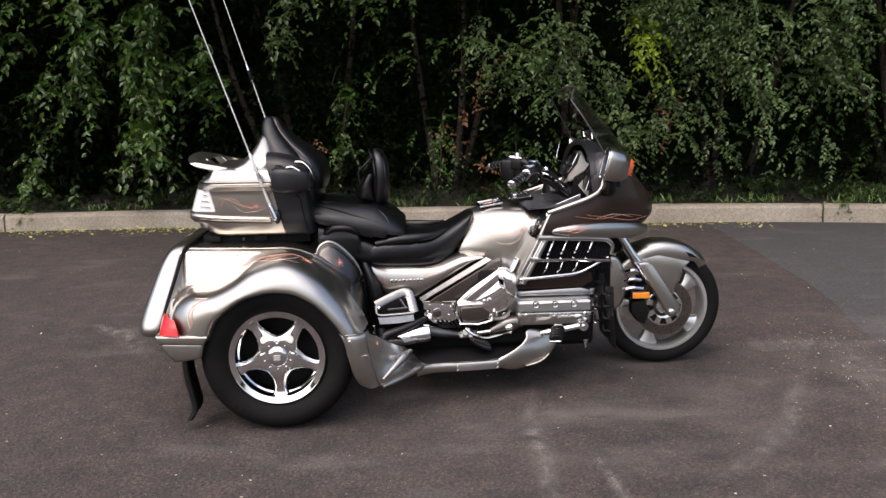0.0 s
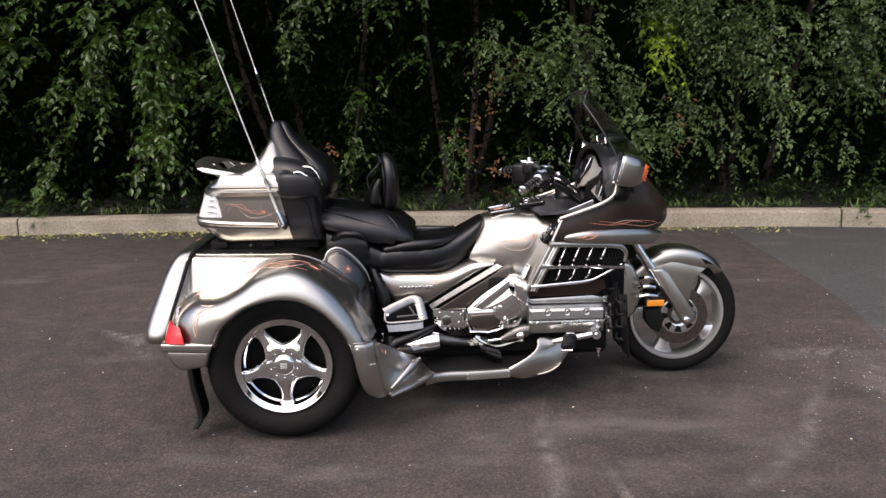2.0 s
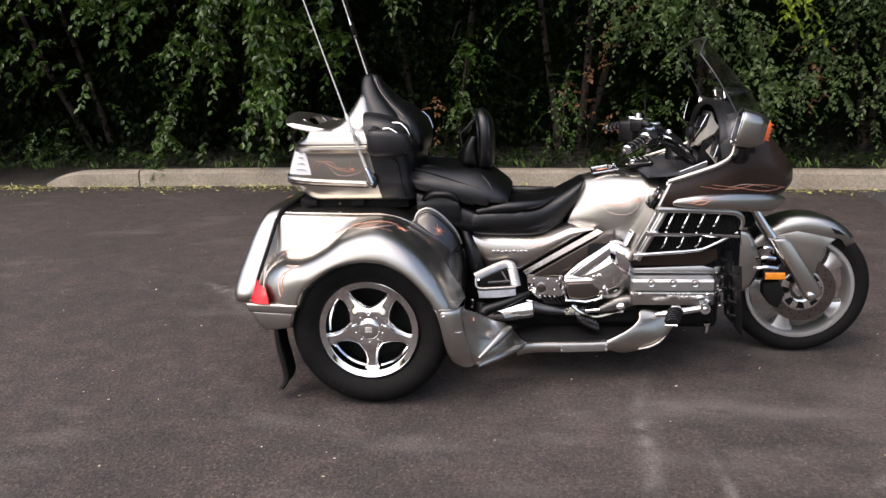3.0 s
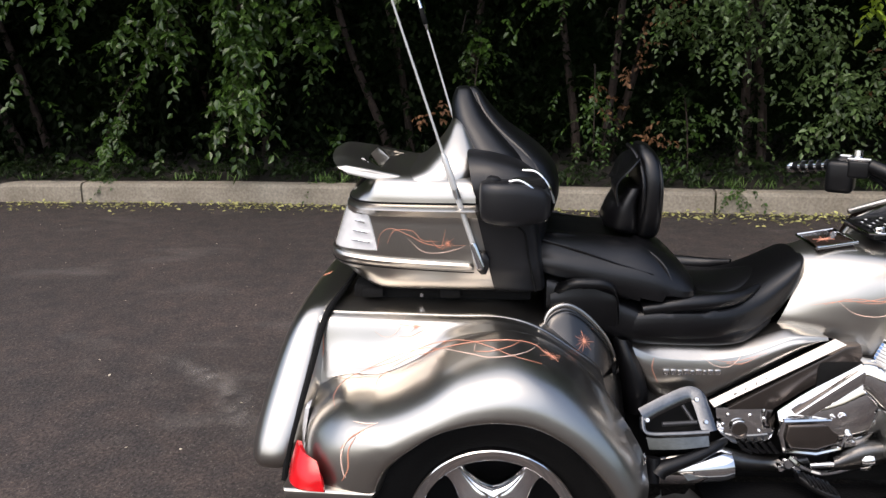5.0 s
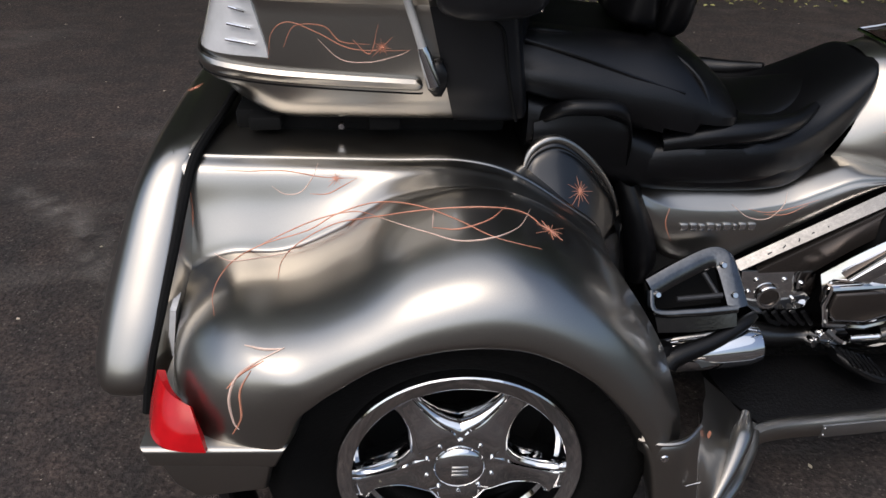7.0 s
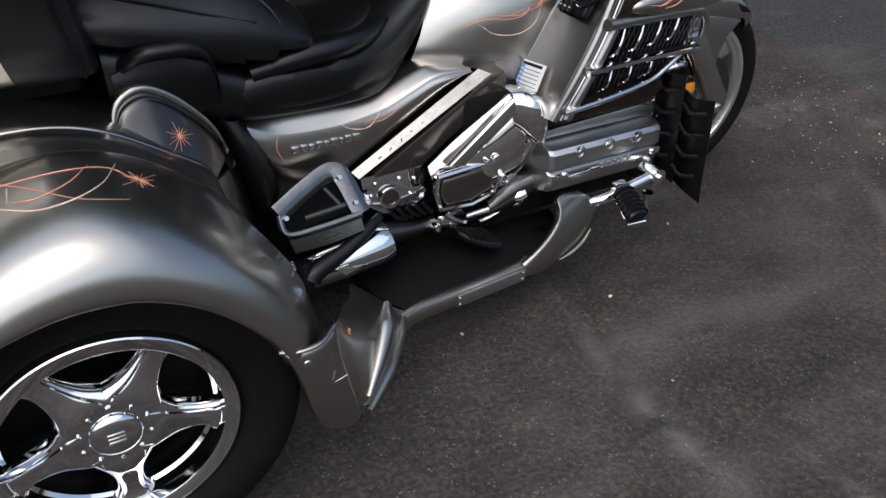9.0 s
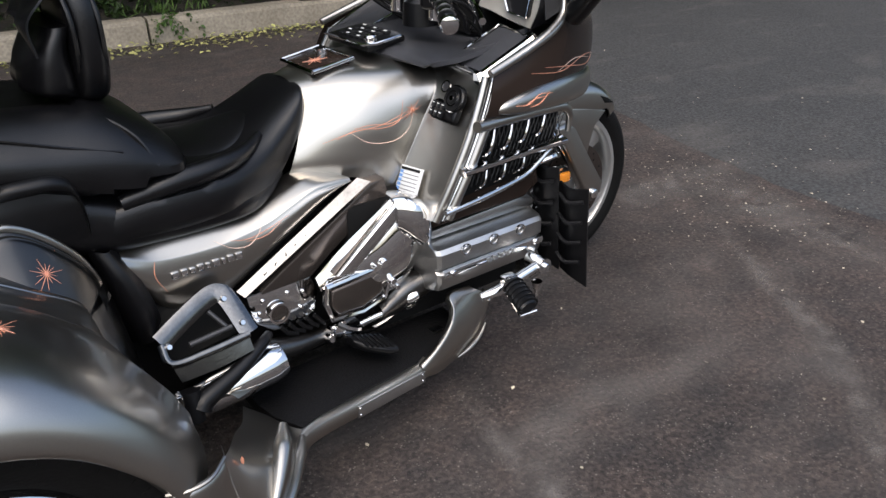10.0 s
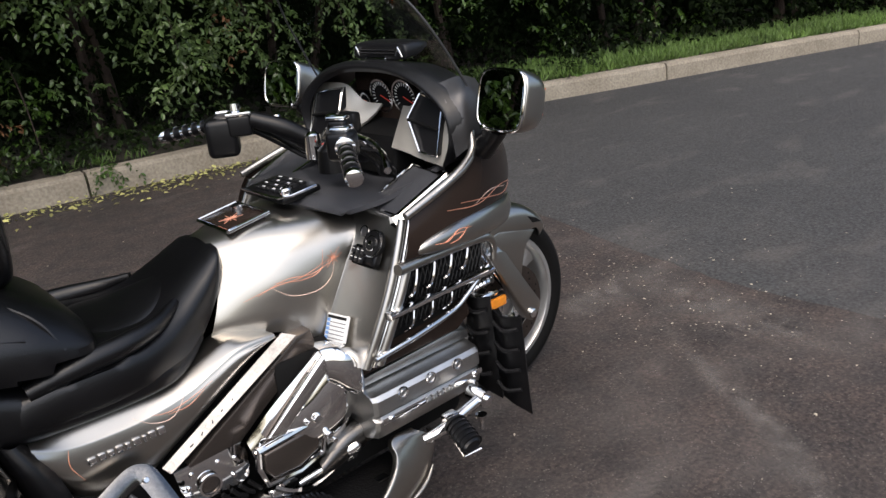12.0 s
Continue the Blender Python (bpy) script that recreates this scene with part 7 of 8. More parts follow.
        part("needle", block(-0.0065, -0.005, -0.0012, 0.0012, -0.005, r * 0.8, 0, None, Matrix.Rotation(radians(115), 4, "X")), RED, g, "red needle")
    part("dash_centre", plate([(1.42, 0.90), (1.44, 1.00), (1.53, 1.025), (1.53, 0.88)], CY - 0.105, CY + 0.105, 0.02, segments=3), BLACK, dash)
    for side in (-1, 1):
        rows = [[(1.525, out(side, 0.050), 1.062), (1.508, out(side, 0.11), 1.070), (1.500, out(side, 0.18), 1.118), (1.490, out(side, 0.31), 1.12)],
                [(1.500, out(side, 0.062), 1.035), (1.478, out(side, 0.12), 1.040), (1.470, out(side, 0.20), 1.055), (1.470, out(side, 0.318), 1.06)],
                [(1.462, out(side, 0.085), 1.005), (1.446, out(side, 0.14), 1.005), (1.450, out(side, 0.22), 1.01), (1.452, out(side, 0.314), 1.01)],
                [(1.425, out(side, 0.105), 0.972), (1.424, out(side, 0.16), 0.968), (1.430, out(side, 0.22), 0.955), (1.432, out(side, 0.296), 0.945)]]
        part("dash_wing", sheet(rows, 20, 24, 0.008), DASH_SILVER, dash, "curved silver dash wing")
    # top cover between tank and bars, with the radio keys and the filler lid
    rows = []
    for f in np.linspace(-1, 1, 9):
        d = f * 0.27
        rows.append([(1.125 + 0.03 * abs(f), CY + d * 0.8, 0.893 - 0.012 * f * f), (1.17, CY + d * 0.92, 0.908 - 0.012 * f * f), (1.25, CY + d, 0.915 - 0.01 * f * f - 0.02 * (1 - f * f)), (1.36, CY + d, 0.925 - 0.045 * (1 - f * f)), (1.46, CY + d, 0.95 - 0.06 * (1 - f * f))])
    part("top_cover", sheet(rows, 30, 24, 0.012), COVER_GREY, trike, "matt charcoal cover behind the handlebar")
    face = Matrix.Translation((1.145, CY + 0.02, 0.917)) @ Matrix.Rotation(radians(-6), 4, "Y")
    radio = part("radio_panel", block(-0.055, 0.06, -0.10, 0.10, -0.012, 0.008, 0.008, None, face), PLASTIC, trike, "glossy black radio panel with small keys")
    for i in range(4):
        for j in range(5):
            part("key", block(-0.009, 0.009, -0.011, 0.011, 0.006, 0.014, 0.002, None, face @ Matrix.Translation((-0.032 + 0.022 * i, -0.05 + 0.025 * j, 0))), GREY_PLASTIC, radio)
            if (i + j) % 2:
                part("key_mark", block(-0.002, 0.002, -0.006, 0.006, 0.0138, 0.0148, 0, None, face @ Matrix.Translation((-0.032 + 0.022 * i, -0.05 + 0.025 * j, 0))), WHITE, radio)
    part("radio_knob", tube([face @ Vector((-0.03, -0.078, 0.006)), face @ Vector((-0.03, -0.078, 0.02)), face @ Vector((-0.03, -0.078, 0.024))], [0.017, 0.016, 0.012], 20), CHROME, radio, "chrome knob")
    part("radio_frame", tube([face @ Vector(p) for p in ((-0.058, 0.10, 0.006), (-0.058, -0.085, 0.006), (-0.03, -0.104, 0.006), (0.045, -0.10, 0.006))], 0.004, 6), CHROME, radio)
    face = Matrix.Translation((0.992, CY + 0.0, 0.883)) @ Matrix.Rotation(radians(-9), 4, "Y")
    lid = part("filler_lid", block(-0.05, 0.05, -0.075, 0.075, -0.012, 0.006, 0.005, None, face), DARK_PAINT, trike, "dark filler lid in a chrome frame")
    ring = [face @ Vector(p) for p in ((-0.055, -0.08, 0.004), (0.055, -0.08, 0.004), (0.055, 0.08, 0.004), (-0.055, 0.08, 0.004), (-0.055, -0.08, 0.004))]
    part("lid_frame", tube(ring, 0.0055, 8), CHROME, lid)
    part("lock", tube([face @ Vector((0.03, 0.03, 0.004)), face @ Vector((0.03, 0.03, 0.018))], 0.014, 16), CHROME, lid)
    bm = bmesh.new()
    for k in range(12):
        a = 2 * math.pi * k / 12
        L = 0.03 if k % 2 else 0.018
        tube([face @ Vector((-0.01, -0.01, 0.0068)), face @ Vector((-0.01 + L * math.cos(a), -0.01 + L * math.sin(a), 0.0068))], [0.0014, 0.0006], 4, bm)
    part("starburst", bm, ORANGE_STRIPE, lid, "orange starburst")
    # handlebar
    for side in (-1, 1):
        end = (1.043, 0.472, 1.032)
        inner = (1.135, 0.315, 1.062)
        bar = part("handlebar", tube(mirrored([(1.12, 0.335, 1.058), inner, (1.19, 0.23, 1.075), (1.26, 0.15, 1.03), (1.33, 0.10, 0.98), (1.36, 0.05, 0.965)], side), [0.012, 0.014, 0.017, 0.02, 0.022, 0.02], 12, smooth=24), PLASTIC, trike, "black handlebar half with chrome grip")
        a, b = np.array(end), np.array(inner)
        grip = part("grip", tube(mirrored([tuple(lerp(a, b, f)) for f in (0.1, 0.14, 0.5, 0.9, 0.94)], side), [0.012, 0.0185, 0.0175, 0.0185, 0.013], 16, smooth=16), PLASTIC, bar, "black grip with chrome bands")
        part("grip_end", tube(mirrored([tuple(lerp(a, b, f)) for f in (-0.02, 0.0, 0.05, 0.12)], side), [0.012, 0.019, 0.021, 0.017], 16), CHROME, bar, "chrome grip end")
        for k in range(4):
            f = 0.25 + 0.17 * k
            part("grip_band", tube(mirrored([tuple(lerp(a, b, f)), tuple(lerp(a, b, f + 0.05))], side), 0.0198, 16), CHROME, bar)
        part("switch_box", block(-0.03, 0.03, -0.03, 0.03, -0.035, 0.03, 0.012, None, Matrix.Translation((1.15, out(side, 0.285), 1.062)) @ Matrix.Rotation(radians(-side * 30), 4, "Z"), 3), PLASTIC, bar, "black switch box")
        if side > 0:
            part("switch_housing", block(-0.045, 0.040, -0.048, 0.048, -0.075, 0.030, 0.016, None, Matrix.Translation((1.135, out(side, 0.27), 1.055)) @ Matrix.Rotation(radians(-side * 30), 4, "Z"), 3), PLASTIC, bar, "bulky black switch housing")
        small = 1.0 if side > 0 else 0.5
        mc = part("reservoir", block(-0.032 * small, 0.032 * small, -0.045 * small, 0.045 * small, -0.028 * small, 0.028 * small, 0.008, None, Matrix.Translation((1.175, out(side, 0.24), 1.095 if side < 0 else 1.062)) @ Matrix.Rotation(radians(-side * 30), 4, "Z"), 3), PLASTIC, bar, "black fluid reservoir with chrome lid")
        part("reservoir_lid", block(-0.034 * small, 0.034 * small, -0.047 * small, 0.047 * small, 0, 0.010, 0.003, None, Matrix.Translation((1.175, out(side, 0.24), (1.095 if side < 0 else 1.062) + 0.027 * small)) @ Matrix.Rotation(radians(-side * 30), 4, "Z")), CHROME, bar)
        part("lid_knob", tube(mirrored([(1.17, 0.225, 1.110), (1.17, 0.225, 1.118), (1.17, 0.225, 1.122)] if side < 0 else [(1.17, 0.25, 1.10), (1.17, 0.25, 1.118), (1.17, 0.25, 1.122)], side), [0.016, 0.014, 0.008], 14), CHROME, bar)
        lever = [(1.20, 0.27, 1.066), (1.20, 0.33, 1.056), (1.165, 0.41, 1.042), (1.125, 0.475, 1.03)]
        part("lever", tube(mirrored(lever, side), [0.009, 0.008, 0.007, 0.008], 8, smooth=14), CHROME, bar, "chrome lever")
        part("bar_cover", tube(mirrored([(1.19, 0.20, 1.075), (1.25, 0.15, 1.045), (1.30, 0.12, 1.01)], side), [0.022, 0.026, 0.024], 12, smooth=8), PLASTIC if side > 0 else GREY_PLASTIC, bar)
        part("grip_collar", tube(mirrored([tuple(lerp(a, b, f)) for f in (0.93, 0.95, 1.03, 1.06)], side), [0.018, 0.0235, 0.0235, 0.017], 16), CHROME, bar, "chrome collar inside the grip")
        part("switch_cap", block(-0.018, 0.018, -0.022, 0.022, 0.028, 0.040, 0.005, None, Matrix.Translation((1.15, out(side, 0.285), 1.062)) @ Matrix.Rotation(radians(-side * 30), 4, "Z"), 2), CHROME, bar, "chrome switch cap")
        for dx, dz, m, r in ((0.012, 0.012, CHROME, 0.0045), (-0.014, -0.008, PLASTIC, 0.006), (0.03, -0.02, PLASTIC, 0.0045)):
            part("hose", tube(mirrored([(1.185 + dx, 0.255, 1.055 + dz), (1.235 + dx, 0.245, 1.035 + dz), (1.30 + dx, 0.215, 0.985 + dz), (1.345 + dx, 0.165, 0.945 + dz), (1.385, 0.11, 0.915)], side), r, 7, smooth=20), m, bar, "curved brake hose")
        part("hose_union", knob((1.25, out(side, 0.17), 1.062), (0, 0, 1), 0.013, 0.016), CHROME, bar)
        part("bar_clamp", tube(mirrored([(1.30, 0.085, 0.955), (1.30, 0.085, 1.02), (1.30, 0.085, 1.028)], side), [0.024, 0.022, 0.012], 14), CHROME, bar, "chrome bar clamp")
        part("cable", tube(mirrored([(1.20, 0.22, 1.05), (1.27, 0.20, 1.00), (1.34, 0.20, 0.94), (1.38, 0.16, 0.90)], side), 0.005, 6, smooth=16), BLACK, bar)
    part("ignition_cover", tube([(1.31, CY, 0.93), (1.31, CY, 0.985), (1.315, CY, 0.995)], [0.05, 0.045, 0.03], 20), PLASTIC, trike)
    bm = block(1.355, 1.385, CY - 0.035, CY + 0.03, 1.02, 1.075, 0.008, None, None)
    gps = part("small_display", bm, PLASTIC, trike, "small black display on the bar")
    part("display_face", block(1.3535, 1.356, CY - 0.03, CY + 0.025, 1.027, 1.068, 0.001), GREY_PLASTIC, gps)
    part("display_arm", tube([(1.37, CY, 1.03), (1.36, CY - 0.02, 0.98)], 0.008, 8), PLASTIC, gps)
    part("red_button", tube([(1.30, CY + 0.02, 0.99), (1.30, CY + 0.02, 1.002)], 0.012, 12), RED, trike)


def front_wheel():
    c = (1.892, CY + 0.055, 0.318)
    aside = lambda side, d: out(side, d) + 0.045
    prof = [(0.240, -0.048), (0.262, -0.058), (0.285, -0.060), (0.305, -0.048), (0.316, -0.024), (0.319, 0.0), (0.316, 0.024), (0.305, 0.048), (0.285, 0.060), (0.262, 0.058), (0.240, 0.048), (0.238, 0.0)]
    wheel = part("front_wheel", turned(prof, c, n=72), RUBBER, trike, "narrow black front tyre on a cast silver rim")
    rim = [(0.243, -0.050), (0.240, -0.056), (0.226, -0.056), (0.218, -0.045), (0.214, -0.02), (0.214, 0.02), (0.218, 0.045), (0.226, 0.056), (0.240, 0.056), (0.243, 0.05)]
    part("rim", turned(rim, c, n=64), RIM_GREY, wheel, "cast silver rim")
    for k in range(5):
        rows = []
        for r, sw, w in ((0.05, 0.0, 0.36), (0.09, 0.12, 0.24), (0.13, 0.22, 0.19), (0.17, 0.28, 0.20), (0.205, 0.32, 0.25), (0.222, 0.34, 0.30)):
            a = radians(20 + 72 * k) + sw
            row = []
            for q, dy in ((-1, 0.004), (-0.8, -0.012), (-0.3, -0.018), (0.3, -0.018), (0.8, -0.012), (1, 0.004), (0.8, 0.014), (0, 0.018), (-0.8, 0.014)):
                b = a + q * w
                row.append((c[0] + r * math.cos(b), c[1] + dy * 1.6, c[2] + r * math.sin(b)))
            rows.append(row)
        part("spoke", loft(rows, 16), RIM_GREY, wheel, "curved cast spoke")
    part("hub", turned([(0.0005, -0.07), (0.03, -0.068), (0.055, -0.05), (0.06, 0), (0.055, 0.05), (0.03, 0.068), (0.0005, 0.07)], c, n=32), RIM_GREY, wheel)
    for side in (-1, 1):
        y = side * 0.082
        part("brake_disc", turned([(0.095, y), (0.148, y), (0.148, y + 0.005 * side), (0.095, y + 0.005 * side)], c, n=56), DISC, wheel, "steel brake disc")
        bm = bmesh.new()
        for k in range(40):
            a = 2 * math.pi * k / 40
            r = 0.108 + 0.013 * (k % 3)
            knob((c[0] + r * math.cos(a), c[1] + y + 0.0035 * side, c[2] + r * math.sin(a)), (0, side, 0), 0.0035, 0.002, bm, 8)
        tagged(part("disc_holes", bm, BLACK, wheel), kind="stuff")
        rows = [[(c[0] + r * math.cos(a), c[1] + y * f, c[2] + r * math.sin(a)) for r, f in ((0.03, 0.95), (0.06, 1.06), (0.09, 1.08), (0.102, 1.03))] for a in np.linspace(0, 2 * math.pi, 37)]
        part("disc_carrier", sheet(rows, 73, 8), CHROME, wheel, "chrome disc cover with cut-outs")
        bm = bmesh.new()
        for k in range(8):
            a0 = 2 * math.pi * k / 8
            pts = [(0.055, -0.16), (0.088, -0.22), (0.09, 0.2), (0.058, 0.16)]
            vs = [bm.verts.new((c[0] + r * math.cos(a0 + b), c[1] + y * 1.10, c[2] + r * math.sin(a0 + b))) for r, b in pts]
            bm.faces.new(vs)
        part("cut_outs", bm, BLACK, wheel)
    # forks, covers and caliper
    for side in (-1, 1):
        y = 0.125
        slope = Vector((1.915 - 1.70, 0, 0.325 - 0.62))
        part("fork_leg", tube([(1.565, aside(side, y), 0.83), (1.70, aside(side, y), 0.62), (1.90, aside(side, y), 0.34)], 0.024, 14), CHROME, trike, "chrome fork tube")
        bm = plate([(1.722, 0.578), (1.782, 0.585), (1.80, 0.565), (1.955, 0.345), (1.945, 0.31), (1.91, 0.285), (1.885, 0.30)], aside(side, y - 0.01), aside(side, y + 0.036), 0.014, segments=4)
        cov = part("fork_cover", bm, PAINT, trike, "silver fork slider cover")
        part("axle_bolt", knob((1.905, aside(side, y + 0.036), 0.318), (0, side, 0), 0.016, 0.010), CHROME, cov)
        part("caliper", plate([(1.70, 0.37), (1.77, 0.385), (1.80, 0.32), (1.775, 0.25), (1.735, 0.27), (1.70, 0.32)], aside(side, 0.09), aside(side, 0.15), 0.012), BLACK, trike, "black brake caliper")
        part("reflector", block(1.703, 1.79, aside(side, 0.150), aside(side, 0.164), 0.393, 0.425, 0.004), AMBER, trike, "amber side reflector")
        part("reflector_base", block(1.698, 1.795, aside(side, 0.13), aside(side, 0.152), 0.388, 0.43, 0.005), PLASTIC, trike)
        for k in range(3):
            z = 0.44 + k * 0.045
            part("fork_clip", tube([(1.655 + 0.006 * k, aside(side, 0.15), z), (1.70, aside(side, 0.165), z + 0.012), (1.755 - 0.012 * k, aside(side, 0.15), z + 0.002)], 0.010, 8, smooth=8), CHROME, trike, "chrome cover band")
        part("fork_shroud", plate([(1.585, 0.62), (1.64, 0.60), (1.69, 0.50), (1.70, 0.43), (1.66, 0.35), (1.60, 0.30), (1.565, 0.36), (1.545, 0.48)], aside(side, 0.06), aside(side, 0.12), 0.02, segments=3), PAINT, trike, "silver lower fairing behind the wheel")
    part("steering_head", block(1.50, 1.66, aside(-1, 0.13), aside(1, 0.13), 0.62, 0.92, 0.03), BLACK, trike)
    # fender
    rows = []
    for a, r, w in ((150, 0.338, 0.080), (135, 0.345, 0.086), (115, 0.352, 0.092), (95, 0.354, 0.095), (75, 0.350, 0.094), (60, 0.342, 0.088), (50, 0.334, 0.074), (43, 0.328, 0.045)):
        a = radians(a)
        row = []
        drop = 0.10 if radians(60) < a < radians(140) else 0.06
        for d, q in ((-1.0, drop), (-1.02, drop * 0.55), (-0.93, 0.022), (-0.6, 0.004), (0, 0), (0.6, 0.004), (0.93, 0.022), (1.02, drop * 0.55), (1.0, drop)):
            rr = r - q
            row.append((c[0] + rr * math.cos(a), c[1] + d * w, c[2] + rr * math.sin(a)))
        rows.append(row)
    fend = part("front_fender", sheet(rows, 44, 34, 0.005), PAINT, trike, "silver front fender with a swept tip and pinstripes")
    for side in (-1, 1):
        part("fender_skirt", plate([(1.75, 0.575), (1.85, 0.60), (1.945, 0.578), (2.02, 0.56), (1.965, 0.52), (1.945, 0.46), (1.935, 0.36), (1.90, 0.36)], c[1] + side * 0.086, c[1] + side * 0.098, 0.005), PAINT, fend, "silver fender skirt")
        part("fender_slot", plate([(1.99, 0.615), (2.03, 0.60), (2.06, 0.578), (2.015, 0.585)], c[1] + side * 0.075, c[1] + side * 0.0955, 0.003), BLACK, fend)


for side in (-1, 1):
    side_cover(side)
    chrome_covers(side)
    exhaust(side)
    foot_gear(side)
    cylinder_head(side)
    knee_panel(side)
    vents(side)
    fairing(side)
front_end()
front_wheel()


def hump(side):
    """The domed piece between seat and fender, with a raised rim along its top."""
    rim = spline([(0.141, 0.690, 0.275), (0.147, 0.722, 0.264), (0.166, 0.747, 0.254), (0.204, 0.757, 0.245), (0.245, 0.737, 0.240), (0.290, 0.693, 0.236), (0.328, 0.640, 0.232), (0.352, 0.575, 0.232), (0.366, 0.500, 0.234), (0.372, 0.425, 0.238)], 34)
    rows = []
    for i, (x, z, d) in enumerate(rim):
        k = min(1.0, i / 5)
        lean = 0.55 + 0.45 * k
        rows.append([(x + a, out(side, d + b * lean), z - c) for a, b, c in (
            (0.004, -0.13, 0.002), (0.0, -0.020, -0.001), (0.0, -0.004, 0.003), (0.0, 0.006, 0.012), (0.002, 0.007, 0.019),
            (0.004, 0.016, 0.030), (0.008, 0.036, 0.065), (0.010, 0.062, 0.105), (0.010, 0.095, 0.15), (0.008, 0.13, 0.20))])
    h = part("fender_hump", sheet(rows, 60, 44, 0.006), HUMP_SILVER, trike, "hump in darkened silver with an orange starburst")
    edge = [(x, out(side, d - 0.004), z - 0.002) for x, z, d in rim[1:29]]
    # rim in lighter body silver, for the highlight along its upturned edge
    part("hump_edge", tube(edge, [0.003, 0.009, 0.010, 0.009, 0.006, 0.003], 10, smooth=40), PAINT, h, "rounded rim, its highlight put into lighter silver")
    rows = [[(x, out(side, d), z) for x, d, z in pts] for pts in (
        [(0.338, 0.200, 0.652), (0.352, 0.224, 0.650), (0.372, 0.230, 0.647), (0.390, 0.205, 0.642)],
        [(0.352, 0.205, 0.600), (0.370, 0.240, 0.598), (0.394, 0.246, 0.592), (0.416, 0.222, 0.588)],
        [(0.362, 0.210, 0.540), (0.383, 0.248, 0.540), (0.410, 0.254, 0.536), (0.434, 0.230, 0.532)],
        [(0.370, 0.212, 0.475), (0.392, 0.248, 0.476), (0.420, 0.254, 0.476), (0.446, 0.228, 0.476)],
        [(0.380, 0.200, 0.420), (0.400, 0.236, 0.422), (0.424, 0.240, 0.424), (0.446, 0.212, 0.428)])]
    part("splash_leather", sheet(rows, 26, 18, 0.006), LEATHER, trike, "glossy black splash panel")
    return h


humps = {side: hump(side) for side in (-1, 1)}


# ---- pinstriping ----
bpy.context.view_layer.update()


def touch(ob, eye, target):
    """Where the line from eye towards target meets ob, and the normal there."""
    e = Vector(eye)
    hit, place, normal, _ = ob.ray_cast(e, (Vector(target) - e).normalized())
    if not hit:
        return None
    if normal.dot(place - e) > 0:
        normal = -normal
    return place, normal


def stripe(ob, eye, mat, radius, targets):
    found = [touch(ob, eye, p) for p in spline(targets, 6 * len(targets))]
    run = [p + n * radius * 0.25 for p, n in (f for f in found if f)]
    if len(run) < 4:
        return
    part("pinstripe", tube(run, [radius * 0.3, radius * 0.72, radius * 0.72, radius * 0.25], 5), mat, ob, "thin hand-painted pinstripe")


def starburst(ob, eye, centre, size):
    c = touch(ob, eye, centre)
    if not c:
        return
    place, normal = c
    a = normal.orthogonal().normalized()
    b = normal.cross(a)
    bm = bmesh.new()
    for k in range(14):
        t = 2 * math.pi * k / 14
        L = size * (1.0 if k % 7 == 0 else 0.62 if k % 2 else 0.4)
        end = touch(ob, eye, place + (a * math.cos(t) + b * math.sin(t)) * L)
        if end and (end[0] - place).length < L * 2:
            tube([place + normal * 0.001, end[0] + end[1] * 0.0005], [0.0009, 0.0003], 4, bm)
    part("starburst", bm, ORANGE_STRIPE, ob, "orange painted starburst")


cover_right, bulge_right, fairing_right = found["cover", -1], found["bulge", -1], found["fairing", -1]
stripe(fenders[-1], (-0.10, -1.63, 1.36), ORANGE_STRIPE, 0.0016, [(-0.408, -0.55, 0.554), (-0.403, -0.55, 0.604), (-0.372, -0.55, 0.657), (-0.319, -0.55, 0.695), (-0.241, -0.55, 0.722), (-0.192, -0.55, 0.752), (-0.128, -0.55, 0.771), (-0.063, -0.55, 0.760), (-0.003, -0.55, 0.732), (0.059, -0.55, 0.697), (0.135, -0.55, 0.674)])
stripe(fenders[-1], (-0.10, -1.63, 1.36), ORANGE_STRIPE, 0.0016, [(-0.296, -0.55, 0.627), (-0.285, -0.55, 0.666), (-0.253, -0.55, 0.702), (-0.193, -0.55, 0.735), (-0.127, -0.55, 0.744), (-0.045, -0.55, 0.754), (0.045, -0.55, 0.756), (0.100, -0.55, 0.746), (0.136, -0.55, 0.717)])
stripe(fenders[-1], (-0.10, -1.63, 1.36), ORANGE_STRIPE, 0.0016, [(-0.044, -0.55, 0.719), (-0.002, -0.55, 0.715), (0.046, -0.55, 0.732), (0.072, -0.55, 0.758)])
stripe(fenders[-1], (-0.10, -1.63, 1.36), ORANGE_STRIPE, 0.0016, [(-0.353, -0.55, 0.675), (-0.294, -0.55, 0.709), (-0.222, -0.55, 0.743), (-0.163, -0.55, 0.755), (-0.122, -0.55, 0.739)])
stripe(fenders[-1], (-0.10, -1.63, 1.36), PALE_STRIPE, 0.0016, [(-0.122, -0.55, 0.739), (-0.086, -0.55, 0.723), (-0.050, -0.55, 0.709), (-0.001, -0.55, 0.692), (0.054, -0.55, 0.697), (0.095, -0.55, 0.718), (0.111, -0.55, 0.752)])
stripe(fenders[-1], (-0.10, -1.63, 1.36), PALE_STRIPE, 0.0016, [(-0.044, -0.55, 0.719), (-0.043, -0.55, 0.747)])
stripe(fenders[-1], (-0.10, -1.63, 1.36), PALE_STRIPE, 0.0016, [(-0.391, -0.55, 0.682), (-0.368, -0.55, 0.666), (-0.327, -0.55, 0.670), (-0.266, -0.55, 0.682)])
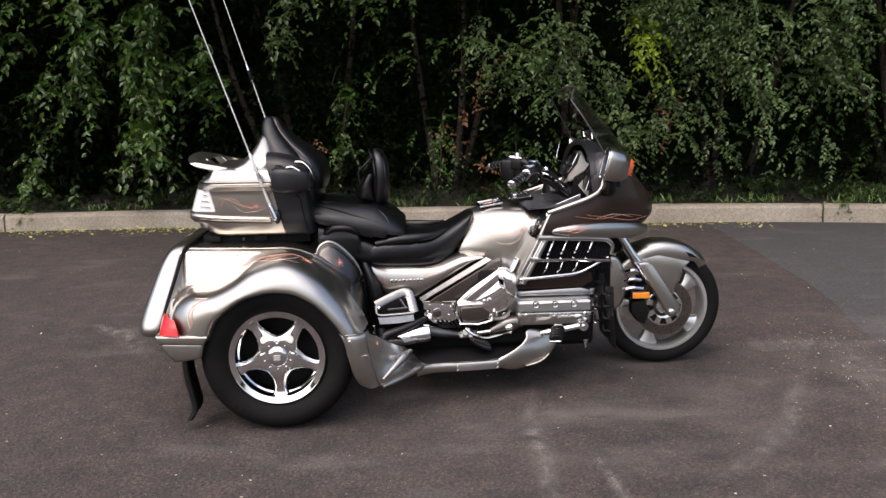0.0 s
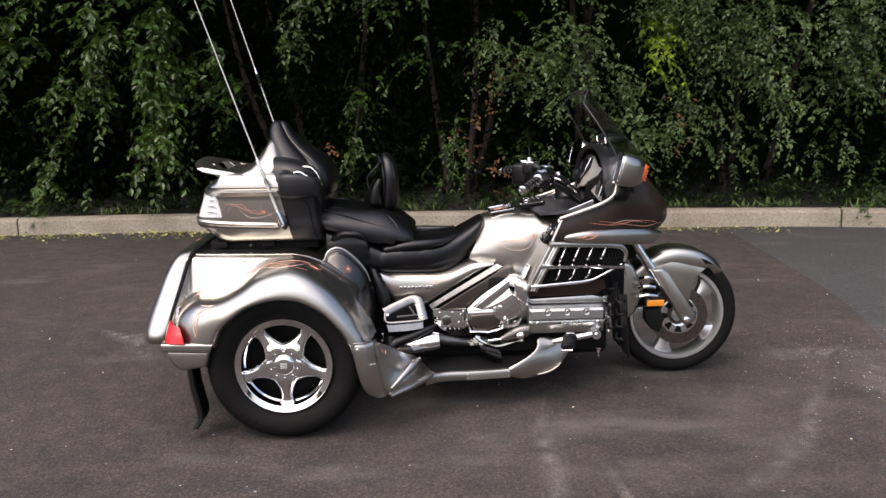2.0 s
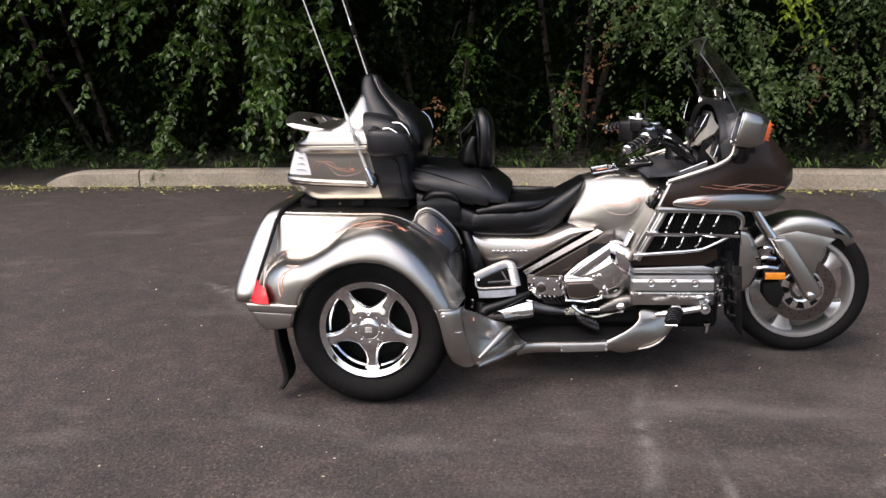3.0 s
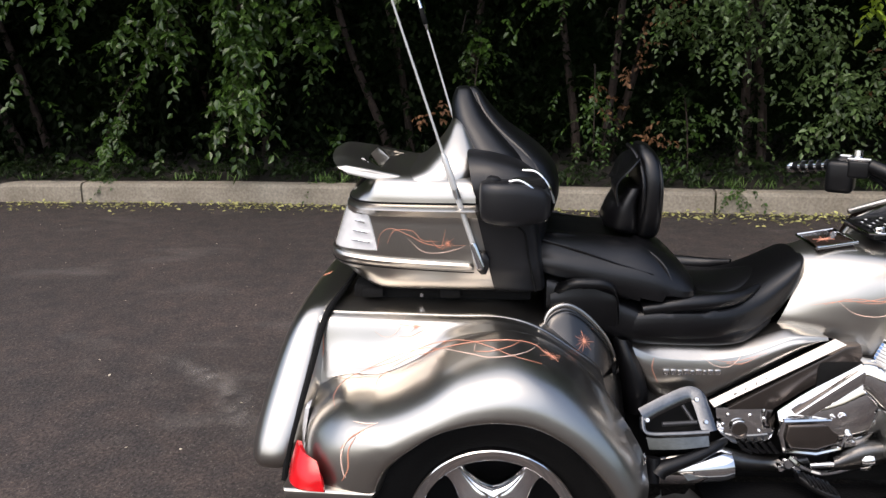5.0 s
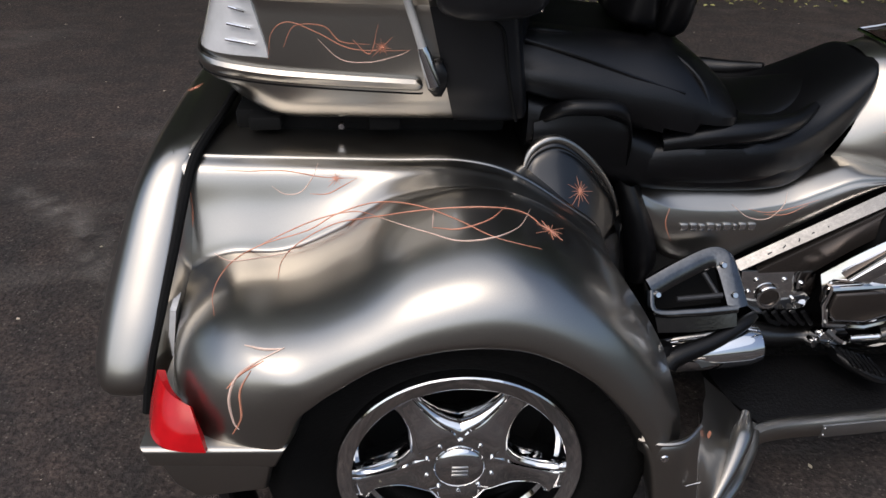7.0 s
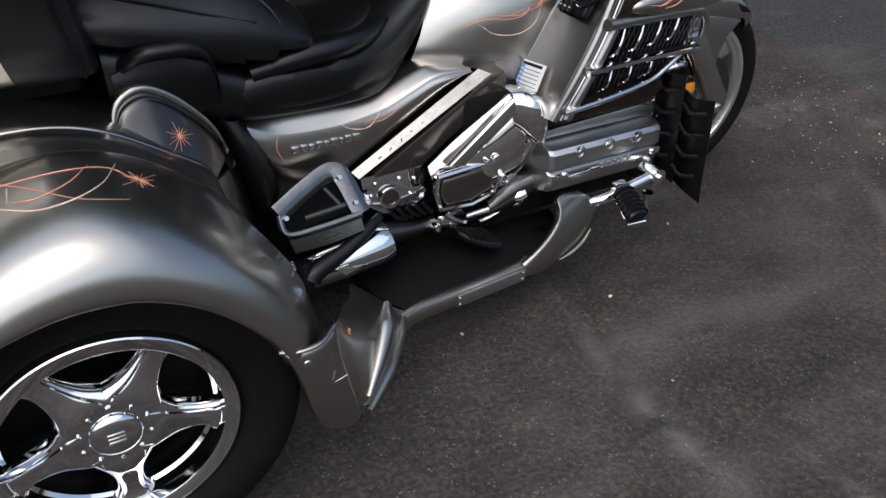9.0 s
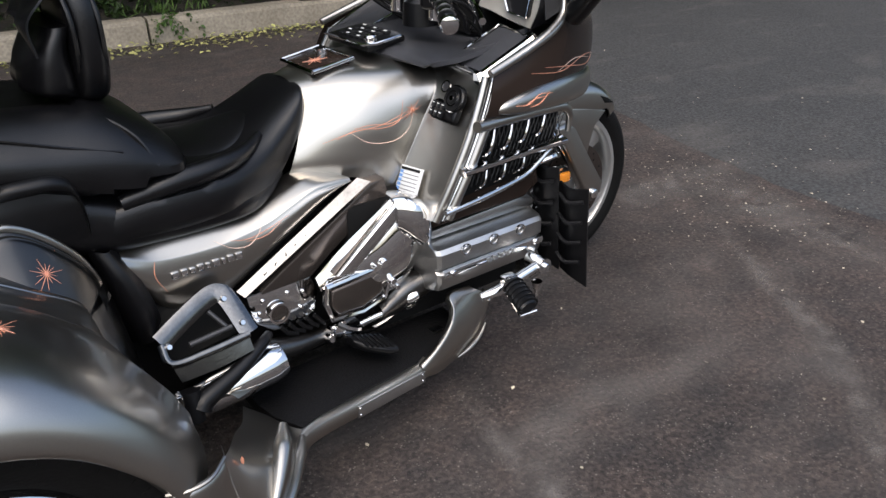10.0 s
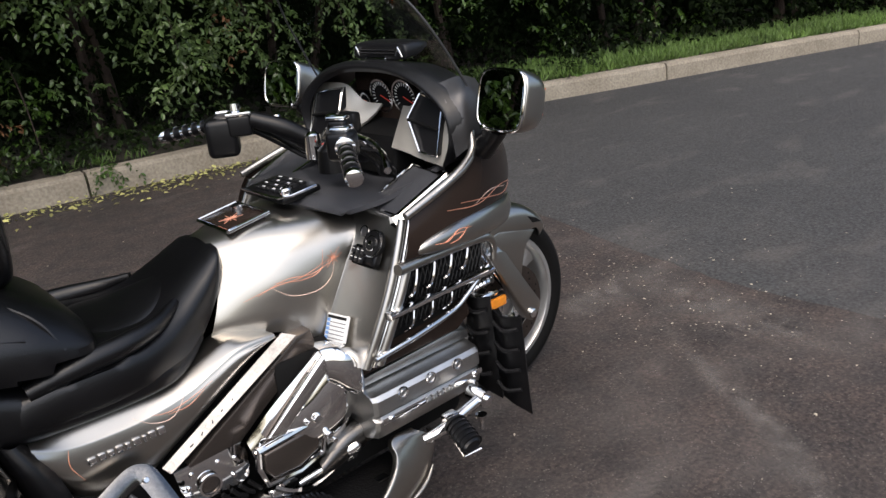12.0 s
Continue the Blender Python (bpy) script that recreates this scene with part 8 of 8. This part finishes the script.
stripe(fenders[-1], (-0.10, -1.63, 1.36), ORANGE_STRIPE, 0.0014, [(-0.426, -0.35, 0.732), (-0.367, -0.35, 0.728), (-0.299, -0.35, 0.728), (-0.232, -0.35, 0.715), (-0.171, -0.35, 0.712)])
stripe(fenders[-1], (-0.10, -1.63, 1.36), ORANGE_STRIPE, 0.0014, [(-0.257, -0.35, 0.681), (-0.226, -0.35, 0.681), (-0.198, -0.35, 0.696), (-0.171, -0.35, 0.712)])
stripe(fenders[-1], (-0.10, -1.63, 1.36), ORANGE_STRIPE, 0.0014, [(-0.470, -0.35, 0.695), (-0.473, -0.35, 0.636), (-0.488, -0.35, 0.587), (-0.528, -0.35, 0.536)])
stripe(fenders[-1], (-0.10, -1.63, 1.36), PALE_STRIPE, 0.0014, [(-0.325, -0.35, 0.697), (-0.302, -0.35, 0.681), (-0.274, -0.35, 0.685), (-0.252, -0.35, 0.712), (-0.239, -0.35, 0.743)])
stripe(trunk, (-0.10, -1.63, 1.36), ORANGE_STRIPE, 0.0013, [(-0.317, -0.3, 0.916), (-0.308, -0.3, 0.962), (-0.279, -0.3, 0.980), (-0.231, -0.3, 0.962), (-0.183, -0.3, 0.937), (-0.133, -0.3, 0.931), (-0.074, -0.3, 0.932)])
stripe(trunk, (-0.10, -1.63, 1.36), ORANGE_STRIPE, 0.0013, [(-0.290, -0.3, 0.937), (-0.269, -0.3, 0.973), (-0.220, -0.3, 0.973), (-0.192, -0.3, 0.947), (-0.143, -0.3, 0.942)])
stripe(trunk, (-0.10, -1.63, 1.36), ORANGE_STRIPE, 0.0013, [(-0.172, -0.3, 0.950), (-0.143, -0.3, 0.926), (-0.128, -0.3, 0.976)])
stripe(trunk, (-0.10, -1.63, 1.36), PALE_STRIPE, 0.0013, [(-0.231, -0.3, 0.951), (-0.193, -0.3, 0.916), (-0.144, -0.3, 0.911), (-0.093, -0.3, 0.923), (-0.074, -0.3, 0.932)])
stripe(fenders[-1], (-0.03, -1.76, 1.31), PALE_STRIPE, 0.003, [(-0.262, -0.74, 0.630), (-0.306, -0.74, 0.606), (-0.335, -0.74, 0.582), (-0.352, -0.74, 0.542), (-0.351, -0.74, 0.497), (-0.345, -0.74, 0.481)])
stripe(fenders[-1], (-0.03, -1.76, 1.31), PALE_STRIPE, 0.003, [(-0.266, -0.74, 0.628), (-0.292, -0.74, 0.628), (-0.317, -0.74, 0.635)])
stripe(fenders[-1], (-0.03, -1.76, 1.31), ORANGE_STRIPE, 0.0026, [(-0.315, -0.74, 0.592), (-0.335, -0.74, 0.554), (-0.339, -0.74, 0.505), (-0.355, -0.74, 0.472)])
stripe(fenders[-1], (-0.03, -1.76, 1.31), ORANGE_STRIPE, 0.0026, [(-0.294, -0.74, 0.609), (-0.330, -0.74, 0.586), (-0.353, -0.74, 0.559)])
stripe(cover_right, (-0.10, -1.63, 1.36), ORANGE_STRIPE, 0.0013, [(0.470, -0.26, 0.521), (0.452, -0.26, 0.562), (0.455, -0.26, 0.598)])
stripe(cover_right, (-0.10, -1.63, 1.36), ORANGE_STRIPE, 0.0013, [(0.620, -0.26, 0.594), (0.662, -0.26, 0.586), (0.712, -0.26, 0.596), (0.765, -0.26, 0.614)])
stripe(cover_right, (-0.10, -1.63, 1.36), ORANGE_STRIPE, 0.0013, [(0.656, -0.26, 0.581), (0.703, -0.26, 0.581), (0.745, -0.26, 0.603)])
stripe(cover_right, (-0.10, -1.63, 1.36), PALE_STRIPE, 0.0013, [(0.582, -0.26, 0.606), (0.623, -0.26, 0.576), (0.665, -0.26, 0.571), (0.692, -0.26, 0.601), (0.693, -0.26, 0.633)])
stripe(tank_shell, (0.19, -1.77, 1.41), ORANGE_STRIPE, 0.0013, [(0.921, -0.23, 0.749), (0.997, -0.23, 0.765), (1.063, -0.23, 0.756), (1.105, -0.23, 0.764), (1.160, -0.23, 0.783)])
stripe(tank_shell, (0.19, -1.77, 1.41), ORANGE_STRIPE, 0.0013, [(0.969, -0.23, 0.766), (1.042, -0.23, 0.750), (1.094, -0.23, 0.759), (1.108, -0.23, 0.808)])
stripe(tank_shell, (0.19, -1.77, 1.41), ORANGE_STRIPE, 0.0013, [(0.885, -0.23, 0.749), (0.968, -0.23, 0.758), (1.044, -0.23, 0.758), (1.128, -0.23, 0.780)])
stripe(tank_shell, (0.19, -1.77, 1.41), PALE_STRIPE, 0.0013, [(0.959, -0.23, 0.757), (1.009, -0.23, 0.721), (1.076, -0.23, 0.711), (1.120, -0.23, 0.732), (1.138, -0.23, 0.779)])
stripe(bulge_right, (0.19, -1.77, 1.41), ORANGE_STRIPE, 0.0022, [(1.316, -0.4, 0.788), (1.358, -0.4, 0.784), (1.394, -0.4, 0.803), (1.438, -0.4, 0.799)])
stripe(bulge_right, (0.19, -1.77, 1.41), ORANGE_STRIPE, 0.0022, [(1.363, -0.4, 0.776), (1.397, -0.4, 0.781), (1.427, -0.4, 0.804)])
stripe(bulge_right, (0.19, -1.77, 1.41), ORANGE_STRIPE, 0.0022, [(1.347, -0.4, 0.784), (1.382, -0.4, 0.794), (1.415, -0.4, 0.794)])
stripe(fairing_right, (0.73, -3.81, 1.44), ORANGE_STRIPE, 0.0014, [(1.357, -0.37, 0.859), (1.475, -0.37, 0.845), (1.591, -0.37, 0.864), (1.709, -0.37, 0.850)])
stripe(fairing_right, (0.73, -3.81, 1.44), ORANGE_STRIPE, 0.0014, [(1.408, -0.37, 0.865), (1.513, -0.37, 0.851), (1.618, -0.37, 0.837), (1.696, -0.37, 0.854)])
stripe(fairing_right, (0.73, -3.81, 1.44), PALE_STRIPE, 0.0012, [(1.461, -0.37, 0.848), (1.539, -0.37, 0.866), (1.631, -0.37, 0.852)])
starburst(fenders[-1], (-0.10, -1.63, 1.36), (0.146, -0.55, 0.711), 0.04)
starburst(humps[-1], (-0.10, -1.63, 1.36), (0.254, -0.303, 0.659), 0.05)
starburst(fenders[-1], (-0.10, -1.63, 1.36), (-0.208, -0.36, 0.717), 0.022)
starburst(trunk, (-0.10, -1.63, 1.36), (-0.122, -0.3, 0.937), 0.025)
starburst(tank_shell, (0.19, -1.77, 1.41), (1.133, -0.23, 0.778), 0.03)
starburst(lid_back, (-0.10, -1.63, 1.36), (-0.475, -0.2, 0.833), 0.025)
